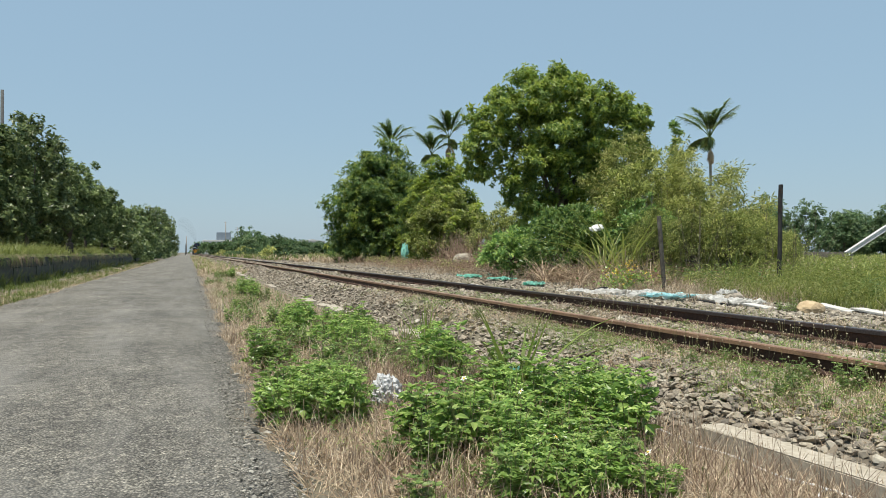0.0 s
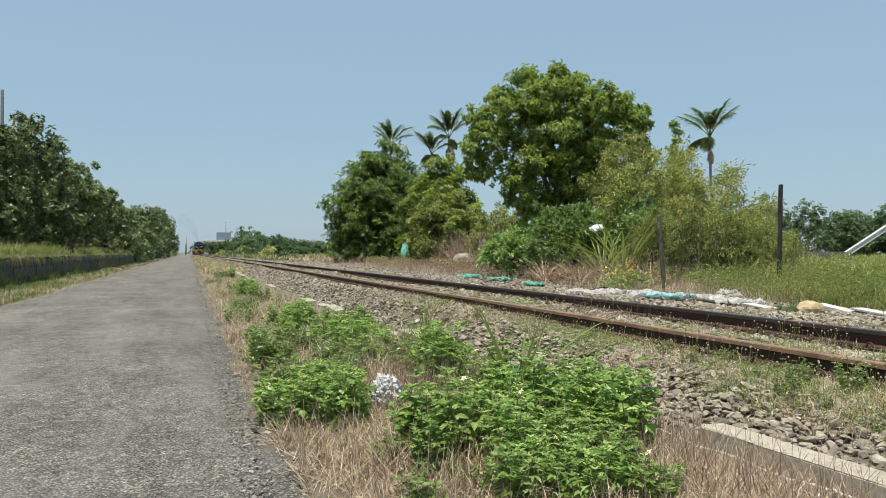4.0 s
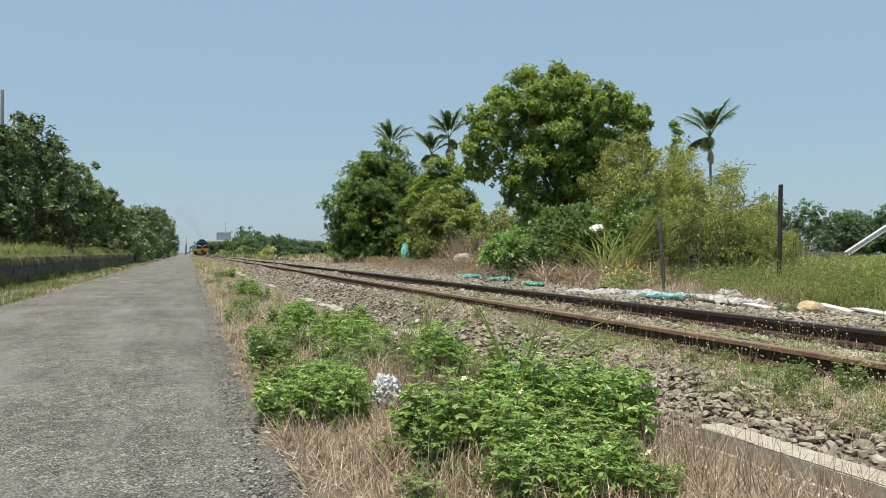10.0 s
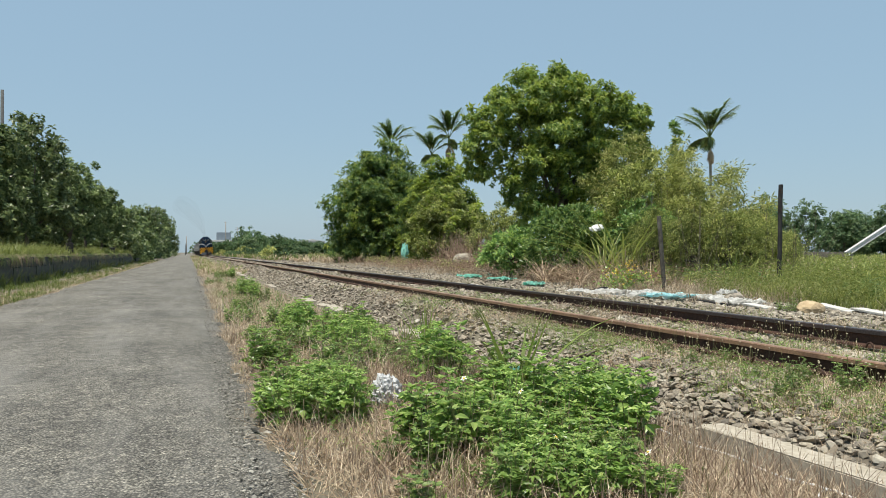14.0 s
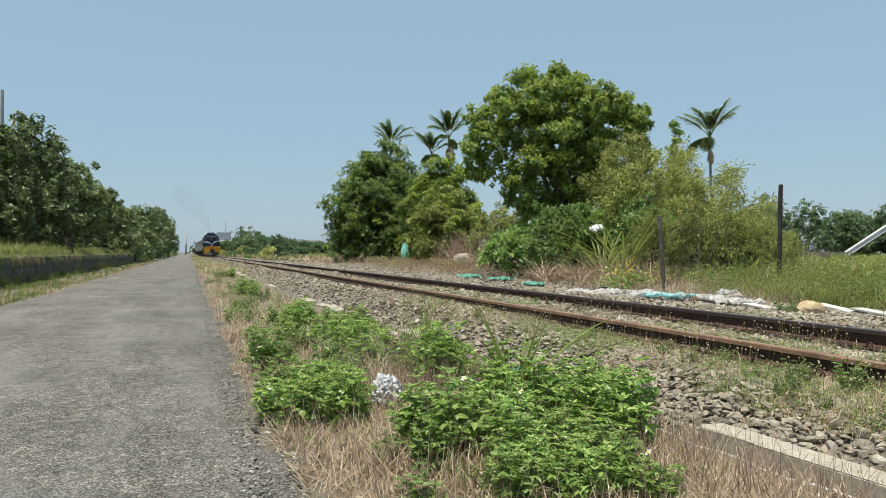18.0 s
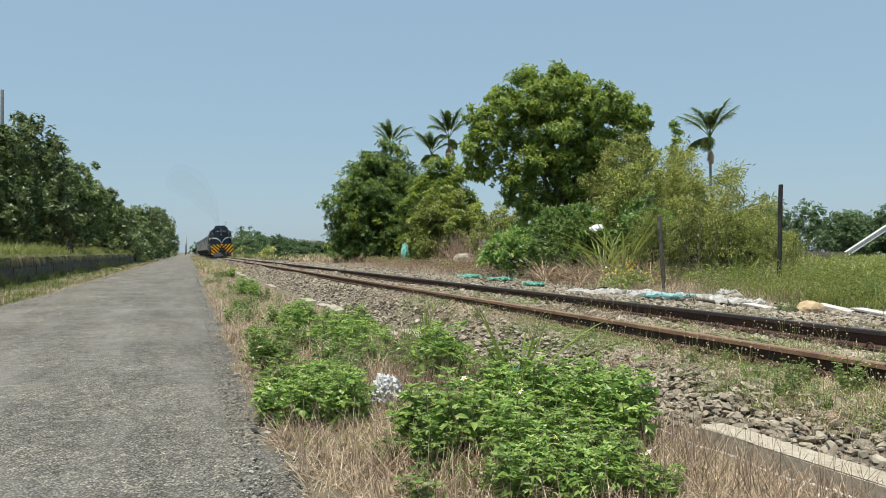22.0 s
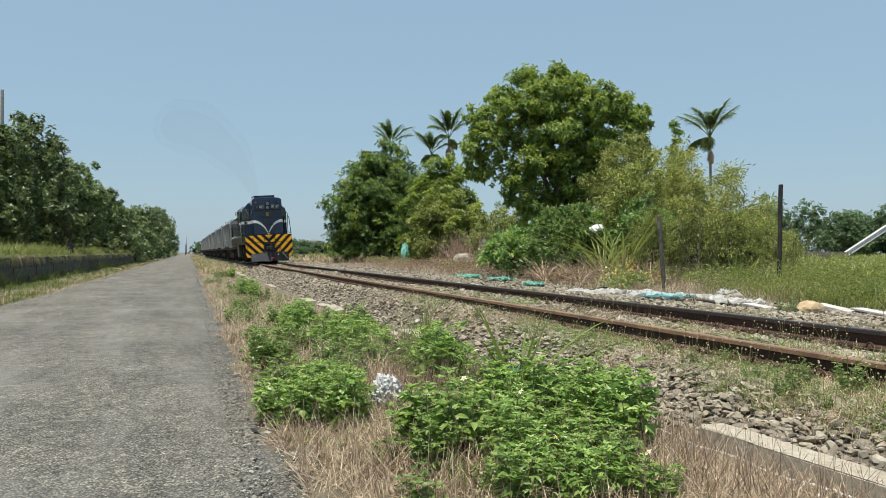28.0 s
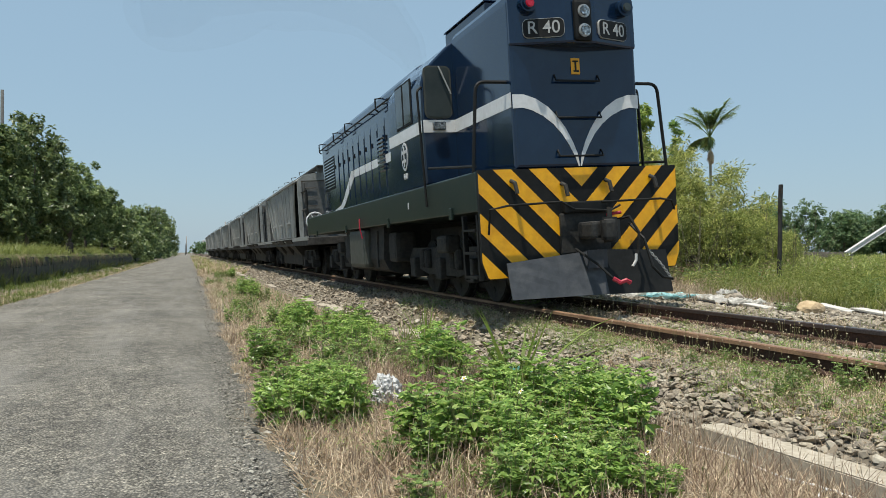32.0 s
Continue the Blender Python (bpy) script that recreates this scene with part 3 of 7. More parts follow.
def rosette_crown(lumps, rosettes, leaves, size, width, g, up=0.55, droop=0.3, fill=0.12, young_lit_share=0.4, boughs=9, tuft_r=0.36):
    """Leaves set in whorls at the ends of twigs, on the outside of rounded masses and some within; also which leaves
    take the lighter young and sunlit colour.
    """
    lumps = np.array(lumps, float)
    area = lumps[:, 3] * lumps[:, 4] + lumps[:, 3] * lumps[:, 5] + lumps[:, 4] * lumps[:, 5]
    who = g.choice(len(lumps), rosettes, p=area / area.sum())
    # each mass carries boughs, and each bough its own tuft of twigs
    b = g.normal(size=(len(lumps), boughs, 3))
    b[:, :, 2] = np.where(b[:, :, 2] < -0.9, -b[:, :, 2], b[:, :, 2])
    b /= np.linalg.norm(b, axis=2, keepdims=True)
    b *= g.uniform(0.72, 1.08, (len(lumps), boughs, 1))
    bough = b[who, g.integers(0, boughs, rosettes)]
    e = g.normal(size=(rosettes, 3))
    e /= np.linalg.norm(e, axis=1, keepdims=True)
    inner = g.random(rosettes) < fill
    off = bough + e * tuft_r * g.uniform(0.55, 1.1, rosettes)[:, None] * np.array([1, 1, 0.8])
    off[inner] = e[inner] * g.uniform(0.2, 0.75, inner.sum())[:, None]
    mid = lumps[who, :3] + off * lumps[who, 3:6]
    d = 0.45 * bough + e * 0.8
    d /= np.linalg.norm(d, axis=1, keepdims=True)
    twig = d + np.array([0, 0, up]) + g.normal(0, 0.25, (rosettes, 3))
    twig /= np.linalg.norm(twig, axis=1, keepdims=True)
    base = axes(twig, g.normal(size=(rosettes, 3)))
    # more on upward faces, none inside: sun on the crown put into leaf colour
    young_lit = (g.random(rosettes) < young_lit_share * (0.3 + 1.0 * np.clip(d[:, 2] + 0.2, 0, 1))) & ~inner
    n = rosettes * leaves
    k = np.repeat(np.arange(rosettes), leaves)
    a = np.tile(np.arange(leaves) * 2.4, rosettes) + g.normal(0, 0.3, n)
    rise = g.uniform(0.0, 0.9, n)
    along = twig[k] * rise[:, None] + base[k][:, :, 0] * np.cos(a)[:, None] + base[k][:, :, 2] * np.sin(a)[:, None]
    along[:, 2] -= droop * g.uniform(0.4, 1.6, n)
    along /= np.linalg.norm(along, axis=1, keepdims=True)
    s = size * g.uniform(0.6, 1.25, n)
    loc = mid[k] + along * (0.12 * s)[:, None] - twig[k] * (g.random(n) * 0.7 * size)[:, None]
    rot = axes(along, twig[k] + g.normal(0, 0.35, (n, 3)) + np.array([0, 0, 0.35])) * s[:, None, None]
    rot[:, :, 0] *= width
    return rot, loc, young_lit[k]


def branching(base, tips, r0, g, bend=0.15):
    """Tapered limbs from the base to each tip."""
    res = []
    for t in tips:
        t = np.array(t, float)
        b = np.array(base, float)
        pts = []
        for k in range(6):
            q = k / 5
            pts.append(b + (t - b) * np.array([q ** 1.25, q ** 1.25, q]) + g.normal(size=3) * bend * q * (1 - q) * np.linalg.norm(t - b) * 0.5)
        res.append(tube(pts, [r0 * (1 - 0.82 * k / 5) for k in range(6)], 6))
    return res


def tree(name, at, trunk_h, trunk_r, lumps, count, size, width, leaf, label, seed, category="tree", limbs=6, lean=(0, 0), whorls=None, young_lit_mat=None, **kw):
    """A trunk, limbs that reach into the crown, and a crown of leaves in clumps; lumps are relative to the base."""
    g = np.random.default_rng(seed)
    base = tagged(new(name), label, category)
    base.matrix_basis = pose(*at)
    fork = np.array([lean[0], lean[1], trunk_h])
    pts = [np.array([0, 0, -0.15]) * (1 - k / 4) + fork * k / 4 + np.array([g.normal() * 0.06, g.normal() * 0.06, 0]) * trunk_h * 0.3 for k in range(5)]
    pts[4] = fork
    v, f = tube(pts, [trunk_r * (1.25 - 0.45 * k / 4) for k in range(5)], 8)
    child("trunk", mesh_np("trunk", v, f, M["bark"], True), base)
    order = sorted(lumps, key=lambda q: -q[3] * q[5])[:limbs]
    for lv, lf in branching(fork, [(q[0], q[1], q[2] + 0.3 * q[5]) for q in order], trunk_r * 0.6, g):
        child("limb", mesh_np("limb", lv, lf, M["bark"], True), base)
    if whorls:
        rot, loc, is_young_lit = rosette_crown(lumps, count // whorls, whorls, size, width, g, **kw)
    else:
        rot, loc = crown_leaves(lumps, count, size, width, g, **kw)
        is_young_lit = np.zeros(len(loc), bool)
    child("crown", mesh_np("crown", *spread(KITE_V, KITE_F, rot[~is_young_lit], loc[~is_young_lit]), leaf), base)
    if young_lit_mat and is_young_lit.any():
        child("young_leaves", mesh_np("young_leaves", *spread(KITE_V, KITE_F, rot[is_young_lit], loc[is_young_lit]), young_lit_mat), base, "yellow-green young leaves that also give the sunlit tops")
    return base


def lumps_dome(g, w, d, z0, z1, n, r=(0.26, 0.38), full=2.4):
    """Rounded masses that together fill an uneven dome."""
    out = [(0, 0, z0 + 0.42 * (z1 - z0), w * 0.72, d * 0.72, (z1 - z0) * 0.42)]
    h = z1 - z0
    for k in range(n):
        a = k * 2.4 + g.uniform(-0.4, 0.4)
        zc = (k + g.uniform(0.1, 0.9)) / n
        wide = max(0.12, 1 - zc ** full) ** 0.5
        s = g.uniform(*r)
        q = g.uniform(0.72, 1.0)
        out.append((math.cos(a) * q * w * wide * (1 - s), math.sin(a) * q * d * wide * (1 - s), z0 + h * (0.1 + zc * (0.92 - s * 0.6)), s * w * 1.1, s * d * 1.1, s * h * 0.72))
    return out

# right-hand side of the line: the clump of trees
def gz(x, y):
    return float(land(x, y))


g = np.random.default_rng(21)
# the large tree: a domed crown with hanging lower parts
big = [(-0.2, 0, 5.5, 1.7, 1.6, 1.25), (-0.55, 0.1, 6.45, 0.95, 1.0, 0.65), (-1.5, 0, 5.0, 1.1, 1.1, 1.0), (1.1, 0, 5.4, 1.3, 1.2, 1.1), (0.6, 0.4, 6.2, 1.0, 1.0, 0.65), (2.1, 0.2, 4.8, 1.0, 1.0, 0.9), (-2.2, 0.1, 4.2, 0.85, 0.9, 0.8), (1.7, 0, 5.7, 0.8, 0.8, 0.6),
       (-1.9, 0.4, 3.5, 0.7, 0.8, 0.8), (0.4, 0.5, 4.0, 1.6, 1.4, 1.1), (1.7, 0.3, 3.5, 1.3, 1.2, 1.2), (-0.4, 0.8, 2.9, 0.9, 1.0, 0.9), (2.7, 0.5, 5.3, 0.55, 0.6, 0.55), (-0.7, 0.3, 1.9, 0.8, 0.9, 0.8), (0.8, 0.4, 2.2, 1.3, 1.2, 1.3), (2.2, 0.6, 2.4, 1.1, 1.1, 1.1), (3.0, 0.6, 4.3, 0.6, 0.7, 0.7)]
big += [(-2.6, 0.2, 3.5, 0.5, 0.5, 0.6), (-2.6, 0.2, 5.1, 0.5, 0.5, 0.5), (-1.7, 0.2, 5.9, 0.5, 0.5, 0.45), (2.6, 0.3, 5.6, 0.5, 0.5, 0.5),
        (-1.3, -0.4, 2.7, 0.6, 0.6, 0.9), (-0.6, -0.6, 3.6, 0.9, 0.7, 0.9), (0.5, -0.7, 3.3, 0.9, 0.7, 0.9), (-0.2, -0.8, 4.6, 1.3, 0.8, 1.0), (1.3, -0.6, 4.3, 1.0, 0.7, 0.9)]
big = [(x * 1.22 if x > 0 else x * 1.1, y, z * 1.0, a * 1.04, b, c * 1.02) for x, y, z, a, b, c in big]
tree("broadleaf_tree", (11.9, 23.4, gz(11.9, 23.4)), 2.0, 0.17, big, 72000, 0.16, 0.46, M["leaf_tree"], "large domed broadleaf tree with yellow-green young and sunlit leaves", 31, limbs=10, whorls=13, young_lit_mat=M["leaf_young_lit"], up=0.35, droop=0.4, fill=0.14, young_lit_share=0.58, boughs=12)
# the dense dark-green bush far along the line
w = lumps_dome(g, 4.2, 3.4, 0.0, 7.6, 26) + [(1.3, 0, 7.6, 1.4, 1.4, 1.4), (2.4, 0.3, 6.6, 1.3, 1.3, 1.2), (0.2, 0, 6.3, 2.2, 2, 1.4), (0.5, 0, 7.9, 1.6, 1.5, 1.4), (-0.8, 0, 7.0, 1.5, 1.5, 1.3), (-2.6, 0, 2.4, 1.5, 1.6, 2.0), (2.6, 0, 2.2, 1.7, 1.6, 1.9), (0, -0.6, 2.2, 2.4, 2, 2), (2.6, 0, 5.2, 1.4, 1.4, 1.3), (-3.3, -0.3, 1.1, 1.3, 1.3, 1.3), (3.3, -0.3, 1.0, 1.3, 1.3, 1.2), (-3.1, 0, 3.9, 1.3, 1.3, 1.3), (3.0, 0.2, 3.6, 1.4, 1.4, 1.4), (-2.2, 0, 5.3, 1.3, 1.3, 1.1)]
tree("bushy_tree", (13.8, 56.8, gz(13.8, 56.8)), 1.6, 0.2, w, 56000, 0.29, 0.36, M["leaf_bush"], "dense rounded dark-green bushy tree beside the track", 32, limbs=6, whorls=12, young_lit_mat=M["leaf_young_lit"], droop=0.35, boughs=13, young_lit_share=0.3)
# brighter bushes before it
w = lumps_dome(g, 2.6, 2.1, 0.0, 4.4, 20)
tree("shrub", (14.4, 42.6, gz(14.4, 42.6)), 0.8, 0.09, w, 26000, 0.22, 0.36, M["leaf_thin"], "bright yellow-green shrub thicket beside the track", 33, "shrub", whorls=9, young_lit_mat=M["leaf_young_lit"], up=0.8, droop=0.1)
w = lumps_dome(g, 3.4, 2.4, 0.0, 7.0, 22)
tree("bushy_tree", (16.9, 51.0, gz(16.9, 51)), 1.4, 0.14, w, 30000, 0.32, 0.36, M["leaf_tree"], "yellow-green bushy tree behind yellow-green shrubs", 34, whorls=12, young_lit_mat=M["leaf_young_lit"], young_lit_share=0.6)
w = lumps_dome(g, 2.0, 1.7, 0.0, 3.0, 12)
tree("shrub", (15.2, 36.5, gz(15.2, 36.5)), 0.6, 0.07, w, 11000, 0.17, 0.30, M["leaf_thin"], "scrubby shrub with dry twigs", 35, "shrub", fill=0.5)
# willowy shrubs to the right of the large tree
SHRUBS = [(12.4, 20.2, 1.5, 4.3, 14, 9000), (13.9, 19.3, 1.2, 3.6, 11, 5500), (11.9, 18.2, 1.2, 2.3, 11, 6500), (13.1, 17.6, 1.2, 2.5, 11, 5000), (10.3, 19.6, 1.5, 2.0, 11, 9000), (14.0, 17.2, 1.0, 2.3, 9, 3600), (15.2, 17.4, 1.1, 1.7, 9, 3600), (12.2, 19.0, 1.3, 3.4, 11, 6000), (9.4, 21.6, 1.1, 1.6, 9, 5000), (11.0, 21.5, 1.5, 2.2, 10, 6000), (11.0, 19.35, 1.0, 1.95, 9, 5000), (12.3, 15.2, 0.9, 1.9, 9, 5200), (13.3, 15.6, 0.9, 1.7, 9, 4600), (11.6, 15.6, 0.8, 1.6, 8, 4200), (14.3, 15.9, 0.9, 1.5, 8, 3600), (11.3, 16.8, 0.9, 1.9, 8, 4200)]
for k, (x, y, r, h, n, c) in enumerate(SHRUBS):
    green = k in (2, 4, 8, 9, 10)
    tree("shrub", (x, y, gz(x, y)), 0.5, 0.05, lumps_dome(g, r, r, 0.0, h, n, (0.2, 0.34), 1.6), int(c * (0.95 if k < 11 else 2.0)), (0.155 if k < 11 else 0.085) if not green else 0.14, 0.22 if not green else 0.48, M["leaf_bush"] if green else (M["leaf_scrub"] if k < 7 else M["leaf_thin"]), "leafy green shrub at the foot of a tree" if green else "willowy shrub with narrow yellow-green leaves", 40 + k, "shrub", limbs=8, droop=0.2 if green else 0.6, fill=0.12)
# slender upright sapling
sap = [(0.05 * math.sin(k), 0, 0.8 + 0.52 * k, 0.34 - 0.022 * k, 0.34 - 0.022 * k, 0.42) for k in range(10)]
tree("sapling", (18.2, 25.6, gz(18.2, 25.6)), 5.3, 0.05, sap, 3600, 0.2, 0.3, M["leaf_bush"], "slender upright sapling with feathery foliage", 60, limbs=3)


def frond(length, g):
    """One arching palm leaf: rib and two rows of leaflets, from the origin along +y."""
    arch = g.uniform(0.28, 0.55)
    curve = lambda q: length * (0.55 * q - arch * q ** 2.2)
    pts = [np.array([0, length * q, curve(q)]) for q in np.linspace(0, 1, 9)]
    rib = tube(pts, [0.026 * (1 - 0.8 * k / 8) for k in range(9)], 5)
    n = 64
    q = 0.2 + 0.8 * (np.arange(n) // 2 + 0.5) / (n // 2)
    loc = np.stack([np.zeros(n), length * q, curve(q)], 1)
    side = np.where(np.arange(n) % 2 == 0, 1.0, -1.0)
    along = np.stack([side * 0.62, 0.80 + 0 * q, 0.18 - 0.75 * q + g.normal(0, 0.14, n)], 1)
    rot = axes(along, np.stack([-side * 0.5, 0 * q, 1.0 + 0 * q], 1))
    s = length * 0.31 * np.sin(np.clip(q * 1.15, 0, 1.12) * 2.6 + 0.1) ** 0.6 * g.uniform(0.85, 1.1, n)
    rot = rot * s[:, None, None]
    rot[:, :, 0] *= 0.13
    return stack([rib, spread(BLADE_V, BLADE_F, rot, loc)])


def palm(at, height, crown, seed, label, dead=1, rise=38):
    g = np.random.default_rng(seed)
    ob = tagged(new("areca_palm"), label, "palm")
    ob.matrix_basis = pose(*at)
    lean = g.uniform(-0.25, 0.25)
    pts = [(lean * (k / 8) ** 2, 0, -0.2 + (height + 0.2) * k / 8) for k in range(9)]
    v, f = tube(pts, [0.11 - 0.04 * k / 8 for k in range(9)], 8)
    child("trunk", mesh_np("trunk", v, f, M["palm_bark"], True), ob)
    v, f = tube([(lean, 0, height), (lean, 0, height + 0.45), (lean, 0, height + 0.8)], [0.09, 0.10, 0.04], 8)
    child("crownshaft", mesh_np("crownshaft", v, f, M["leaf_palm"], True), ob, "smooth green crownshaft")
    for k in range(10):
        v, f = frond(crown * g.uniform(0.95, 1.3), g)
        c = child("frond", mesh_np("frond", v, f, M["leaf_palm"]), ob)
        c.matrix_basis = pose(lean, 0, height + 0.7, 0, 0, k * 137.5) @ pose(0, 0, 0, rise * g.uniform(0.5, 1.2) if k % 5 else g.uniform(-25, 0), 0, 0)
    for k in range(dead):
        v, f = frond(crown * 0.6, g)
        c = child("dead_frond", mesh_np("dead_frond", v, f, M["leaf_dead"]), ob, "dry brown hanging leaf")
        c.matrix_basis = pose(lean, 0, height + 0.2, 0, 0, 150 + 60 * k) @ pose(0, 0, 0, -78, 0, 0)
    return ob


palm((27.4, 35.2, gz(27.4, 35.2)), 6.35, 1.85, 71, "tall slim palm with a feathery crown", 1, 36)
palm((17.5, 68.0, gz(17.5, 68)), 9.8, 2.3, 72, "palm behind bushes with a feathery crown", 0)
palm((21.4, 62.4, gz(21.4, 62.4)), 9.9, 2.5, 73, "tall palm with dry hanging leaves under its crown", 3)
palm((19.2, 61.1, gz(19.2, 61.1)), 8.2, 2.1, 74, "palm behind bushes with an open crown", 0)

# left: orchard trees behind the wall
ORCHARD = [(-10.5, 33, 2.6, 5.6), (-9.0, 40.0, 3.0, 6.6), (-8.4, 47, 3.0, 7.7), (-9.3, 54, 3.0, 6.8), (-8.0, 60, 2.9, 7.0), (-7.9, 68, 2.8, 6.6), (-7.6, 77, 2.8, 6.3), (-7.4, 88, 2.9, 6.1), (-7.2, 100, 3.1, 6.4), (-7.0, 114, 3.3, 7.6), (-6.9, 132, 3.6, 8.8), (-6.7, 152, 3.9, 10.2), (-6.5, 180, 4.2, 11.4), (-6.4, 215, 4.3, 12.2), (-6.4, 262, 4.6, 13), (-12.5, 44, 3, 6.5), (-12, 58, 3, 7), (-12, 75, 3, 7), (-12, 98, 3, 7)]
for k, (x, y, r, h) in enumerate(ORCHARD):
    gg = np.random.default_rng(100 + k)
    far = y > 86
    tree("orchard_tree", (x, y, gz(x, y)), 1.2, 0.13, lumps_dome(gg, r, r, (0.4 if k == 0 else 1.3) if not far else 0.0, h * (0.96 if not far else 0.95), 15, full=2.6), 18000 if not far else 7000, 0.23 if not far else 0.42, 0.62, M["leaf_orchard"], "dark-green orchard tree with broad leaves behind a low wall", 120 + k, limbs=6, whorls=8, fill=0.06, droop=0.15, boughs=8, tuft_r=0.34)

# hedge along the lane beyond the wall
for k in range(15):
    gg = np.random.default_rng(140 + k)
    y = 85.0 * (300 / 85.0) ** (k / 14)
    r, h = 1.2 + 0.006 * y, 1.5 + 0.012 * y + gg.uniform(-0.2, 0.5)
    tree("hedge_bush", (-5.9, y, gz(-5.9, y)), 0.4, 0.05, lumps_dome(gg, r, r * 2.2, -0.1, h, 8), 2200, 0.3, 0.6, M["leaf_orchard"], "leafy green hedge bush beside the lane", 150 + k, "shrub", limbs=3, whorls=8, fill=0.15)

# dark undergrowth behind the orchard
for k in range(11):
    gg = np.random.default_rng(160 + k)
    x, y = -10.6 - 1.6 * (k % 3), 36 + 5.2 * k
    tree("undergrowth", (x, y, gz(x, y)), 0.4, 0.05, lumps_dome(gg, 2.4, 2.6, -0.1, 2.6 + 0.5 * (k % 2), 9), 2200, 0.34, 0.6, M["leaf_orchard"], "dark leafy undergrowth below orchard trees", 180 + k, "shrub", limbs=3)

# far trees
FAR = []
gg = np.random.default_rng(9)
for k in range(15):
    FAR.append((15 + gg.uniform(-3, 3) + k * 3.2, 215 + gg.uniform(-20, 50), gg.uniform(4, 6), gg.uniform(4.5, 6.2) * (1 if k < 5 else 0.8)))
FAR[1] = (17.5, 255, 6, 8.3)
FAR += [(108, 122, 6, 10.5), (116, 120, 5, 10), (100, 128, 5, 9), (121, 113, 5, 8), (94, 90, 4.5, 6.2), (101, 88, 4, 6.8), (108, 86, 4.5, 6.8), (92, 133, 5, 8), (84, 140, 5, 7), (114, 84, 5, 8), (104, 124, 5, 8), (112, 124, 6, 9.0), (97, 112, 5, 6.8), (88, 128, 5, 7.2), (119, 104, 5, 8), (110, 105, 5, 7), (90, 118, 5, 6.4), (80, 132, 5, 6.6)]
for k, (x, y, r, h) in enumerate(FAR):
    gg = np.random.default_rng(200 + k)
    tree("distant_tree", (x, y, gz(x, y)), 1.0, 0.2, lumps_dome(gg, r * 1.12, r * 0.9, -0.1, h * 1.12, 12), 6500, 0.5, 0.6, M["leaf_far_haze"], "distant rounded green tree across the fields", 220 + k, limbs=3, whorls=8, boughs=14)


# ---------------------------------------------------------------- grass
def grass(name, region, tufts, blades, h, width, mat, label, seed, lean=0.5, avoid=None, patch=None):
    g = np.random.default_rng(seed)
    x0, x1, y0, y1 = region
    tx, ty = g.uniform(x0, x1, tufts), y0 * (y1 / y0) ** g.random(tufts) if y0 > 0 else g.uniform(y0, y1, tufts)
    if patch:
        keep = np.array([noise.noise((a * patch, b * patch, seed)) > g.uniform(-0.25, 0.3) for a, b in zip(tx, ty)], bool)
        tx, ty = tx[keep], ty[keep]
    if avoid is not None:
        keep = avoid(tx, ty)
        tx, ty = tx[keep], ty[keep]
    n = len(tx) * blades
    size = np.repeat(g.uniform(h[0], h[1], len(tx)), blades) * g.uniform(0.5, 1.15, n)
    bx, by = np.repeat(tx, blades) + g.normal(0, 0.05, n), np.repeat(ty, blades) + g.normal(0, 0.05, n)
    a = g.uniform(0, 2 * math.pi, n)
    t = np.abs(g.normal(0, lean, n))
    along = np.stack([np.cos(a) * t, np.sin(a) * t, np.ones(n)], 1)
    rot = axes(along, np.stack([-np.cos(a), -np.sin(a), 0.3 + 0 * a], 1) + g.normal(0, 0.3, (n, 3))) * size[:, None, None]
    rot[:, :, 0] *= (width * g.uniform(0.6, 1.3, n) / size)[:, None]
    v, f = spread(BLADE_V, BLADE_F, rot, np.stack([bx, by, land(bx, by) - 0.01], 1))
    return tagged(new(name, mesh_np(name, v, f, mat)), label, "grass", kind="stuff")


def verge(x, y):
    return (x > 0.47 + 0.08 * np.sin(y * 2.1) + 0.05 * np.sin(y * 7.3) + 0.13 * np.exp(-((y - 3.9) / 0.9) ** 2)) & (x < kerb_x(y) - 0.1)


def verge_low(x, y):
    return verge(x, y) & (x < kerb_x(y) - 0.3)


grass("verge_grass_dry", (0.4, 3.1, 2.6, 70), 6400, 8, (0.06, 0.22), 0.0045, M["straw"], "dry straw-coloured grass on the verge", 301, 0.9, verge, 1.1)
grass("verge_thatch", (0.42, 3.1, 2.6, 30), 4200, 10, (0.08, 0.26), 0.0045, M["straw"], "flattened dead grass on the verge", 311, 3.0, verge)
grass("verge_grass_green", (0.6, 3.1, 3.0, 70), 700, 9, (0.08, 0.26), 0.006, M["grass"], "green grass on the verge", 302, 0.6, verge_low, 0.7)
grass("verge_tall_straw", (0.55, 2.6, 6.3, 62), 2200, 8, (0.16, 0.42), 0.006, M["straw"], "tall dry grass on the verge", 318, 0.5, verge_low, 0.9)
grass("verge_tall_green", (0.7, 2.6, 9, 62), 420, 9, (0.15, 0.40), 0.008, M["leaf_weed"], "tall green weeds on the verge", 319, 0.5, verge_low, 0.6)
grass("near_verge_straw", (0.5, 3.1, -11, 2.6), 1500, 8, (0.06, 0.22), 0.006, M["straw"], "dry grass on the verge by the lane", 325, 1.2, verge)
grass("near_verge_green", (0.6, 3.0, -11, 2.3), 500, 9, (0.08, 0.24), 0.008, M["grass"], "green grass on the verge by the lane", 326, 0.7, verge, 0.7)
grass("wall_top_grass", (-7.0, -5.3, 18, 84), 2600, 11, (0.3, 0.75), 0.02, M["reed"], "long green grass hanging over the wall", 303, 0.8)
grass("lane_edge_grass", (-5.4, -3.95, 14, 120), 1700, 9, (0.08, 0.25), 0.012, M["grass"], "short green grass between wall and lane", 304, 0.6)
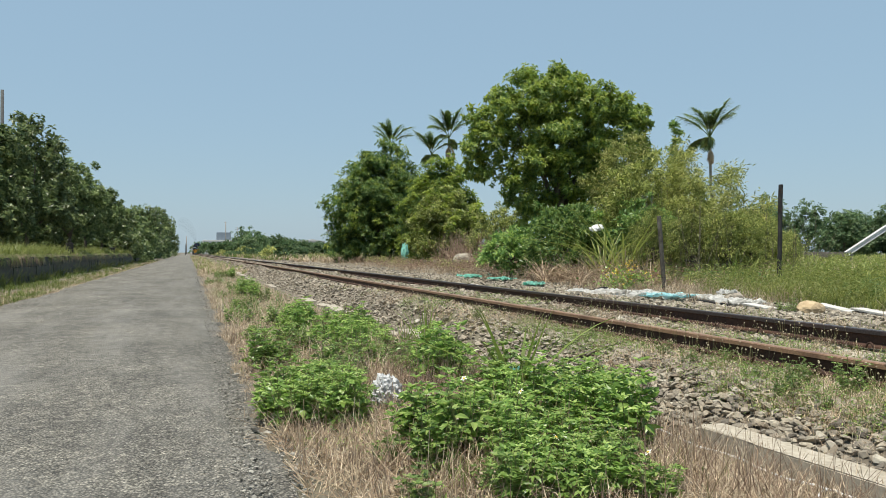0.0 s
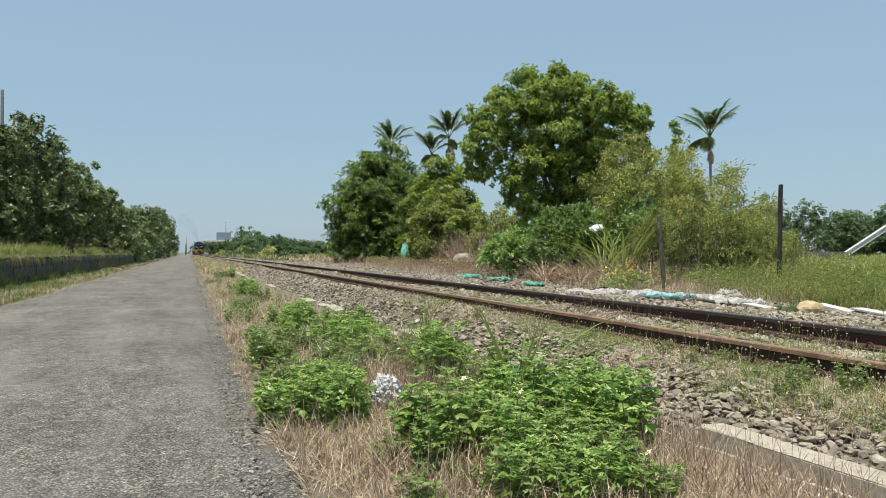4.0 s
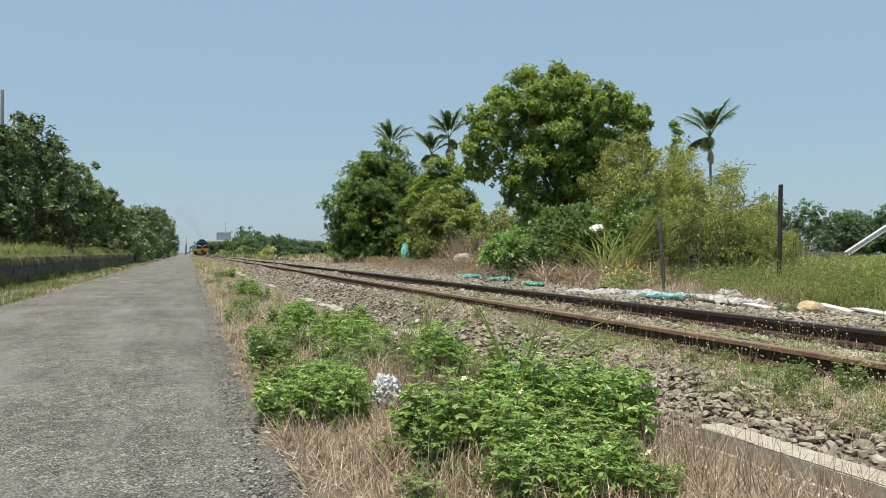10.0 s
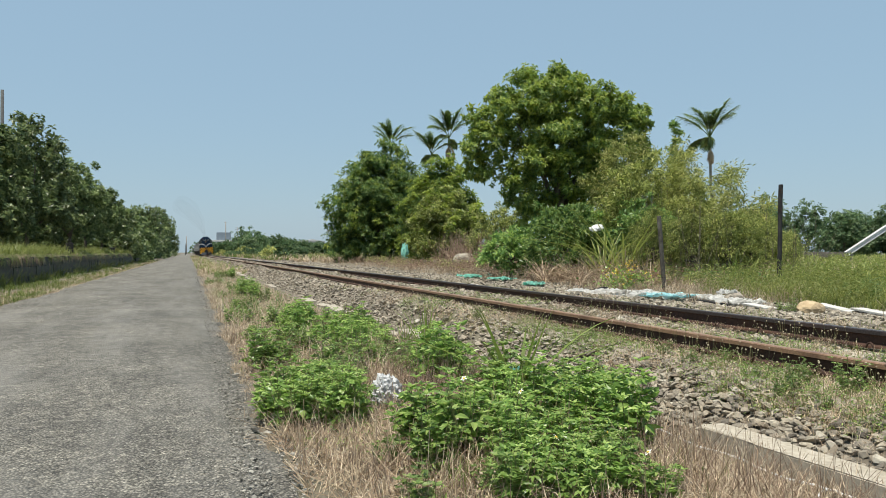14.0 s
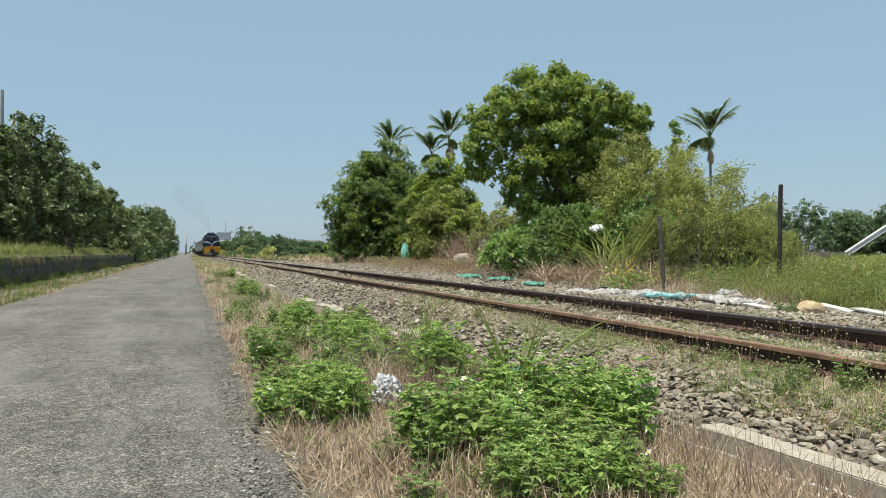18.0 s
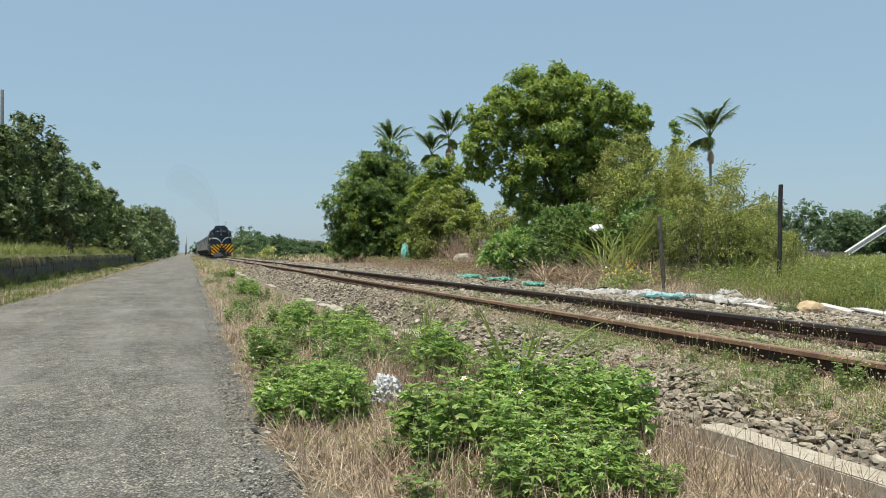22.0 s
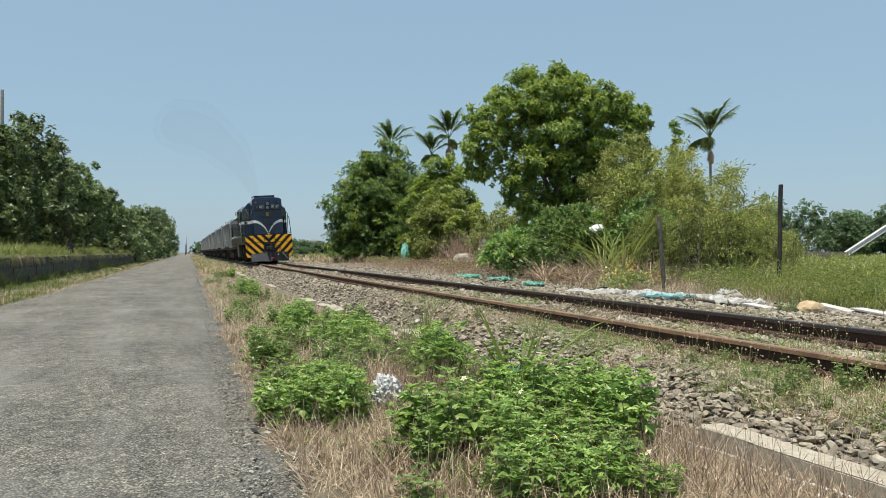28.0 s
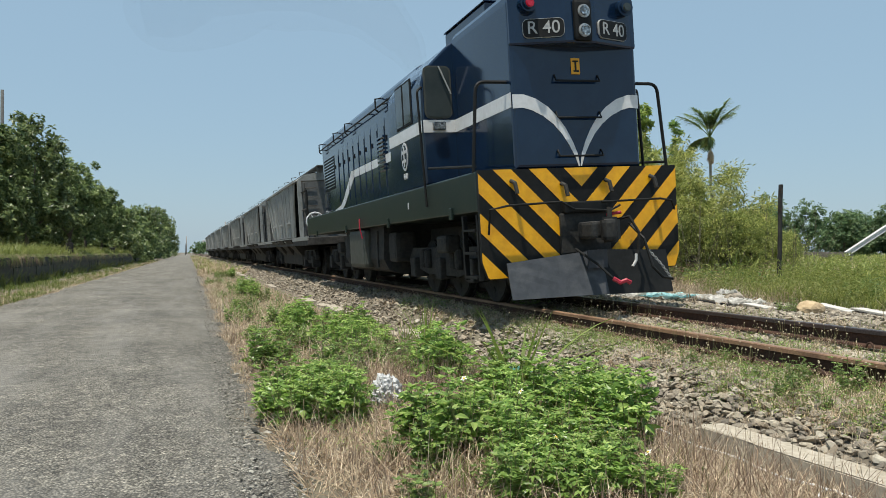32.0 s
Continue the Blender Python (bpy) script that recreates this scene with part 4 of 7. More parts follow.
grass("ballast_grass", (3.55, 6.4, 2.6, 60), 3400, 10, (0.05, 0.15), 0.004, M["grass"], "sparse green weeds between the rails", 305, 0.9, None, 0.9)
grass("ballast_straw", (3.5, 6.4, 2.6, 60), 5200, 9, (0.05, 0.17), 0.004, M["straw"], "dry weeds between the rails", 312, 1.0, None, 1.1)
grass("shoulder_grass", (3.5, 4.2, 2.4, 12), 2100, 10, (0.04, 0.13), 0.004, M["grass"], "low green weeds along the rail", 313, 1.3, None, 0.6)
grass("shoulder_straw", (3.45, 4.2, 2.4, 14), 4200, 9, (0.05, 0.16), 0.0035, M["straw"], "dry weeds along the rail", 314, 1.3, None, 0.7)
grass("trackside_straw", (7.0, 12.5, 6, 75), 4600, 9, (0.15, 0.42), 0.010, M["straw"], "tall dry grass beyond the track", 306, 0.9, lambda x, y: (x + shift(y) > 7.6 + 0.03 * y) & ((y > 13) | (x < 8.7)), 0.4)
grass("reeds", (11.5, 30, 9.5, 19), 3400, 9, (0.2, 0.75), 0.009, M["reed"], "tall yellow-green reeds in the field", 307, 0.45)
grass("near_reeds", (8.7, 14, 7.2, 12), 1100, 9, (0.12, 0.5), 0.008, M["reed"], "yellow-green grass at the field's edge", 324, 0.5, lambda x, y: x > 7.4 + 0.16 * y)
grass("field_straw", (11.0, 28, 9.0, 19), 1500, 9, (0.25, 0.75), 0.007, M["straw"], "dry stalks among the reeds", 315, 0.4, None, 0.5)
grass("field_weeds", (11.5, 26, 9.3, 19), 2200, 12, (0.25, 0.8), 0.022, M["grass"], "leafy weeds among the reeds", 316, 0.7, None, 0.45)
grass("field_grass", (14, 110, 18, 120), 3000, 8, (0.3, 0.7), 0.065, M["reed"], "pale green field grass", 308, 0.4)
grass("far_straw", (4, 24, 55, 230), 2000, 8, (0.3, 0.8), 0.05, M["straw"], "dry brush along the track far off", 317, 0.7, lambda x, y: x > track_x(y) + 2.2, 0.12)
grass("far_scrub", (4, 30, 70, 230), 2000, 8, (0.3, 0.8), 0.06, M["grass"], "rough grass and scrub along the track far off", 309, 0.5, lambda x, y: x > track_x(y) + 2.4)
grass("far_verge", (0.6, 3.3, 42, 260), 1200, 9, (0.15, 0.38), 0.03, M["straw"], "dry grass beside the far lane", 310, 0.6, lambda x, y: x < track_x(y) - 1.2, 0.3)
grass("far_verge_green", (0.6, 3.3, 42, 260), 1000, 9, (0.15, 0.40), 0.03, M["grass"], "green grass beside the far lane", 320, 0.6, lambda x, y: x < track_x(y) - 1.2, 0.3)


grass("lane_edge_straw", (-4.7, -3.8, 12, 110), 1500, 9, (0.05, 0.16), 0.012, M["straw"], "dry grass along the lane's edge", 321, 1.2)
grass("wall_top_reed", (-6.6, -5.35, 18, 84), 1500, 10, (0.2, 0.5), 0.018, M["reed"], "bright yellow-green grass on top of the wall", 322, 0.7)


def hanging_grass(n, seed, long, mat, label):
    """Blades that spill over the front of the wall."""
    g = np.random.default_rng(seed)
    y = 18 * (83 / 18) ** g.random(n)
    keep = np.array([noise.noise((0.0, b * 0.7, 2)) > g.uniform(-0.45, 0.4) for b in y], bool)
    y = y[keep]
    n = len(y)
    x = g.uniform(-5.5, -5.32, n)
    along = np.stack([g.uniform(0.1, 0.7, n), g.normal(0, 0.35, n), -np.ones(n)], 1)
    size = g.uniform(*long, n)
    rot = axes(along, np.stack([np.ones(n), g.normal(0, 0.3, n), 0.4 + 0 * y], 1)) * size[:, None, None]
    rot[:, :, 0] *= (0.018 / size)[:, None]
    v, f = spread(BLADE_V, BLADE_F, rot, np.stack([x, y, 1.08 + g.uniform(-0.05, 0.08, n)], 1))
    tagged(new("hanging_grass", mesh_np("hanging_grass", v, f, mat)), label, "grass", kind="stuff")


hanging_grass(7000, 330, (0.12, 0.45), M["grass"], "long green grass spilling over the wall")
hanging_grass(3600, 331, (0.15, 0.55), M["dead_stalk"], "withered grass hanging down the wall")


def leafy_cover(name, region, plants, leaves, h, leaf, width, mat, label, seed, patch=None, where=None):
    """Low leafy plants: leaves set round upright stems."""
    g = np.random.default_rng(seed)
    x0, x1, y0, y1 = region
    px, py = g.uniform(x0, x1, plants), y0 * (y1 / y0) ** g.random(plants)
    keep = np.ones(plants, bool)
    if patch:
        keep &= np.array([noise.noise((a * patch, b * patch, seed)) > g.uniform(-0.3, 0.25) for a, b in zip(px, py)], bool)
    if where is not None:
        keep &= where(px, py)
    px, py = px[keep], py[keep]
    m = len(px)
    n = m * leaves
    hh = np.repeat(g.uniform(*h, m), leaves)
    q = g.random(n) ** 0.7
    a = g.uniform(0, 6.28, n)
    r = (0.10 + 0.30 * hh * (1 - 0.6 * q)) * g.random(n) ** 0.5
    x, y = np.repeat(px, leaves) + np.cos(a) * r, np.repeat(py, leaves) + np.sin(a) * r
    loc = np.stack([x, y, land(x, y) + 0.01 + hh * q], 1)
    rot = axes(np.stack([np.cos(a), np.sin(a), g.normal(0.25, 0.5, n)], 1), g.normal(0, 0.45, (n, 3)) + np.array([0, 0, 1.0]))
    s = leaf * g.uniform(0.6, 1.3, n)
    rot = rot * s[:, None, None]
    rot[:, :, 0] *= width
    v, f = spread(KITE_V, KITE_F, rot, loc)
    tagged(new(name, mesh_np(name, v, f, mat)), label, "weeds", kind="stuff")


leafy_cover("field_leafy_weeds", (10.2, 24, 8.2, 18.5), 2300, 46, (0.2, 0.7), 0.075, 0.26, M["reed"], "leafy yellow-green weeds in the field", 340, 0.35, lambda x, y: x > 9.4 + 0.09 * y)
leafy_cover("field_edge_weeds", (8.6, 15, 6.8, 13), 1500, 40, (0.12, 0.45), 0.05, 0.3, M["reed"], "dense low yellow-green weeds at the field's edge", 350, None, lambda x, y: (x > 8.95) & (x > 7.7 + 0.14 * y))
leafy_cover("field_low_weeds", (9.6, 20, 7.5, 18.5), 1500, 30, (0.1, 0.45), 0.07, 0.4, M["leaf_verge"], "low green weeds at the field's edge", 341, 0.5, lambda x, y: x > 8.9 + 0.09 * y)
leafy_cover("brush_dry", (7.9, 13.5, 13, 60), 2200, 26, (0.1, 0.5), 0.09, 0.22, M["dead_stalk"], "withered brown brush along the foot of the trees", 348, 0.4, lambda x, y: x + shift(y) > 7.7 + 0.05 * y)
leafy_cover("brush", (8.8, 13.5, 14, 60), 500, 26, (0.1, 0.5), 0.11, 0.35, M["leaf_scrub"], "scrubby weeds along the foot of the trees", 342, 0.4, lambda x, y: x + shift(y) > 8.6 + 0.05 * y)
leafy_cover("front_sprigs", (0.75, 1.7, 2.6, 5.2), 60, 14, (0.04, 0.16), 0.028, 0.3, M["leaf_weed"], "small green sprigs among dry stalks", 349)
grass("litter_edge_straw", (8.3, 12, 9.5, 17.5), 800, 9, (0.12, 0.42), 0.007, M["straw"], "tangled dry grass behind the litter", 323, 0.8, lambda x, y: (x > 7.9 + 0.07 * y) & (x < 6.2 + 0.36 * y))
leafy_cover("rail_weeds", (3.5, 4.14, 2.6, 13), 800, 26, (0.02, 0.11), 0.022, 0.4, M["leaf_weed"], "small green weeds along the near rail", 343, 0.7)
leafy_cover("rail_weeds_dry", (3.5, 5.1, 2.6, 16), 1500, 24, (0.02, 0.12), 0.022, 0.3, M["straw"], "small withered weeds along the rails", 344, 0.9)
leafy_cover("rail_weeds_inner", (4.3, 5.1, 2.6, 16), 700, 24, (0.02, 0.09), 0.02, 0.4, M["leaf_weed"], "small green weeds between the rails", 345, 0.9)
leafy_cover("verge_weeds", (0.9, 2.6, 9, 45), 170, 30, (0.08, 0.3), 0.05, 0.4, M["leaf_verge"], "low leafy weeds on the verge", 346, 0.55, lambda x, y: verge_low(x, y) & ~((x > 1.25) & (x < 2.1) & (y < 6.8)))


# ---------------------------------------------------------------- weeds on the near verge
def weed_mesh(seed, stems, height, radius, leaf, per_stem, narrow=0.5, fine=False, mat="leaf_weed"):
    """Leaves and stems of one bushy weed with leaflets in threes."""
    g = np.random.default_rng(seed)
    st, rots, locs = [], [], []
    for k in range(stems):
        a, q = g.uniform(0, 2 * math.pi), math.sqrt(g.random())
        tip = np.array([math.cos(a) * q * radius, math.sin(a) * q * radius, height * g.uniform(0.65, 1.05) * (1 - 0.35 * q * q)])
        base = tip * np.array([0.3, 0.3, 0])
        pts = [base + (tip - base) * np.array([s ** 1.3, s ** 1.3, s]) for s in (0, 0.25, 0.5, 0.75, 1)]
        st.append(tube(pts, [0.004, 0.0036, 0.003, 0.0026, 0.002], 4))
        for j in range(per_stem):
            s = 0.28 + 0.74 * (j + g.random()) / per_stem
            p = base + (tip - base) * np.array([s ** 1.3, s ** 1.3, s])
            w = a + j * 1.57 + g.normal(0, 0.4)
            size = leaf * (1.15 - 0.5 * s) * g.uniform(0.75, 1.25)
            d = np.array([math.cos(w), math.sin(w), g.uniform(-0.55, 0.75)])
            p2 = p + d * size * 0.45
            for turn, sc in ((0, 1.0), (0.95, 0.72), (-0.95, 0.72)):
                c, sn = math.cos(turn), math.sin(turn)
                dd = np.array([d[0] * c - d[1] * sn, d[0] * sn + d[1] * c, d[2] - 0.1 * abs(turn)])
                rots.append(axes(dd[None], (np.array([0, 0, 1.0]) + d * 0.3 + g.normal(0, 0.55, 3))[None])[0] * size * sc * np.array([narrow / 0.5 * 0.8, 1, 1]))
                locs.append(p2)
        for w in range(4):
            dd = np.array([math.cos(w * 1.57 + a), math.sin(w * 1.57 + a), 0.55])
            rots.append(axes(dd[None], np.array([[0, 0, 1.0]]))[0] * leaf * 0.6 * np.array([narrow / 0.5 * 0.75, 1, 1]))
            locs.append(tip)
    lv, lf = spread(KITE_V if fine else LEAF_V, KITE_F if fine else LEAF_F, np.array(rots), np.array(locs))
    sv, sf = stack(st)
    return mesh_np("foliage", lv, lf, M[mat]), mesh_np("stem_mass", sv, sf, M["stem"])


def flower_mesh():
    bm = bmesh.new()
    disc(bm, (0, 0, 0.004), 0.007, 0.008, "Z", 10, 0.002)
    eye = bpy.data.meshes.new("flower_eye")
    bm.to_mesh(eye)
    bm.free()
    eye.materials.append(M["pollen"])
    a = np.arange(5) * 2 * math.pi / 5
    rot = axes(np.stack([np.cos(a), np.sin(a), 0.1 + 0 * a], 1), np.tile([[0, 0, 1.0]], (5, 1))) * 0.017
    v, f = spread(LEAF_V, LEAF_F, rot, np.stack([0.005 * np.cos(a), 0.005 * np.sin(a), 0.003 + 0 * a], 1))
    return eye, mesh_np("petals", v, f, M["petal"])


FLOWER = flower_mesh()
WEED_TALL = [weed_mesh(500 + k, 19, 0.46, 0.23, 0.092, 8, 0.38) for k in range(4)]
WEED_LOW = [weed_mesh(510 + k, 8, 0.27, 0.15, 0.07, 7, mat="leaf_verge") for k in range(3)]
WEED_FINE = [weed_mesh(520 + k, 12, 0.30, 0.16, 0.04, 9, 0.36, True, "leaf_verge") for k in range(3)]


def weed(kind, x, y, scale, turn, flowers=0, label="leafy green weed on the verge"):
    ob = tagged(new("weed"), label, "weed", "weeds on the verge")
    ob.matrix_basis = pose(x, y, gz(x, y) - 0.01, 0, 0, turn)
    r = random.Random(int(x * 977 + y * 331))
    for me, nm in zip(kind[r.randrange(len(kind))], ("foliage", "stem_mass")):
        c = tagged(child(nm, me, ob), kind="stuff")
        c.matrix_basis = Matrix.Diagonal((scale, scale, scale * r.uniform(0.85, 1.15), 1))
    for k in range(flowers):
        a, q = r.uniform(0, 6.28), r.uniform(0.02, 0.18)
        h = scale * r.uniform(0.42, 0.5)
        m = pose(math.cos(a) * q, math.sin(a) * q, h, r.uniform(20, 60), r.uniform(-30, 10), 0)
        fl = child("flower", FLOWER[1], ob, "small white flower with yellow centre")
        fl.matrix_basis = m
        child("flower_eye", FLOWER[0], fl)
        st = tube([(math.cos(a) * q * 0.6, math.sin(a) * q * 0.6, 0.2 * scale), (math.cos(a) * q, math.sin(a) * q, h)], [0.002, 0.0015], 4)
        child("flower_stalk", mesh_np("flower_stalk", *st, M["stem"]), ob)


r5 = random.Random(55)
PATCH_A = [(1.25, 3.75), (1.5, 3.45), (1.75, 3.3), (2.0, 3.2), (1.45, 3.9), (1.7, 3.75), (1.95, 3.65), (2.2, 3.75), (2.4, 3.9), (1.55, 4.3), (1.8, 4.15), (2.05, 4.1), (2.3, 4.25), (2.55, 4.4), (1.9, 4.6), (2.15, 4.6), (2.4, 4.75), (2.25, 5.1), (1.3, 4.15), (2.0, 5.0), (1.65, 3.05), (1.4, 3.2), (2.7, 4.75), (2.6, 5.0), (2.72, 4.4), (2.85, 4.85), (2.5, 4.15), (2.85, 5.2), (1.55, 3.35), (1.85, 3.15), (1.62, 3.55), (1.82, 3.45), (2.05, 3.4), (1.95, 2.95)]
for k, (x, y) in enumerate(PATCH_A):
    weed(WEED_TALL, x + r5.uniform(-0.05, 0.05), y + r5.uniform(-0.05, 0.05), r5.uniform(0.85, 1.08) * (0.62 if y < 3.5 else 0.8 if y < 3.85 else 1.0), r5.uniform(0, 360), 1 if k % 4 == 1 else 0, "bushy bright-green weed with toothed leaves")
PATCH_B = [(0.72, 5.25), (0.88, 5.1), (1.05, 5.25), (0.85, 5.5), (1.05, 5.6), (1.0, 5.0), (0.95, 5.7), (0.62, 5.5), (0.66, 5.9), (0.74, 6.3), (1.08, 6.2), (0.9, 6.1)]
for k, (x, y) in enumerate(PATCH_B):
    weed(WEED_TALL, x, y, r5.uniform(0.75, 0.98), r5.uniform(0, 360), 0, "bushy dark-green weed at the lane's edge")
CLUMPS = [(1.01, 16.1, 0.3, 5), (1.4, 18.4, 0.4, 6), (1.5, 12.4, 0.3, 7), (1.36, 10.4, 0.3, 5), (1.52, 9.1, 0.3, 6), (1.59, 8.1, 0.3, 5), (2.1, 9.5, 0.35, 6), (2.0, 7.9, 0.3, 6), (2.05, 7.0, 0.3, 6), (0.96, 10.2, 0.2, 4), (0.75, 8.0, 0.15, 3), (1.0, 8.2, 0.2, 4), (1.39, 7.3, 0.25, 5), (1.25, 6.6, 0.2, 4), (2.25, 6.2, 0.25, 5), (1.0, 13.6, 0.25, 4), (1.2, 20.5, 0.4, 7), (1.6, 25.0, 0.5, 7), (1.0, 30.0, 0.5, 6), (1.7, 36.0, 0.6, 6)]
for cx, cy, cr, cn in CLUMPS:
    for k in range(cn):
        a, q = r5.uniform(0, 6.28), math.sqrt(r5.random()) * cr
        x, y = cx + math.cos(a) * q, cy + math.sin(a) * q * 1.5
        x = min(max(x, 0.75), float(kerb_x(y)) - 0.25)
        weed(r5.choice((WEED_LOW, WEED_LOW, WEED_FINE, WEED_TALL)), x, y, r5.uniform(0.7, 1.25), r5.uniform(0, 360))
for k in range(14):
    x, y = r5.uniform(1.0, 2.6), r5.uniform(2.7, 5.6)
    if not (1.1 < x < 1.85 and y > 4.4):
        weed(WEED_LOW, x, y, r5.uniform(0.6, 0.9), r5.uniform(0, 360))
for x, y, s in ((3.62, 3.95, 0.7), (3.78, 4.0, 0.8), (3.95, 4.15, 0.7), (4.0, 3.8, 0.9), (4.2, 3.85, 0.8), (3.9, 3.7, 0.7), (4.05, 5.05, 0.6), (3.8, 5.15, 0.6), (3.75, 4.4, 0.6), (3.85, 5.6, 0.6), (3.6, 3.6, 0.5), (4.5, 5.2, 0.5), (3.9, 6.9, 0.6), (4.7, 4.2, 0.6), (3.65, 9.5, 0.7)):
    weed(WEED_FINE, x, y, s, r5.uniform(0, 360), 0, "small green weed among the ballast")
for x, y in ((7.6, 8.3), (7.75, 8.15), (7.55, 8.1)):
    weed(WEED_FINE, x, y, 0.8, r5.uniform(0, 360), 0, "small green weed beside the litter")
r6 = random.Random(66)
for cx, cy, cr, cn in ((1.62, 7.5, 0.25, 3), (1.75, 8.5, 0.35, 4), (2.0, 9.0, 0.35, 3), (1.95, 10.2, 0.4, 4), (2.2, 11.8, 0.4, 3), (1.25, 9.2, 0.25, 2)):
    for k in range(cn):
        a, q = r6.uniform(0, 6.28), math.sqrt(r6.random()) * cr
        weed(r6.choice((WEED_LOW, WEED_TALL, WEED_TALL)), cx + math.cos(a) * q, cy + math.sin(a) * q * 1.5, r6.uniform(0.7, 1.1), r6.uniform(0, 360))


def tuft(x, y, blades, h, width, seed, mat, label, lean=0.35, name="grass_tuft", least=0.05):
    """One tuft of long arching blades."""
    g = np.random.default_rng(seed)
    ob = tagged(new(name), label, "grass tuft")
    ob.matrix_basis = pose(x, y, gz(x, y) - 0.01)
    for k in range(blades):
        a, t = g.uniform(0, 2 * math.pi), abs(g.normal(0, lean)) + least
        n, L = 7, h * g.uniform(0.6, 1.1)
        vs, fs = [], []
        for j in range(n):
            q = j / (n - 1)
            c = np.array([math.cos(a), math.sin(a), 0]) * L * (t * q + 0.35 * t * q * q) + np.array([0, 0, L * (q - 0.55 * t * q * q)])
            side = np.array([-math.sin(a), math.cos(a), 0]) * width * (1 - q ** 2.2) * 0.5
            c = c + np.array([math.cos(k), math.sin(k), 0]) * 0.02
            vs += [c - side, c - np.array([0, 0, width * 0.15]), c + side]
            if j:
                o = 3 * (j - 1)
                fs += [(o, o + 1, o + 4), (o, o + 4, o + 3), (o + 1, o + 2, o + 5), (o + 1, o + 5, o + 4)]
        child("blade", mesh_np("blade", np.array(vs), np.array(fs), mat, True), ob)
    return ob


tuft(2.26, 5.1, 16, 0.95, 0.038, 601, M["grass"], "tuft of broad arching grass blades", 0.35, "grass_tuft", 0.25)
tuft(2.50, 8.1, 24, 0.70, 0.024, 602, M["grass"], "tall green grass tuft on the verge", 0.3)
tuft(2.35, 8.4, 14, 0.55, 0.02, 603, M["grass"], "green grass tuft on the verge", 0.35)
tuft(2.62, 13.1, 40, 0.42, 0.014, 604, M["grass"], "pale green grass tuft beside the kerb", 0.8)
tuft(1.62, 3.25, 4, 0.42, 0.012, 605, M["grass"], "thin grass blades among weeds", 0.5)
tuft(2.75, 4.05, 9, 0.40, 0.007, 606, M["straw"], "wiry dry grass tuft beside the kerb", 0.5)
tuft(2.62, 3.55, 12, 0.30, 0.007, 607, M["straw"], "dry grass tuft beside the kerb", 0.8)
tuft(1.05, 3.9, 12, 0.30, 0.006, 608, M["straw"], "dry grass tuft at the lane's edge", 0.8)


def stalks(name, region, count, h, mat, label, seed, lean, r=0.0022, keep=None):
    """Thin dead stalks standing and lying about."""
    g = np.random.default_rng(seed)
    x0, x1, y0, y1 = region
    x, y = g.uniform(x0, x1, count), g.uniform(y0, y1, count)
    a, t = g.uniform(0, 6.28, count), np.abs(g.normal(0, lean, count))
    L = g.uniform(*h, count)
    along = np.stack([np.cos(a) * t, np.sin(a) * t, np.ones(count)], 1)
    rot = axes(along, g.normal(size=(count, 3))) * L[:, None, None]
    rot[:, :, 0] *= (r / L)[:, None]
    rot[:, :, 2] *= (r / L)[:, None]
    tv = [(1, 0, 0), (-0.5, 0, 0.87), (-0.5, 0, -0.87), (0.4, 1, 0), (-0.2, 1, 0.3), (-0.2, 1, -0.3)]
    tf = [(0, 1, 4), (0, 4, 3), (1, 2, 5), (1, 5, 4), (2, 0, 3), (2, 3, 5)]
    v, f = spread(tv, tf, rot, np.stack([x, y, land(x, y)], 1))
    tagged(new(name, mesh_np(name, v, f, mat)), label, "stalks", kind="stuff")


stalks("dead_stalks", (1.35, 2.5, 5.2, 8.5), 800, (0.12, 0.4), M["dead_stalk"], "brown dead weed stalks on the verge", 701, 0.6)
stalks("dead_stalks_thicket", (1.58, 2.35, 4.7, 6.2), 480, (0.12, 0.38), M["dead_stalk"], "brown dead weed stalks round a plastic bag", 708, 0.5)
stalks("dead_stalks_front", (0.75, 2.0, 2.5, 4.1), 450, (0.08, 0.28), M["dead_stalk"], "tangled dead stalks at the lane's edge", 702, 0.9)
stalks("dead_stalks_kerb", (2.2, 3.05, 2.4, 4.6), 700, (0.1, 0.32), M["dead_stalk"], "tangled dead stalks beside the kerb", 703, 0.9)
stalks("pale_stalks_kerb", (2.2, 3.05, 2.4, 4.6), 600, (0.1, 0.34), M["straw"], "bleached dead stalks beside the kerb", 707, 1.1)
stalks("brown_tangle", (0.55, 2.3, 3.6, 12), 2600, (0.1, 0.36), M["dead_stalk"], "tangled reddish-brown dead stems on the verge", 709, 1.6, 0.002)
stalks("pale_tangle", (0.55, 1.6, 3.5, 5.6), 900, (0.08, 0.28), M["straw"], "bright bleached stalks fallen over at the lane's edge", 710, 1.8, 0.003)
stalks("lying_straw", (0.6, 2.6, 2.5, 6.5), 500, (0.1, 0.3), M["straw"], "long pale stalks lying on the verge", 706, 3.5, 0.0022)
stalks("dead_twigs", (13.2, 15.8, 29, 41), 1800, (0.6, 2.0), M["dead_stalk"], "leafless brown twigs in front of shrubs", 704, 0.7, 0.012)
stalks("dead_twigs_near", (9.2, 12.6, 15.6, 20), 1500, (0.3, 1.0), M["straw"], "bleached dead stems below shrubs", 705, 1.5, 0.006)
stalks("bare_stems", (11.0, 14.8, 14.6, 17.4), 320, (0.7, 2.1), M["bark"], "thin bare brown stems among shrubs", 711, 0.4, 0.006)
stalks("bare_stems_tall", (11.4, 14.4, 17.6, 20.4), 200, (1.2, 2.7), M["bark"], "tall bare brown stems among willowy shrubs", 712, 0.25, 0.009)


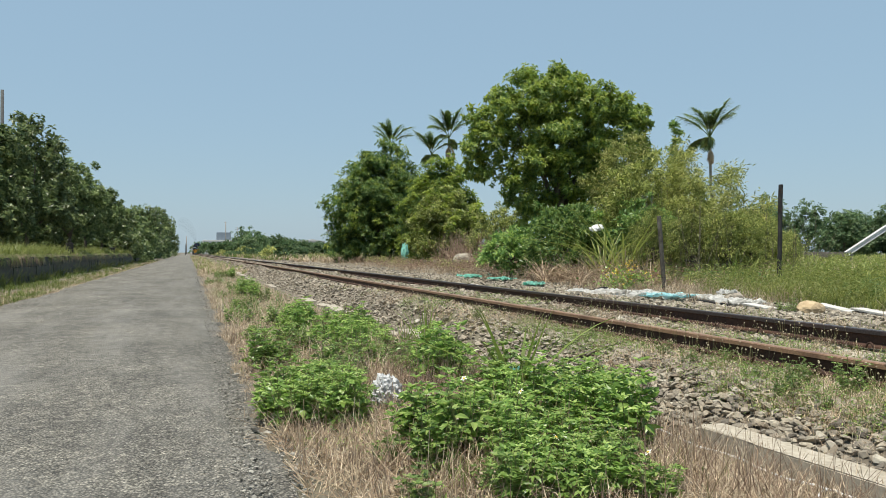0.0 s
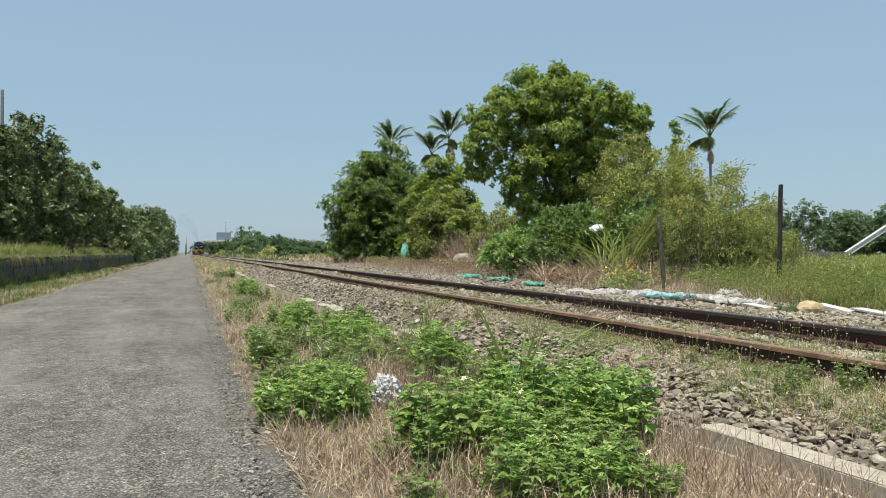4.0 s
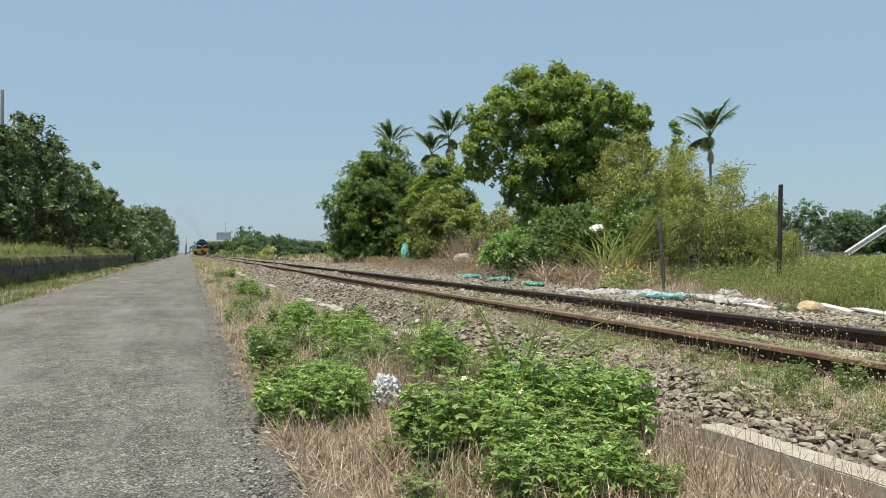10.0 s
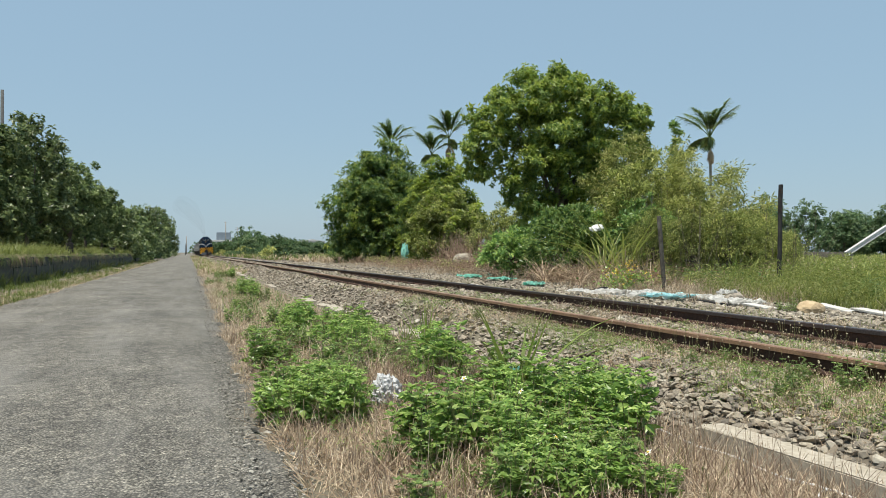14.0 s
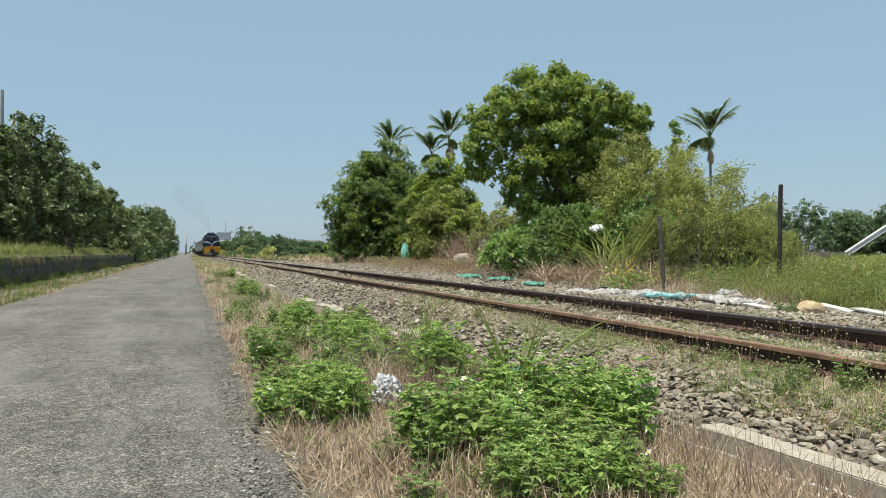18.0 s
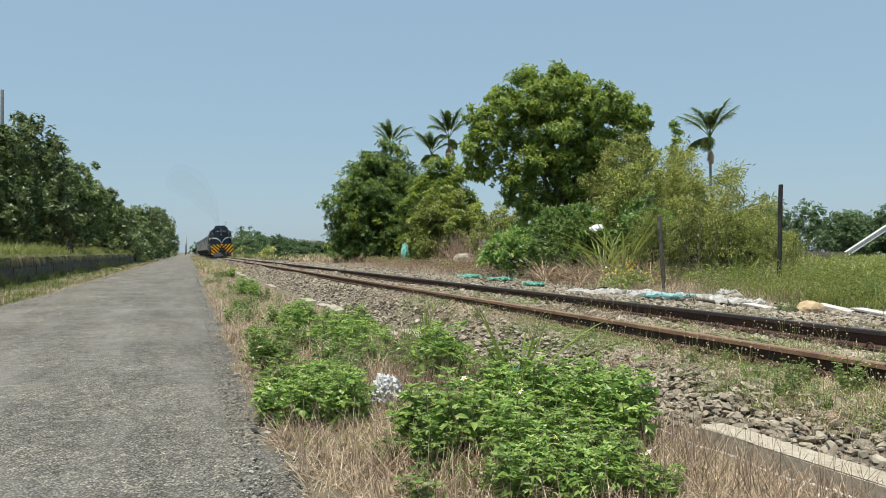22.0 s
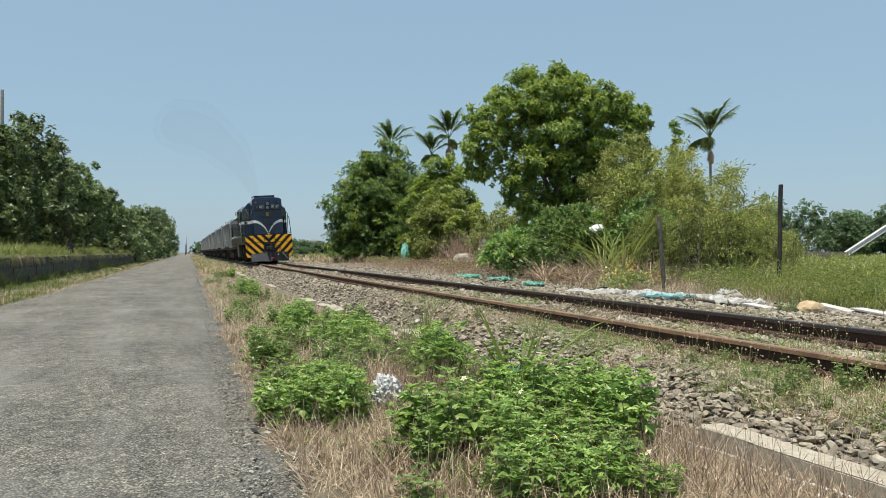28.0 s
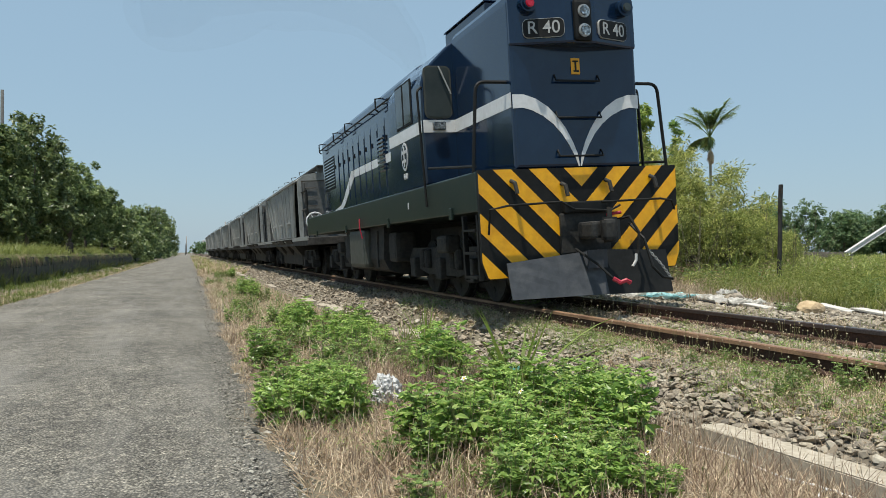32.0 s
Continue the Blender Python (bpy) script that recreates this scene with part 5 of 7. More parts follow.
def seedheads(name, region, count, seed, h=(0.1, 0.26)):
    """Wiry stems, each with a pale fluffy head."""
    g = np.random.default_rng(seed)
    x0, x1, y0, y1 = region
    x, y = g.uniform(x0, x1, count), y0 * (y1 / y0) ** g.random(count)
    keep = np.array([noise.noise((a * 1.3, b * 0.9, seed)) > -0.12 for a, b in zip(x, y)], bool)
    x, y = x[keep], y[keep]
    n = len(x)
    L = g.uniform(*h, n)
    a, t = g.uniform(0, 6.28, n), np.abs(g.normal(0, 0.3, n))
    along = np.stack([np.cos(a) * t, np.sin(a) * t, np.ones(n)], 1)
    along /= np.linalg.norm(along, axis=1, keepdims=True)
    rot = axes(along, g.normal(size=(n, 3))) * L[:, None, None]
    rot[:, :, 0] *= (0.0016 / L)[:, None]
    rot[:, :, 2] *= (0.0016 / L)[:, None]
    base = np.stack([x, y, land(x, y)], 1)
    tv = [(1, 0, 0), (-0.5, 0, 0.87), (-0.5, 0, -0.87), (0.6, 1, 0), (-0.3, 1, 0.5), (-0.3, 1, -0.5)]
    tf = [(0, 1, 4), (0, 4, 3), (1, 2, 5), (1, 5, 4), (2, 0, 3), (2, 3, 5)]
    v, f = spread(tv, tf, rot, base)
    tagged(new(name + "_stems", mesh_np(name + "_stems", v, f, M["stem"])), "wiry stems of seeding weeds by the rails", "weeds", kind="stuff")
    bm = bmesh.new()
    bmesh.ops.create_icosphere(bm, subdivisions=1, radius=1)
    hv, hf = np.array([q.co[:] for q in bm.verts]), np.array([[q.index for q in p.verts] for p in bm.faces])
    bm.free()
    s = g.uniform(0.004, 0.008, n)
    v, f = spread(hv, hf, random_turns(n, g) * s[:, None, None], base + along * L[:, None])
    tagged(new(name + "_heads", mesh_np(name + "_heads", v, f, M["seed_fluff"])), "pale fluffy seed heads by the rails", "weeds", kind="stuff")


M["seed_fluff"] = surface("seed_fluff", (0.36, 0.29, 0.19), (0.52, 0.44, 0.31), (0.3, 0.22, 0.13), 80, 9, 0.95)
seedheads("seeding_weeds", (3.5, 5.7, 2.6, 9.5), 1500, 801)
seedheads("verge_seeds", (0.7, 2.9, 2.6, 4.6), 60, 802, (0.15, 0.35))

# ---------------------------------------------------------------- litter and loose things


def crumple(name, at, size, mat, label, category, seed, sub=3, rough=0.2, turn=0, freq=1.3):
    """A crumpled or broken lump of the given half-sizes resting at a place."""
    bm = bmesh.new()
    bmesh.ops.create_icosphere(bm, subdivisions=sub, radius=1)
    for v in bm.verts:
        n = v.co.normalized()
        k = 1 + rough * noise.noise(n * freq + Vector((seed, 0, 0))) + rough * 0.5 * noise.noise(n * freq * 2.7 + Vector((0, seed, 0)))
        v.co = Vector((n.x * size[0], n.y * size[1], n.z * size[2])) * k
    low = min(v.co.z for v in bm.verts)
    for v in bm.verts:
        v.co.z -= low * 0.85
    me = bpy.data.meshes.new(name)
    bm.to_mesh(me)
    bm.free()
    me.materials.append(mat)
    ob = new(name, me)
    ob.matrix_basis = pose(at[0], at[1], at[2], 0, 0, turn)
    return tagged(ob, label, category)


def sheet(name, at, half, mat, label, category, seed, turn=0, wave=0.06, tilt=0, thick=0.012, n=24):
    """A rumpled sheet lying on the ground, with ragged edges."""
    bm = bmesh.new()
    grid = []
    for i in range(n + 1):
        row = []
        for j in range(n + 1):
            u, w = 2 * i / n - 1, 2 * j / n - 1
            e = 1 + 0.22 * noise.noise((u * 2.3 + seed, w * 2.3, 1.0))
            row.append(bm.verts.new((u * half[0] * e, w * half[1] * e, wave * (1 + 1.3 * noise.noise((u * 2 + seed, w * 2.4, 3))) + wave * 0.6 * noise.noise((u * 6, w * 6 + seed, 5)) + wave * 0.4 * noise.noise((u * 13, w * 13 + seed, 9)))))
        grid.append(row)
    for i in range(n):
        for j in range(n):
            bm.faces.new((grid[i][j], grid[i + 1][j], grid[i + 1][j + 1], grid[i][j + 1]))
    bmesh.ops.solidify(bm, geom=bm.faces[:], thickness=thick)
    me = bpy.data.meshes.new(name)
    bm.to_mesh(me)
    bm.free()
    me.materials.append(mat)
    ob = new(name, me)
    ob.matrix_basis = pose(at[0], at[1], at[2], 0, tilt, turn)
    return tagged(ob, label, category)


def on(x, y, up=0.0):
    return (x, y, gz(x, y) + up)


crumple("plastic_bag", on(1.36, 5.36, 0.0), (0.108, 0.09, 0.125), M["plastic_bag"], "crumpled white plastic bag caught in weeds", "plastic bag", 3, 5, 0.34, 0, 2.9)
crumple("boulder", on(13.1, 35.9), (0.62, 0.4, 0.36), M["boulder"], "pale weathered boulder beside dry brush", "rock", 5)
crumple("boulder", on(8.31, 10.12), (0.15, 0.15, 0.11), M["boulder"], "rounded pale rock beside the litter", "rock", 7)
crumple("boulder", on(7.72, 7.95), (0.19, 0.14, 0.10), M["sandstone"], "tan sandstone rock beside the track", "rock", 9)
crumple("boulder", on(8.05, 8.7), (0.09, 0.08, 0.05), M["boulder"], "small grey rock beside the track", "rock", 11)
SHEETS = [(6.95, 12.1, 0.55, 0.14), (7.5, 12.5, 0.5, 0.16), (8.0, 12.7, 0.42, 0.25), (7.9, 11.9, 0.4, 0.16), (8.15, 10.95, 0.5, 0.13), (8.3, 10.25, 0.3, 0.24), (8.0, 9.6, 0.35, 0.12), (7.3, 11.7, 0.35, 0.14)]
for k, (x, y, a, b) in enumerate(SHEETS):
    sheet("plastic_sheet", on(x, y, 0.03), (a, b), M["sheet_white"], "rumpled dirty white plastic sheeting on the ballast", "plastic sheet", 20 + k, -52 + 20 * math.sin(k * 2.0), 0.06, 0, 0.02)
sheet("teal_cloth", on(7.85, 11.25, 0.07), (0.25, 0.48), M["cloth_teal"], "rumpled pale teal cloth over white sheeting", "cloth", 31, 32, 0.045)
sheet("white_cloth", on(8.26, 10.2, 0.15), (0.10, 0.16), M["sheet_white"], "dirty white cloth draped over a rock", "cloth", 37, 20, 0.05)
for k, (x, y, a, b, m) in enumerate([(8.36, 22.0, 0.5, 0.35, "net_green"), (8.1, 19.2, 0.35, 0.3, "net_green"), (7.8, 16.5, 0.45, 0.25, "net_green"), (3.02, 6.75, 0.13, 0.09, "net_green"), (7.9, 21.0, 0.3, 0.2, "net_green")]):
    sheet("green_netting", on(x, y, 0.04), (a, b), M[m], "scrap of torn green netting on the ballast", "netting", 41 + k, 30 * k, 0.05)
for k, (x, y) in enumerate([(7.45, 13.4), (7.95, 13.6)]):
    crumple("rubbish_bag", on(x, y), (0.12, 0.10, 0.07), M["post_black"], "small black rubbish bag among sheeting", "rubbish bag", 51 + k, 3, 0.5)
hs = tube([on(8.2, 11.0, 0.03), on(8.05, 10.6, 0.04), on(7.95, 10.1, 0.03), on(7.8, 9.6, 0.03)], [0.02] * 4, 8)
tagged(new("rubber_hose", mesh_np("rubber_hose", *hs, M["post_black"], True)), "black rubber hose lying over the sheeting", "hose")
for k, (x0, y0, x1, y1) in enumerate([(8.75, 8.85, 8.3, 7.75), (8.35, 7.8, 8.0, 6.6), (6.5, 11.75, 7.4, 12.35), (8.4, 11.1, 8.1, 9.75), (7.95, 9.4, 7.78, 8.7)]):
    d = math.degrees(math.atan2(y1 - y0, x1 - x0))
    L = math.hypot(x1 - x0, y1 - y0)
    bm = block(-L / 2, L / 2, -0.09, 0.09, 0, 0.028, bevel=0.006)
    me = bpy.data.meshes.new("plank")
    bm.to_mesh(me)
    bm.free()
    me.materials.append(M["plank_white"])
    ob = tagged(new("plank", me), "white painted plank lying beside the track", "plank")
    ob.matrix_basis = pose((x0 + x1) / 2, (y0 + y1) / 2, gz((x0 + x1) / 2, (y0 + y1) / 2) + 0.03, 0, 2, d)


def post(at, h, w, mat, label, lean=(0, 0), wires=False, seed=1):
    ob = tagged(new("fence_post"), label, "post")
    ob.matrix_basis = pose(*at, lean[1], lean[0], 20)
    bm = block(-w / 2, w / 2, -w / 2, w / 2, -0.2, h, bevel=w * 0.12)
    bmesh.ops.subdivide_edges(bm, edges=[e for e in bm.edges if abs(e.verts[0].co.z - e.verts[1].co.z) > h * 0.5], cuts=7)
    for v in bm.verts:
        v.co.x += 0.012 * noise.noise((v.co.z * 2, seed, 0))
        v.co.y += 0.012 * noise.noise((v.co.z * 2, 0, seed))
    part("shaft", bm, mat, ob)
    if wires:
        for z in (h * 0.72, h * 0.9):
            part("wire_wrap", rod([(w * 0.62 * math.cos(t * 0.9), w * 0.62 * math.sin(t * 0.9), z + 0.008 * t) for t in range(15)], 0.006, 5), M["rust"], ob, "rusty wire wound round the post")
    return ob


post(on(11.75, 12.93), 2.12, 0.07, M["post_black"], "tall charred black fence post in the reeds", (1.8, 0), True, 3)
post(on(9.77, 14.13), 1.60, 0.07, M["post_brown"], "weathered bark-covered fence post among shrubs", (-7, 0), False, 5)
ob = tagged(new("net_bundle"), "teal netting wrapped round a short stake", "netting")
ob.matrix_basis = pose(*on(13.0, 46.5))
part("stake", rod([(0, 0, -0.1), (0.02, 0, 1.5)], 0.04), M["wood_grey"], ob)
nb = crumple("netting", (0, 0, 0.15), (0.22, 0.2, 0.62), M["net_green"], "teal netting", "netting", 61, 3, 0.4)
nb.parent = ob
del nb["category"]

# yellow-green strap-leaved plants, dry arching leaves
tuft(10.7, 17.2, 34, 2.5, 0.055, 611, M["reed"], "yellow-green plant with long strap leaves", 0.35, "strap_leaf_plant", 0.4)
tuft(10.2, 17.4, 26, 2.1, 0.055, 612, M["reed"], "yellow-green plant with long strap leaves", 0.35, "strap_leaf_plant", 0.4)
for k, (x, y) in enumerate([(9.6, 17.9), (9.9, 17.3), (10.2, 18.2), (9.2, 18.9), (10.6, 17.6), (8.9, 18.2), (9.3, 17.0), (10.5, 15.8)]):
    tuft(x, y, 24, 0.95, 0.026, 620 + k, M["straw"], "arching dry bleached leaves at the foot of shrubs", 0.5, "dry_leaf_clump", 0.5)
sk = crumple("white_sack", (10.51, 18.31, 1.78), (0.23, 0.15, 0.08), M["plastic_white"], "white plastic sack caught on bare stems", "plastic sack", 71, 4, 0.32, 20, 1.5)
sk.matrix_basis = sk.matrix_basis @ pose(0, 0, 0, 10, -14, 0)
part("bare_stem", rod([(0, 0.1, 0.03), (0.05, 0.3, -0.6), (0.02, 0.4, -1.5)], 0.008, 5), M["bark"], sk, "thin bare stem")
crumple("white_sack", on(10.1, 17.0), (0.1, 0.1, 0.13), M["sheet_white"], "small pale sack in dry grass", "plastic sack", 73, 3, 0.4)

# yellow-flowered shrub
gy = np.random.default_rng(77)
n = 150
loc = np.stack([gy.normal(9.45, 0.28, n), gy.normal(15.1, 0.28, n), 0.42 + gy.normal(0.32, 0.14, n)], 1)
fr = axes(gy.normal(size=(n, 3)), gy.normal(size=(n, 3)) + np.array([0, 0, 1.0])) * 0.042
v, f = spread(KITE_V, KITE_F, fr, loc)
fs = tagged(new("flowering_shrub"), "low shrub with yellow blossoms", "shrub")
child("blossoms", mesh_np("blossoms", v, f, M["pollen"]), fs, "yellow blossoms")
n = 520
loc = np.stack([gy.normal(9.45, 0.32, n), gy.normal(15.15, 0.28, n), 0.40 + np.abs(gy.normal(0.1, 0.16, n))], 1)
fr = axes(gy.normal(size=(n, 3)), gy.normal(size=(n, 3)) + np.array([0, 0, 1.0])) * 0.07
v, f = spread(KITE_V, KITE_F, fr, loc)
child("foliage", mesh_np("foliage", v, f, M["leaf_weed"]), fs)

# white steel beam propped up in the field
bt = tagged(new("steel_beam"), "white painted steel beam propped at a slant in the field", "beam")
a, b = Vector((18.04, 17.17, 1.1)), Vector((20.2, 16.45, 2.59))
d = (b - a).normalized()
turn = d.to_track_quat("Y", "Z").to_matrix().to_4x4()
turn.translation = a
L = (b - a).length
for x0, x1, z0, z1, nm in ((-0.07, 0.07, 0.0, 0.02, "flange"), (-0.07, 0.07, 0.11, 0.13, "flange"), (-0.015, 0.015, 0.02, 0.11, "web")):
    c = part(nm, block(x0, x1, 0, L, z0, z1), M["steel_white"], bt)
    c.matrix_basis = turn
for k in range(2):
    q = a + d * (L * (0.05 + 0.9 * k))
    part("prop", rod([(q.x, q.y, gz(q.x, q.y) - 0.1), (q.x, q.y, q.z + 0.02)], 0.05), M["wood_grey"], bt)

# low grey wall and earth bank across the field
M["far_wall"] = surface("far_wall", (0.30, 0.29, 0.27), (0.42, 0.41, 0.38), (0.2, 0.2, 0.18), 3, 0.4, 0.9)
M["bank_wall"] = surface("bank_wall", (0.12, 0.105, 0.085), (0.2, 0.18, 0.15), (0.09, 0.09, 0.06), 3, 0.6, 0.95)
fw = tagged(new("wall_field"), "low brown stone wall across the field", "wall", kind="structure")
c = part("wall_body", block(-2.6, 2.6, -0.1, 0.1, -1.2, 0.1, bevel=0.02), M["bank_wall"], fw)
fw.matrix_basis = pose(67.0, 67.23, 1.89, 0, 0, -25) @ pose(0, 0, -0.75)

# ---------------------------------------------------------------- along the lane, left
def pole(at, h, r, mat, label, arms=0, name="utility_pole"):
    ob = tagged(new(name), label, "pole")
    ob.matrix_basis = pose(*at)
    v, f = tube([(0, 0, -0.3), (0, 0, h * 0.5), (0, 0, h)], [r, r * 0.85, r * 0.7], 10)
    child("shaft", mesh_np("shaft", v, f, mat, True), ob)
    for k in range(arms):
        c = part("crossarm", block(-0.9, 0.9, -0.05, 0.05, h - 0.5 - 0.7 * k, h - 0.4 - 0.7 * k), M["wood_grey"], ob)
        for x in (-0.8, 0, 0.8):
            part("insulator", rod([(x, 0, h - 0.4 - 0.7 * k), (x, 0, h - 0.22 - 0.7 * k)], 0.05, 6), M["plastic_white"], c)
    return ob


pole((-13.9, 67.9, 1.0), 13.0, 0.17, M["pole_grey"], "grey concrete utility pole behind orchard trees")
for x, y, h in ((-5.75, 43, 0.7), (-5.75, 66, 0.6), (-5.8, 92, 0.9)):
    post((x, y, gz(x, y)), h, 0.32, M["post_black"], "stubby dark post on top of the wall")
shed = tagged(new("shed"), "small pale metal shed behind orchard trees", "shed")
shed.matrix_basis = pose(-13.5, 66, 1.0)
part("walls", block(-2, 2, -2, 2, 0, 1.9), M["far_wall"], shed)
rb = bmesh.new()
extrude_y(rb, [(-2.2, 1.88), (2.2, 1.88), (0, 2.7)], -2.2, 2.2)
bmesh.ops.recalc_face_normals(rb, faces=rb.faces)
part("roof", rb, M["steel_white"], shed)

# ---------------------------------------------------------------- the distance
M["factory"] = surface("factory", (0.50, 0.52, 0.53), (0.60, 0.62, 0.63), (0.4, 0.42, 0.43), 0.5, 0.1, 0.7, relief=0.0)
M["factory_dark"] = surface("factory_dark", (0.16, 0.20, 0.24), (0.20, 0.24, 0.28), (0.12, 0.15, 0.18), 0.5, 0.1, 0.7, relief=0.0)
fb = tagged(new("factory_building"), "long white factory shed with a grey rooftop tower", "building")
fb.matrix_basis = pose(16.8, 437, 0.3)
part("wall", block(-9.0, 8.3, -8, 8, 0, 6.6), M["factory"], fb)
part("roof", block(-9.3, 8.6, -8.3, 8.3, 6.6, 7.6, bevel=0.2), M["steel_white"], fb)
part("tower", block(-2.0, 5.3, -4, 4, 7.6, 11.8), M["factory_dark"], fb, "blue-grey rooftop tower")
for k in range(7):
    part("window", block(-8.0 + 2.3 * k, -6.6 + 2.3 * k, -8.05, -7.95, 3.0, 4.4), M["factory_dark"], fb)
for x0, y0, wd, h in ((72.0, 474, 16, 7.8), (88.0, 468, 12, 7.6), (60.0, 500, 12, 8.0)):
    b2 = tagged(new("warehouse"), "distant pale warehouse behind trees", "building")
    b2.matrix_basis = pose(x0, y0, 0.2)
    part("wall", block(-wd / 2, wd / 2, -6, 6, 0, h), M["factory"], b2)
    rr = extrude_y(bmesh.new(), [(-wd / 2 - 0.5, h), (wd / 2 + 0.5, h), (0, h + 1.3)], -6.3, 6.3)
    bmesh.ops.recalc_face_normals(rr, faces=rr.faces)
    part("roof", rr, M["steel_white"], b2)
    for k in range(4):
        part("window", block(-wd / 2 + 1 + k * wd / 4, -wd / 2 + 2.4 + k * wd / 4, -6.06, -5.96, 2.5, 4.2), M["factory_dark"], b2)
pole((17.99, 400, 0.3), 16.5, 0.28, M["wood_grey"], "tall slim pole near the factory", 1)
pole((18.3, 310, 0.3), 11.0, 0.14, M["wood_grey"], "wooden utility pole beyond the fields", 2)
pole((60.5, 300, 0.3), 11.0, 0.14, M["wood_grey"], "wooden utility pole beyond the fields", 2)
pole((-1.2, 640, 0.2), 14.0, 0.4, M["wood_grey"], "slender grey chimney at the end of the lane", 0, "chimney")
pole((0.9, 205, 0.2), 2.0, 0.10, M["plastic_white"], "short white marker post beside the lane", 0, "marker_post")
pole((-1.1, 330, 0.2), 4.6, 0.16, M["pole_grey"], "dark signal post at the end of the lane", 0, "signal_post")
# bushes at the far end of the track
FARB = [(6.5, 300, 4, 4.5), (9, 285, 4, 4.6), (12, 262, 4, 5.0), (4, 330, 4, 5), (10.5, 240, 3, 3.6), (14, 232, 3.5, 4.0), (8.4, 262, 2.5, 3.2)]
for k, (x, y, r, h) in enumerate(FARB):
    gg = np.random.default_rng(300 + k)
    tree("distant_bush", (x, y, gz(x, y)), 0.6, 0.1, lumps_dome(gg, r, r * 0.8, -0.2, h, 9), 2200, 0.55, 0.6, M["leaf_far_haze"], "distant green bush beside the railway", 320 + k, "shrub", limbs=3)


# broken asphalt, grit and straw along the edge of the lane
def build_grit():
    g, r = np.random.default_rng(91), random.Random(91)
    temps = [stone_template(r, 0.5, 8) for _ in range(5)]
    pieces = []
    for (n, x0, x1, y0, y1, s0, s1) in ((6500, 0.25, 0.95, 2.6, 14, 0.003, 0.013), (1800, 0.35, 0.85, 2.5, 4.6, 0.003, 0.010), (170, 0.3, 0.75, 2.6, 10, 0.010, 0.022), (1500, -3.9, 0.4, 2.6, 14, 0.003, 0.008), (9000, -3.8, 0.5, 3.5, 11, 0.0035, 0.0085), (500, 0.3, 0.7, 14, 40, 0.012, 0.03), (260, -4.1, -3.5, 14, 50, 0.008, 0.02)):
        x, y, s = g.uniform(x0, x1, n), y0 * (y1 / y0) ** g.random(n), g.uniform(s0, s1, n)
        z = np.where((x > -3.85) & (x < 0.42), 0.012, land(x, y)) + s * 0.2
        pick = g.integers(0, 5, n)
        for k in range(5):
            m = pick == k
            c = m.sum()
            a = g.uniform(0, 6.28, c)
            rot = axes(np.stack([np.cos(a), np.sin(a), 0 * a], 1), g.normal(0, 0.2, (c, 3)) + np.array([0, 0, 1.0])) * s[m][:, None, None]
            pieces.append(spread(*temps[k], rot, np.stack([x[m], y[m], z[m]], 1)))
    v, f = stack(pieces)
    tagged(new("road_grit", mesh_np("road_grit", v, f, M["grit"])), "loose grey grit and crumbled asphalt on the lane", "grit", kind="stuff")
    for x, y, s in ((0.42, 5.2, 0.07), (0.50, 5.1, 0.035), (0.34, 5.3, 0.03), (0.44, 7.6, 0.05), (0.46, 9.3, 0.045), (0.42, 11.0, 0.05), (0.52, 4.5, 0.03), (0.6, 4.1, 0.03)):
        v, f = temps[r.randrange(5)]
        ob = tagged(new("asphalt_fragment", mesh_np("asphalt_fragment", v * np.array([s, s, s * 0.45]), f, M["grit"])), "broken flat piece of grey asphalt", "fragment")
        ob.matrix_basis = pose(x, y, 0.012 + s * 0.25, 0, 8, r.uniform(0, 360))


M["grit"] = stone_material("grit", [(0.0, (0.08, 0.076, 0.066)), (0.5, (0.21, 0.20, 0.178)), (1.0, (0.40, 0.385, 0.34))])
build_grit()

# wispy upright shoots above the shrubs
SHOOTS = [(12.9, 18.6, 3.6), (13.5, 18.2, 3.2), (14.3, 18.6, 3.3), (13.2, 19.6, 4.2), (14.4, 17.6, 2.2), (12.0, 18.9, 3.7), (12.5, 17.6, 2.9), (13.9, 20.4, 3.9)]
for k, (x, y, h) in enumerate(SHOOTS):
    gg = np.random.default_rng(900 + k)
    lum = [(gg.normal(0, 0.14) + 0.1 * q, gg.normal(0, 0.14), h * (0.25 + 0.075 * q), 0.26, 0.26, 0.3) for q in range(10)]
    tree("shrub_shoots", (x, y, gz(x, y)), h * 0.55, 0.012, lum, 1300, 0.16, 0.2, M["leaf_scrub"], "wispy upright shoots with narrow yellow-green leaves", 910 + k, "shrub", limbs=6, droop=0.5, clumps=14, spread_r=0.5)

# low scrub beside the track, far off
gg = np.random.default_rng(950)
for k in range(22):
    y = 66 * (210 / 66) ** gg.random()
    x = float(track_x(y)) + gg.uniform(3.2, 5) + gg.random() * 0.05 * y
    r, h = gg.uniform(1.2, 2.4), gg.uniform(0.9, 2.0)
    tree("scrub_bush", (x, y, gz(x, y)), 0.3, 0.05, lumps_dome(gg, r, r, -0.1, h, 7), 900, 0.3, 0.5, M["leaf_far_haze"] if k % 3 else M["leaf_scrub"], "low scrubby bush beside the railway", 960 + k, "shrub", limbs=2)

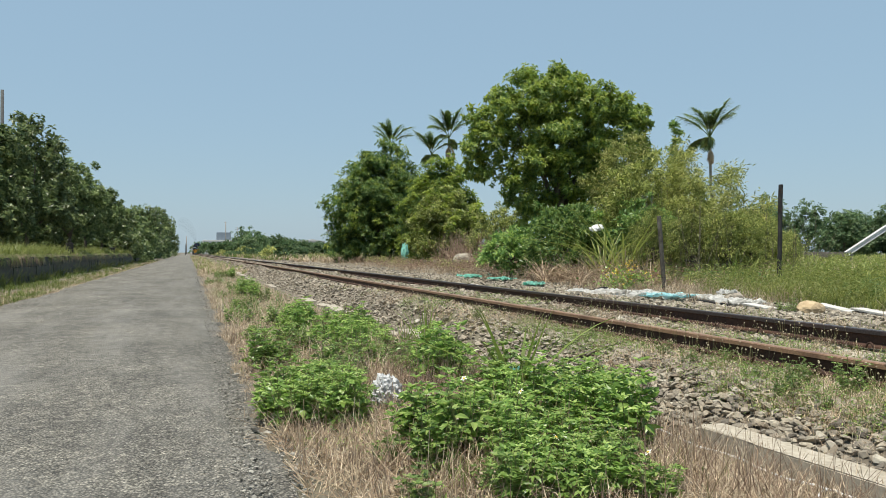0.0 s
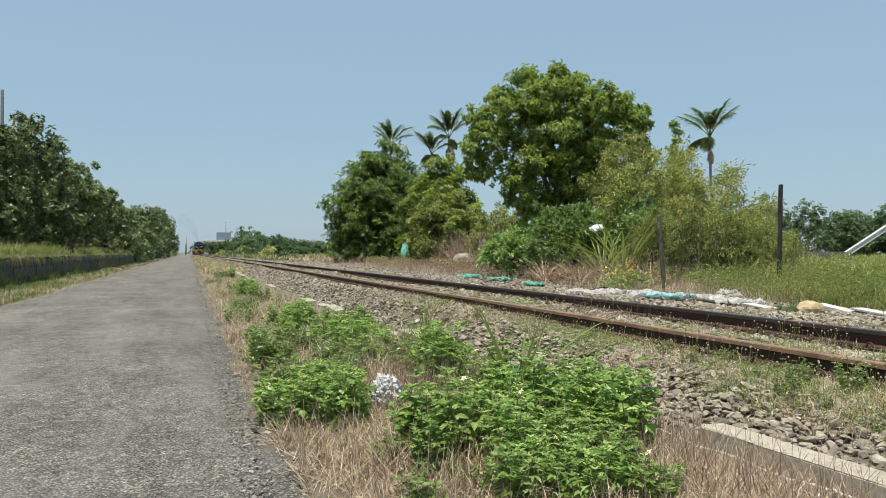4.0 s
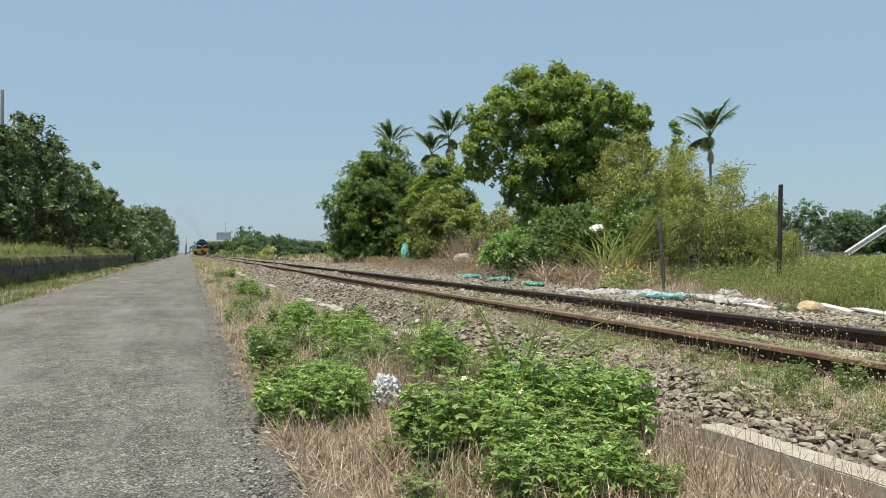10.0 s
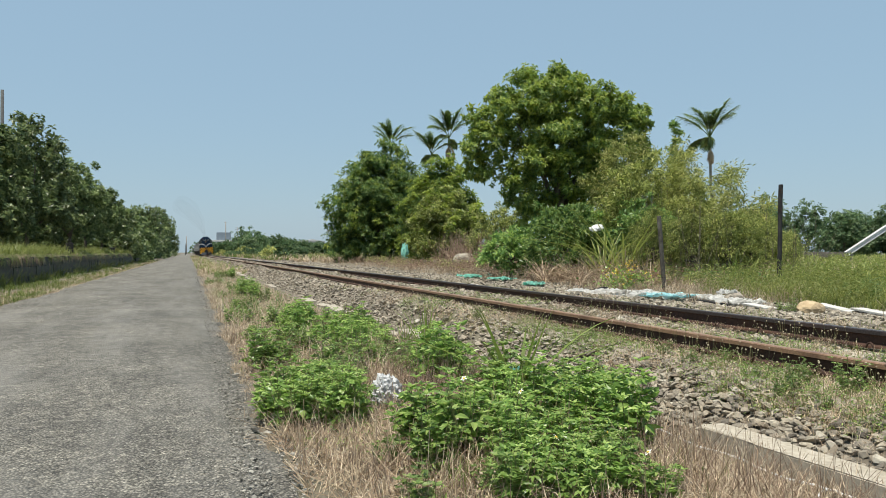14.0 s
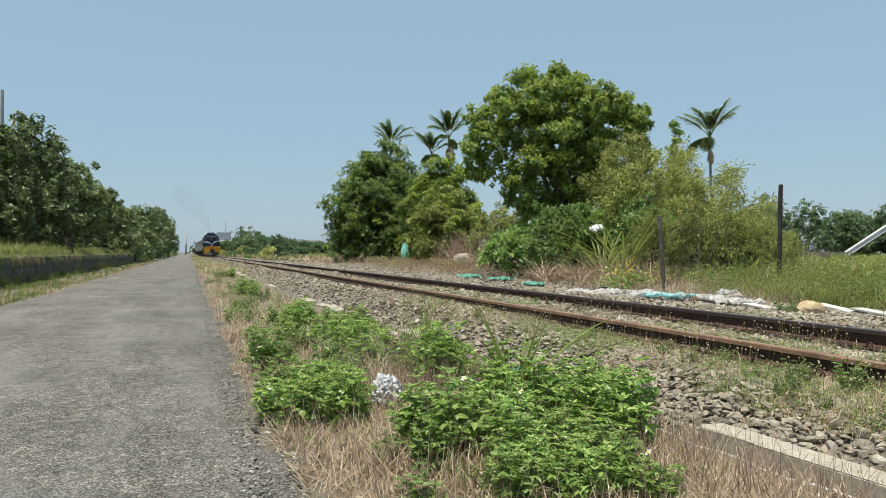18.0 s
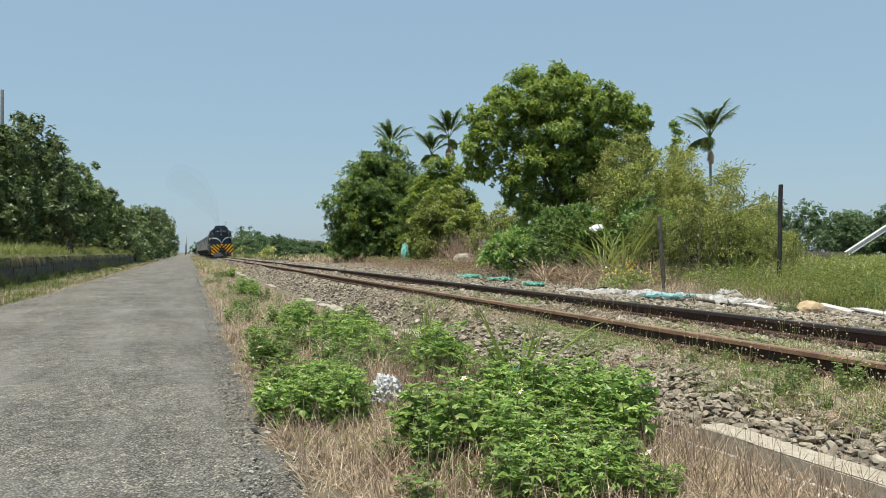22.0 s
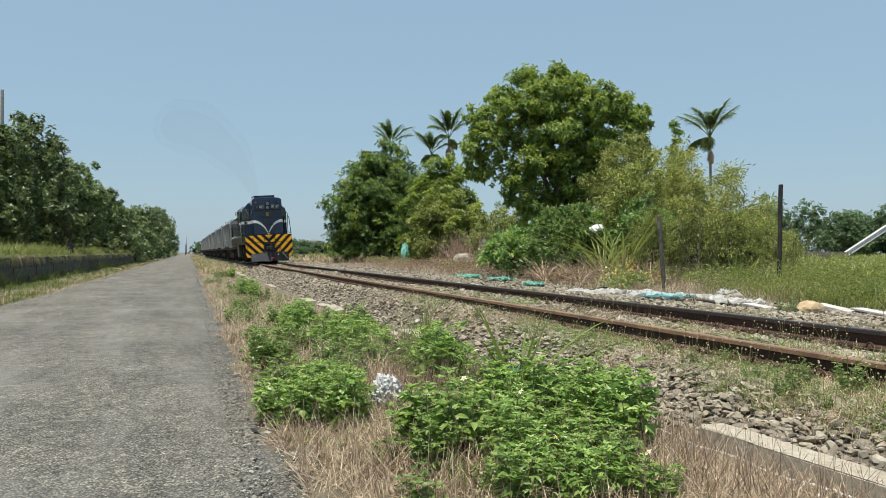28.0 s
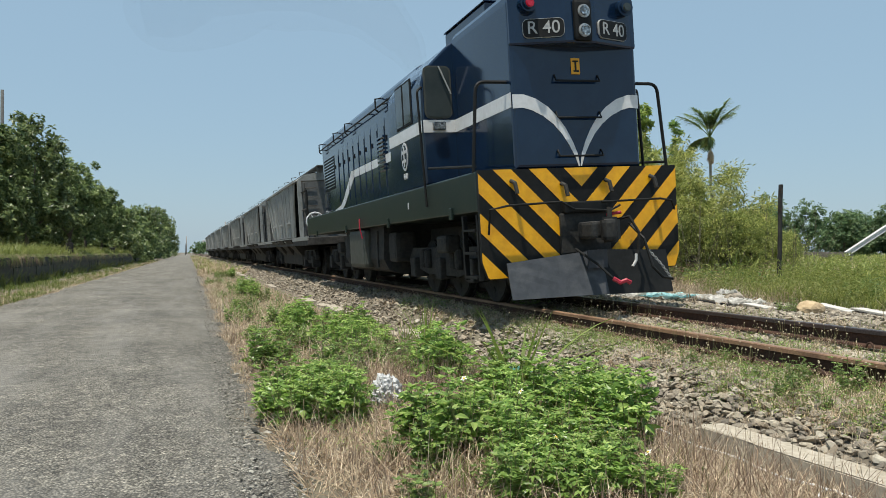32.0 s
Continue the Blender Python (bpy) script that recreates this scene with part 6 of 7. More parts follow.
# ---------------------------------------------------------------- the train
M["navy"] = surface("navy", (0.003, 0.0135, 0.038), (0.0042, 0.0175, 0.047), (0.010, 0.025, 0.053), 3, 1.5, 0.12, relief=0.05, dist=0.02)
M["navy"].node_tree.nodes["Principled BSDF"].inputs["Coat Weight"].default_value = 0.15
M["navy"].node_tree.nodes["Principled BSDF"].inputs["Coat Roughness"].default_value = 0.05
M["dark_green"] = surface("dark_green", (0.011, 0.021, 0.017), (0.015, 0.027, 0.022), (0.03, 0.034, 0.028), 8, 1.5, 0.32, relief=0.05)
M["white_paint"] = surface("white_paint", (0.66, 0.67, 0.68), (0.74, 0.75, 0.76), (0.5, 0.49, 0.46), 12, 2, 0.4, relief=0.03)
M["yellow"] = surface("yellow", (0.80, 0.37, 0.006), (0.90, 0.46, 0.012), (0.55, 0.24, 0.012), 9, 3, 0.35, relief=0.12)
M["black_paint"] = surface("black_paint", (0.009, 0.010, 0.0105), (0.013, 0.014, 0.014), (0.024, 0.023, 0.022), 15, 3, 0.6, relief=0.1)
M["running_gear"] = surface("running_gear", (0.024, 0.025, 0.026), (0.042, 0.042, 0.04), (0.07, 0.062, 0.052), 18, 3, 0.75, relief=0.4)
for k in ("black_paint", "running_gear"):
    M[k].node_tree.nodes["Principled BSDF"].inputs["Specular IOR Level"].default_value = 0.2
M["plow_grey"] = surface("plow_grey", (0.030, 0.035, 0.043), (0.044, 0.050, 0.060), (0.10, 0.105, 0.11), 9, 5, 0.6, relief=0.2, amount=0.4)
M["hopper_grey"] = surface("hopper_grey", (0.205, 0.215, 0.208), (0.28, 0.29, 0.28), (0.37, 0.375, 0.36), 7, 1.0, 0.6, relief=0.15)
M["hopper_dark"] = surface("hopper_dark", (0.022, 0.022, 0.022), (0.05, 0.05, 0.048), (0.13, 0.12, 0.11), 9, 1.5, 0.8, relief=0.2)

M["hopper_mid"] = surface("hopper_mid", (0.075, 0.08, 0.08), (0.12, 0.125, 0.124), (0.17, 0.165, 0.155), 8, 1.4, 0.75, relief=0.15)
M["letter_grey"] = surface("letter_grey", (0.36, 0.37, 0.37), (0.44, 0.45, 0.45), (0.3, 0.3, 0.3), 20, 4, 0.5, relief=0.05)
M["glass_dark"] = surface("glass_dark", (0.035, 0.045, 0.045), (0.05, 0.06, 0.058), (0.07, 0.08, 0.074), 3, 1, 0.06, relief=0.0)
# bright and dark mottling stands for glints and reflections in the lamps
M["lens_glints"] = surface("lens_glints", (0.05, 0.055, 0.055), (0.85, 0.85, 0.83), (0.02, 0.02, 0.02), 34, 18, 0.06, 0.95, relief=0.9, amount=0.95)
M["lens_red"] = surface("lens_red", (0.45, 0.01, 0.03), (0.6, 0.02, 0.05), (0.3, 0.0, 0.02), 30, 6, 0.15, relief=0.1)
M["red_paint"] = surface("red_paint", (0.30, 0.012, 0.03), (0.42, 0.02, 0.05), (0.14, 0.012, 0.02), 20, 4, 0.5, relief=0.1)
M["tank_grey"] = surface("tank_grey", (0.04, 0.046, 0.038), (0.065, 0.07, 0.06), (0.04, 0.04, 0.035), 9, 2, 0.6, relief=0.15)
M["chain_steel"] = surface("chain_steel", (0.4, 0.4, 0.4), (0.6, 0.6, 0.58), (0.25, 0.22, 0.2), 40, 6, 0.4, 0.7, relief=0.1)


def clip_poly(poly, keep):
    """The part of a polygon where keep(point) >= 0."""
    out = []
    for i, p in enumerate(poly):
        q = poly[(i + 1) % len(poly)]
        a, b = keep(p), keep(q)
        if a >= 0:
            out.append(p)
        if a * b < 0:
            s = a / (a - b)
            out.append((p[0] + (q[0] - p[0]) * s, p[1] + (q[1] - p[1]) * s))
    return out


def plate(poly, y, thick=0.004, axis="y"):
    """A thin plate from an outline in x and z, proud of y towards the front; or, for axis x, an outline in y and z."""
    bm = bmesh.new()
    if axis == "y":
        a, b = [bm.verts.new((p, y, q)) for p, q in poly], [bm.verts.new((p, y + thick, q)) for p, q in poly]
    else:
        a, b = [bm.verts.new((y, p, q)) for p, q in poly], [bm.verts.new((y + thick, p, q)) for p, q in poly]
    n = len(a)
    bm.faces.new(a)
    bm.faces.new(b[::-1])
    for i in range(n):
        bm.faces.new((a[i], b[i], b[(i + 1) % n], a[(i + 1) % n]))
    bmesh.ops.recalc_face_normals(bm, faces=bm.faces)
    return bm


def rounded(x, z, a, b, r, n=5):
    """Outline of a rounded rectangle of half-sizes a, b."""
    return [(x + sx * (a - r) + r * math.cos(q), z + sz * (b - r) + r * math.sin(q)) for sx, sz, q0 in ((1, 1, 0), (-1, 1, 0.5), (-1, -1, 1), (1, -1, 1.5)) for q in [math.pi * (q0 + 0.5 * k / n) for k in range(n + 1)]]


def lettering(text, size, material, parent, m, label="", name="lettering"):
    """Raised letters from the built-in font."""
    cu = bpy.data.curves.new("letters", "FONT")
    cu.body, cu.size, cu.extrude, cu.align_x, cu.align_y = text, size, 0.002, "CENTER", "CENTER"
    cu.offset = 0.001 * size / 0.2
    tmp = new("letters", cu)
    me = bpy.data.meshes.new_from_object(tmp.evaluated_get(bpy.context.evaluated_depsgraph_get()))
    bpy.data.objects.remove(tmp)
    me.materials.append(material)
    ob = child(name, me, parent, label)
    ob.matrix_basis = m
    return ob


def wheelset(parent, y, radius=0.46):
    bm = bmesh.new()
    for s in (-1, 1):
        disc(bm, (s * 0.56, 0, 0), radius, 0.11, "X", 28, 0.015)
        disc(bm, (s * 0.50, 0, 0), radius + 0.03, 0.025, "X", 28)
        disc(bm, (s * 0.63, 0, 0), radius * 0.35, 0.06, "X", 16)
        for k in range(4):
            w = k * math.pi / 2 + 0.4
            disc(bm, (s * 0.617, math.cos(w) * radius * 0.62, math.sin(w) * radius * 0.62), 0.05, 0.012, "X", 8)
    disc(bm, (0, 0, 0), 0.08, 1.1, "X", 12)
    ob = part("wheelset", bm, M["running_gear"], parent, "dark steel wheels on an axle")
    ob.matrix_basis = pose(0, y, radius)
    ob["radius"] = radius
    return ob


def bogie_frame(parent, y, half, axles, radius):
    """Side frames, springs and axle boxes; y is the middle."""
    b = part("bogie", block(-0.75, 0.75, y - 0.2, y + 0.2, 0.5, 0.78, bevel=0.02), M["running_gear"], parent, "dark greasy bogie")
    for s in (-1, 1):
        bm = bmesh.new()
        extr = [(-half - 0.35, 0.62), (-half - 0.1, 0.80), (half + 0.1, 0.80), (half + 0.35, 0.62), (half + 0.35, 0.5), (half, 0.48), (half * 0.5, 0.36), (-half * 0.5, 0.36), (-half, 0.48), (-half - 0.35, 0.5)]
        va, vb = [bm.verts.new((s * 0.80, y + p, q)) for p, q in extr], [bm.verts.new((s * 0.90, y + p, q)) for p, q in extr]
        bm.faces.new(va)
        bm.faces.new(vb[::-1])
        for i in range(len(va)):
            bm.faces.new((va[i], vb[i], vb[(i + 1) % len(va)], va[(i + 1) % len(va)]))
        bmesh.ops.recalc_face_normals(bm, faces=bm.faces)
        part("side_frame", bm, M["running_gear"], b)
        for a in axles:
            part("axle_box", block(s * 0.86 - 0.13, s * 0.86 + 0.13, a - 0.14, a + 0.14, radius - 0.16, radius + 0.18, bevel=0.03), M["running_gear"], b)
        for k in (-1, 1):
            for q in (-0.12, 0.12):
                bm = bmesh.new()
                disc(bm, (s * 0.93, y + k * half * 0.5 + q, 0.62), 0.075, 0.3, "Z", 12, 0.02)
                part("spring", bm, M["running_gear"], b)
    return b


HOOD = [(-0.87, 1.72), (0.87, 1.72), (0.87, 3.72), (0.855, 3.81), (0.81, 3.88), (0.73, 3.925), (0.5, 3.955), (0.2, 3.965), (-0.2, 3.965), (-0.5, 3.955), (-0.73, 3.925), (-0.81, 3.88), (-0.855, 3.81), (-0.87, 3.72)]
CAB = [(-1.37, 1.722), (1.37, 1.722), (1.37, 3.18), (1.33, 3.32), (1.22, 3.46), (0.95, 3.72), (0.70, 3.90), (0.45, 3.98), (0, 4.005), (-0.45, 3.98), (-0.70, 3.90), (-0.95, 3.72), (-1.22, 3.46), (-1.33, 3.32), (-1.37, 3.18)]


def hooded(outline, y0, y1, bevel):
    bm = extrude_y(bmesh.new(), outline, y0, y1)
    bmesh.ops.recalc_face_normals(bm, faces=bm.faces)
    if bevel:
        es = [e for e in bm.edges if len(e.link_faces) == 2 and any(len(f.verts) > 4 for f in e.link_faces)]
        bmesh.ops.bevel(bm, geom=es, offset=bevel, segments=3, profile=0.5, affect="EDGES")
    return bm


def handrail(parent, pts, radius=0.02, name="handrail", mat=None):
    return part(name, rod(pts, radius), mat or M["black_paint"], parent)


def arc_corner(a, corner, b, n=5, r=0.12):
    """Points from a to b round a rounded corner."""
    a, c, b = Vector(a), Vector(corner), Vector(b)
    p, q = c + (a - c).normalized() * r, c + (b - c).normalized() * r
    mid = [tuple((1 - s) ** 2 * p + 2 * s * (1 - s) * c + s * s * q) for s in [k / n for k in range(n + 1)]]
    return [tuple(a)] + mid + [tuple(b)]


def build_loco():
    L = tagged(new("locomotive"), "navy diesel locomotive with white stripe and yellow-black hazard front", "locomotive")
    # frame and walkway
    bm = block(-1.37, 1.37, 0.06, 13.6, 1.23, 1.715, bevel=0.02)
    frame_ob = part("underframe", bm, M["dark_green"], L, "dark green side sill")
    for y in (1.0, 4.3, 8.0, 11.9):
        part("jacking_pad", block(-1.40, -1.365, y - 0.05, y + 0.05, 1.17, 1.33, bevel=0.01), M["dark_green"], frame_ob)
    part("lifting_mark", block(-1.377, -1.368, 3.0, 3.04, 1.42, 1.52), M["white_paint"], frame_ob, "small white mark")
    # hoods and cab
    nose = part("short_hood", hooded(HOOD, 0.0, 2.10, 0.05), M["navy"], L)
    # lamp housing, swept back to both sides of the headlight
    bm = bmesh.new()
    plan = [(-0.865, 0.04), (-0.865, -0.005), (-0.80, -0.02), (-0.20, -0.215), (-0.13, -0.23), (0.13, -0.23), (0.20, -0.215), (0.80, -0.02), (0.865, -0.005), (0.865, 0.04)]
    lo, hi = [bm.verts.new((x, y, 3.20)) for x, y in plan], [bm.verts.new((x, y * 0.92 + 0.01, 3.84)) for x, y in plan]
    bm.faces.new(lo)
    bm.faces.new(hi[::-1])
    for i in range(len(plan)):
        j = (i + 1) % len(plan)
        bm.faces.new((lo[j], lo[i], hi[i], hi[j]))
    bmesh.ops.recalc_face_normals(bm, faces=bm.faces)
    bmesh.ops.bevel(bm, geom=[e for e in bm.edges if abs(e.verts[0].co.z - e.verts[1].co.z) < 0.1], offset=0.03, segments=2, profile=0.6, affect="EDGES")
    part("lamp_panel", bm, M["navy"], nose, "navy lamp housing swept back to both sides")
    cab = part("cab", hooded(CAB, 2.05, 3.95, 0.03), M["navy"], L)
    rear = part("long_hood", hooded([(x * 0.995, z - 0.02 * (z > 3)) for x, z in HOOD], 3.94, 13.40, 0.05), M["navy"], L)
    for s in (-1, 1):
        # cab windows
        for y0, y1 in ((2.55, 2.97), (2.99, 3.42)):
            w = part("side_window", block(s * 1.372 - 0.012, s * 1.372 + 0.012, y0, y1, 2.68, 3.36, bevel=0.01), M["black_paint"], cab, "dark window with black rubber frame")
            part("pane", block(s * 1.372 - 0.016, s * 1.372 + 0.016, y0 + 0.035, y1 - 0.035, 2.715, 3.325), M["glass_dark"], w)
        w = part("front_window", plate(rounded(s * 1.12, 3.05, 0.21, 0.38, 0.09), 2.035, 0.02), M["tank_grey"], cab, "rounded front window")
        part("pane", plate(rounded(s * 1.12, 3.05, 0.185, 0.355, 0.075), 2.030, 0.006), M["glass_dark"], w)
        part("wiper", rod([(s * 1.1, 2.01, 3.42), (s * 0.93, 2.005, 3.02)], 0.012), M["letter_grey"], w, "pale wiper arm")
        # doors along the long hood
        y = 4.9
        k = 0
        while y < 11.0:
            d = part("hood_door", block(s * 0.868 - 0.014, s * 0.868 + 0.014, y, y + 0.57, 1.80, 3.36, bevel=0.006), M["navy"], rear)
            part("latch", block(s * 0.89 - 0.012, s * 0.89 + 0.012, y + 0.48, y + 0.51, 2.9, 3.0), M["black_paint"], d)
            part("hinge", rod([(s * 0.886, y + 0.03, 2.0), (s * 0.886, y + 0.03, 3.2)], 0.012, 5), M["navy"], d)
            y += 0.6
            k += 1
        for z in range(9):
            part("louvre", block(s * 0.905 - 0.025, s * 0.905 + 0.025, 6.12, 6.62, 2.35 + z * 0.08, 2.39 + z * 0.08), M["navy"], rear)
        gr = part("radiator_grille", block(s * 0.87 - 0.012, s * 0.87 + 0.012, 11.5, 13.1, 2.42, 3.28, bevel=0.01), M["black_paint"], rear, "dark radiator grille")
        for z in range(10):
            part("slat", block(s * 0.885 - 0.01, s * 0.885 + 0.01, 11.55, 13.05, 2.47 + z * 0.08, 2.50 + z * 0.08), M["navy"], gr)
        handrail(L, [(s * 0.95, 4.7, 3.60), (s * 0.95, 8.0, 3.60), (s * 0.95, 13.2, 3.60)], 0.016, "top_rail")
        for y in (4.8, 6.0, 7.2, 8.4, 9.6, 10.8, 12.0, 13.1):
            handrail(L, [(s * 0.86, y, 3.62), (s * 0.95, y, 3.60)], 0.014, "bracket")
        for y in (6.3, 9.4, 10.9, 13.1):
            handrail(L, [(s * 0.86, y, 3.78), (s * 0.99, y, 3.76), (s * 0.99, y, 3.55), (s * 0.93, y, 3.5)], 0.018, "lifting_hook")
        # stripe along the side
        part("side_stripe", plate([(0.03, 2.47), (2.04, 2.47), (2.04, 2.65), (0.03, 2.65)], s * 0.874 - 0.002, 0.004, "x"), M["white_paint"], nose, "white stripe")
        xs = sorted((s * 0.875, s * 1.36))
        part("front_stripe", plate([(xs[0], 2.47), (xs[1], 2.47), (xs[1], 2.65), (xs[0], 2.65)], 2.044, 0.004), M["white_paint"], cab, "white stripe")
        part("side_stripe", plate([(2.07, 2.47), (3.93, 2.47), (3.93, 2.65), (2.07, 2.65)], s * 1.375 - 0.002, 0.004, "x"), M["white_paint"], cab, "white stripe")
        part("side_stripe", plate([(3.97, 2.47), (9.15, 2.47), (10.35, 1.92), (10.75, 1.80), (11.7, 1.78), (11.7, 1.84), (10.9, 1.92), (10.6, 2.02), (9.4, 2.64), (3.97, 2.64)], s * 0.888 - 0.002, 0.004, "x"), M["white_paint"], rear, "white stripe that drops to the walkway")
        # rails beside the nose
        handrail(L, arc_corner((s * 0.86, 0.16, 2.80), (s * 1.27, 0.16, 2.80), (s * 1.36, 0.16, 1.70)), 0.022)
        if s > 0:
            handrail(L, arc_corner((0.86, 0.30, 2.70), (1.06, 0.30, 2.76), (1.10, 0.30, 1.70), 5, 0.06), 0.02)
            handrail(L, [(0.98, 0.42, 2.72), (1.0, 0.42, 1.70)], 0.04, "rail_post")
        handrail(L, [(s * 1.32, 0.16, 1.78), (s * 1.32, 2.03, 1.95)], 0.018)
        handrail(L, arc_corner((s * 1.39, 2.00, 1.4), (s * 1.45, 1.98, 3.05), (s * 1.36, 2.06, 3.12), 4, 0.04), 0.018, "grab_rail")
        # steps
        lad = part("step_ladder", block(s * 1.33 - 0.03, s * 1.33 + 0.03, 0.12, 0.17, 0.40, 1.2), M["black_paint"], L, "black entry steps")
        part("stringer", block(s * 1.33 - 0.03, s * 1.33 + 0.03, 0.62, 0.67, 0.40, 1.2), M["black_paint"], lad)
        for z in (0.42, 0.72, 1.0):
            part("tread", block(s * 1.28 - 0.10, s * 1.28 + 0.10, 0.17, 0.62, z, z + 0.03), M["black_paint"], lad)
        # white pole light on the cab corner
        part("marker_lamp", block(s * 1.13 - 0.10, s * 1.13 + 0.10, 1.98, 2.04, 2.5, 2.62, bevel=0.02), M["lens_glints"], cab, "small clear corner lamp")
    # emblem and number on the cab side
    ring = [(3.06 + 0.17 * math.cos(k * math.pi / 12), 2.24 + 0.22 * math.sin(k * math.pi / 12)) for k in range(24)]
    em = part("emblem", plate(ring, -1.379, 0.004, "x"), M["white_paint"], cab, "round white emblem")
    inner = [(3.06 + 0.13 * math.cos(k * math.pi / 12), 2.24 + 0.18 * math.sin(k * math.pi / 12)) for k in range(24)]
    part("emblem_ground", plate(inner, -1.383, 0.004, "x"), M["navy"], em)
    for z, h in ((2.31, 0.045), (2.17, 0.045)):
        part("emblem_bar", block(-1.389, -1.382, 2.96, 3.16, z - h / 2, z + h / 2), M["white_paint"], em)
    part("emblem_bar", block(-1.389, -1.382, 3.04, 3.08, 2.08, 2.40), M["white_paint"], em)
    lettering("R40", 0.13, M["white_paint"], cab, pose(-1.377, 3.06, 1.93, 90, 0, -90), "small white number")
    # winged stripe on the nose
    top = [(-0.868, 2.62), (-0.72, 2.62), (-0.56, 2.57), (-0.40, 2.47), (-0.27, 2.34), (-0.17, 2.20), (-0.09, 2.05), (-0.03, 1.90), (-0.004, 1.74)]
    low = [(-0.868, 2.45), (-0.74, 2.46), (-0.62, 2.43), (-0.475, 2.36), (-0.345, 2.265), (-0.228, 2.14), (-0.138, 2.0), (-0.064, 1.86), (-0.022, 1.74)]
    for s in (-1, 1):
        bm = bmesh.new()
        a = [bm.verts.new((-s * x, -0.004, z)) for x, z in top]
        b = [bm.verts.new((-s * x, -0.004, z)) for x, z in low]
        for i in range(len(a) - 1):
            bm.faces.new((a[i], a[i + 1], b[i + 1], b[i]))
        bmesh.ops.recalc_face_normals(bm, faces=bm.faces)
        bmesh.ops.solidify(bm, geom=bm.faces[:], thickness=0.003)
        part("wing_stripe", bm, M["white_paint"], nose, "white winged stripe meeting in a point")
    # number boards, lamps, grab irons
    for s in (-1, 1):
        swept = pose(s * 0.47, -0.128, 3.39, 0, 0, s * 18)
        nb = part("number_board", plate(rounded(0, 0, 0.252, 0.115, 0.068), -0.018, 0.03), M["letter_grey"], nose, "dark number board with a pale rim")
        nb.matrix_basis = swept
        part("board_face", plate(rounded(0, 0, 0.246, 0.109, 0.062), -0.022, 0.03), M["black_paint"], nb)
        lettering("R 40", 0.215, M["letter_grey"], nb, pose(0, -0.024, 0, 90, 0, 0), "white number letters")
        bm = bmesh.new()
        disc(bm, (s * 0.66, -0.11, 3.68), 0.105, 0.16, "Y", 20, 0.03)
        ml = part("marker_light", bm, M["navy"], nose, "round marker light")
        bm = bmesh.new()
        disc(bm, (s * 0.66, -0.195, 3.67), 0.055, 0.03, "Y", 16, 0.01)
        part("lens", bm, M["lens_red"] if s < 0 else M["glass_dark"], ml, "red lens" if s < 0 else "dark purple lens")
    hl = part("headlight", block(-0.12, 0.12, -0.275, -0.20, 3.22, 3.72, bevel=0.045), M["black_paint"], nose, "twin headlight in a dark housing")
    for z in (3.34, 3.57):
        bm = bmesh.new()
        disc(bm, (0, -0.287, z), 0.08, 0.04, "Y", 24, 0.012)
        part("lamp_rim", bm, M["chain_steel"], hl)
        bm = bmesh.new()
        disc(bm, (0, -0.307, z), 0.062, 0.02, "Y", 24, 0.006)
        part("lamp_lens", bm, M["lens_glints"], hl, "clear lamp lens with glints in its colour")
    tag = part("yellow_plate", block(-0.06, 0.06, -0.012, -0.002, 2.87, 3.07, bevel=0.004), M["yellow"], nose, "small orange plate with a dark mark")
    part("mark", block(-0.04, 0.04, -0.016, -0.010, 3.02, 3.04), M["black_paint"], tag)
    part("mark", block(-0.012, 0.012, -0.016, -0.010, 2.92, 3.03), M["black_paint"], tag)
    part("mark", block(-0.03, 0.045, -0.016, -0.010, 2.90, 2.92), M["black_paint"], tag)
    for z, w in ((2.78, 0.30), (2.33, 0.30), (1.86, 0.30)):
        handrail(nose, [(-w, -0.005, z + 0.08), (-w, -0.06, z), (w, -0.06, z), (w, -0.005, z + 0.08)], 0.013, "grab_iron")
    # roof box
    rb = part("roof_box", block(-0.62, 0.62, 1.3, 3.0, 3.9, 4.15, bevel=0.03), M["navy"], L, "low box on the roof")
    part("roof_box_lid", block(-0.635, 0.635, 1.285, 3.015, 4.15, 4.17, bevel=0.008), M["navy"], rb)
    for y in (6.2, 8.6):
        bm = bmesh.new()
        disc(bm, (0, y, 4.03), 0.14, 0.26, "Z", 16, 0.02)
        part("exhaust_stack", bm, M["black_paint"], rear, "sooty exhaust stack")
    bm = bmesh.new()
    disc(bm, (0, 12.2, 4.0), 0.55, 0.12, "Z", 24, 0.02)
    part("radiator_fan", bm, M["navy"], rear)
    # hazard-striped end panel
    zt, zb = 1.72, 0.42
    outline = [(-1.37, zt), (1.37, zt), (1.37, 0.62), (1.30, zb), (-1.30, zb), (-1.37, 0.62)]
    panel = part("end_panel", plate(outline[::-1], -0.005, 0.06), M["black_paint"], L, "hazard-striped steel end panel")
    half = 0.235
    for s in (-1, 1):
        k = 0
        while k * half < 2.7:
            lo, hi = k * half, (k + 1) * half
            poly = [(p, q) for p, q in outline]
            poly = clip_poly(poly, lambda p: s * p[0] - 0.0)
            if poly:
                poly = clip_poly(poly, lambda p: abs(p[0]) + (zt - p[1]) - lo)
            if poly:
                poly = clip_poly(poly, lambda p: hi - abs(p[0]) - (zt - p[1]))
            if len(poly) > 2:
                part("stripe", plate(poly, -0.009, 0.003), M["yellow"], panel, "yellow paint stripe")
            k += 2
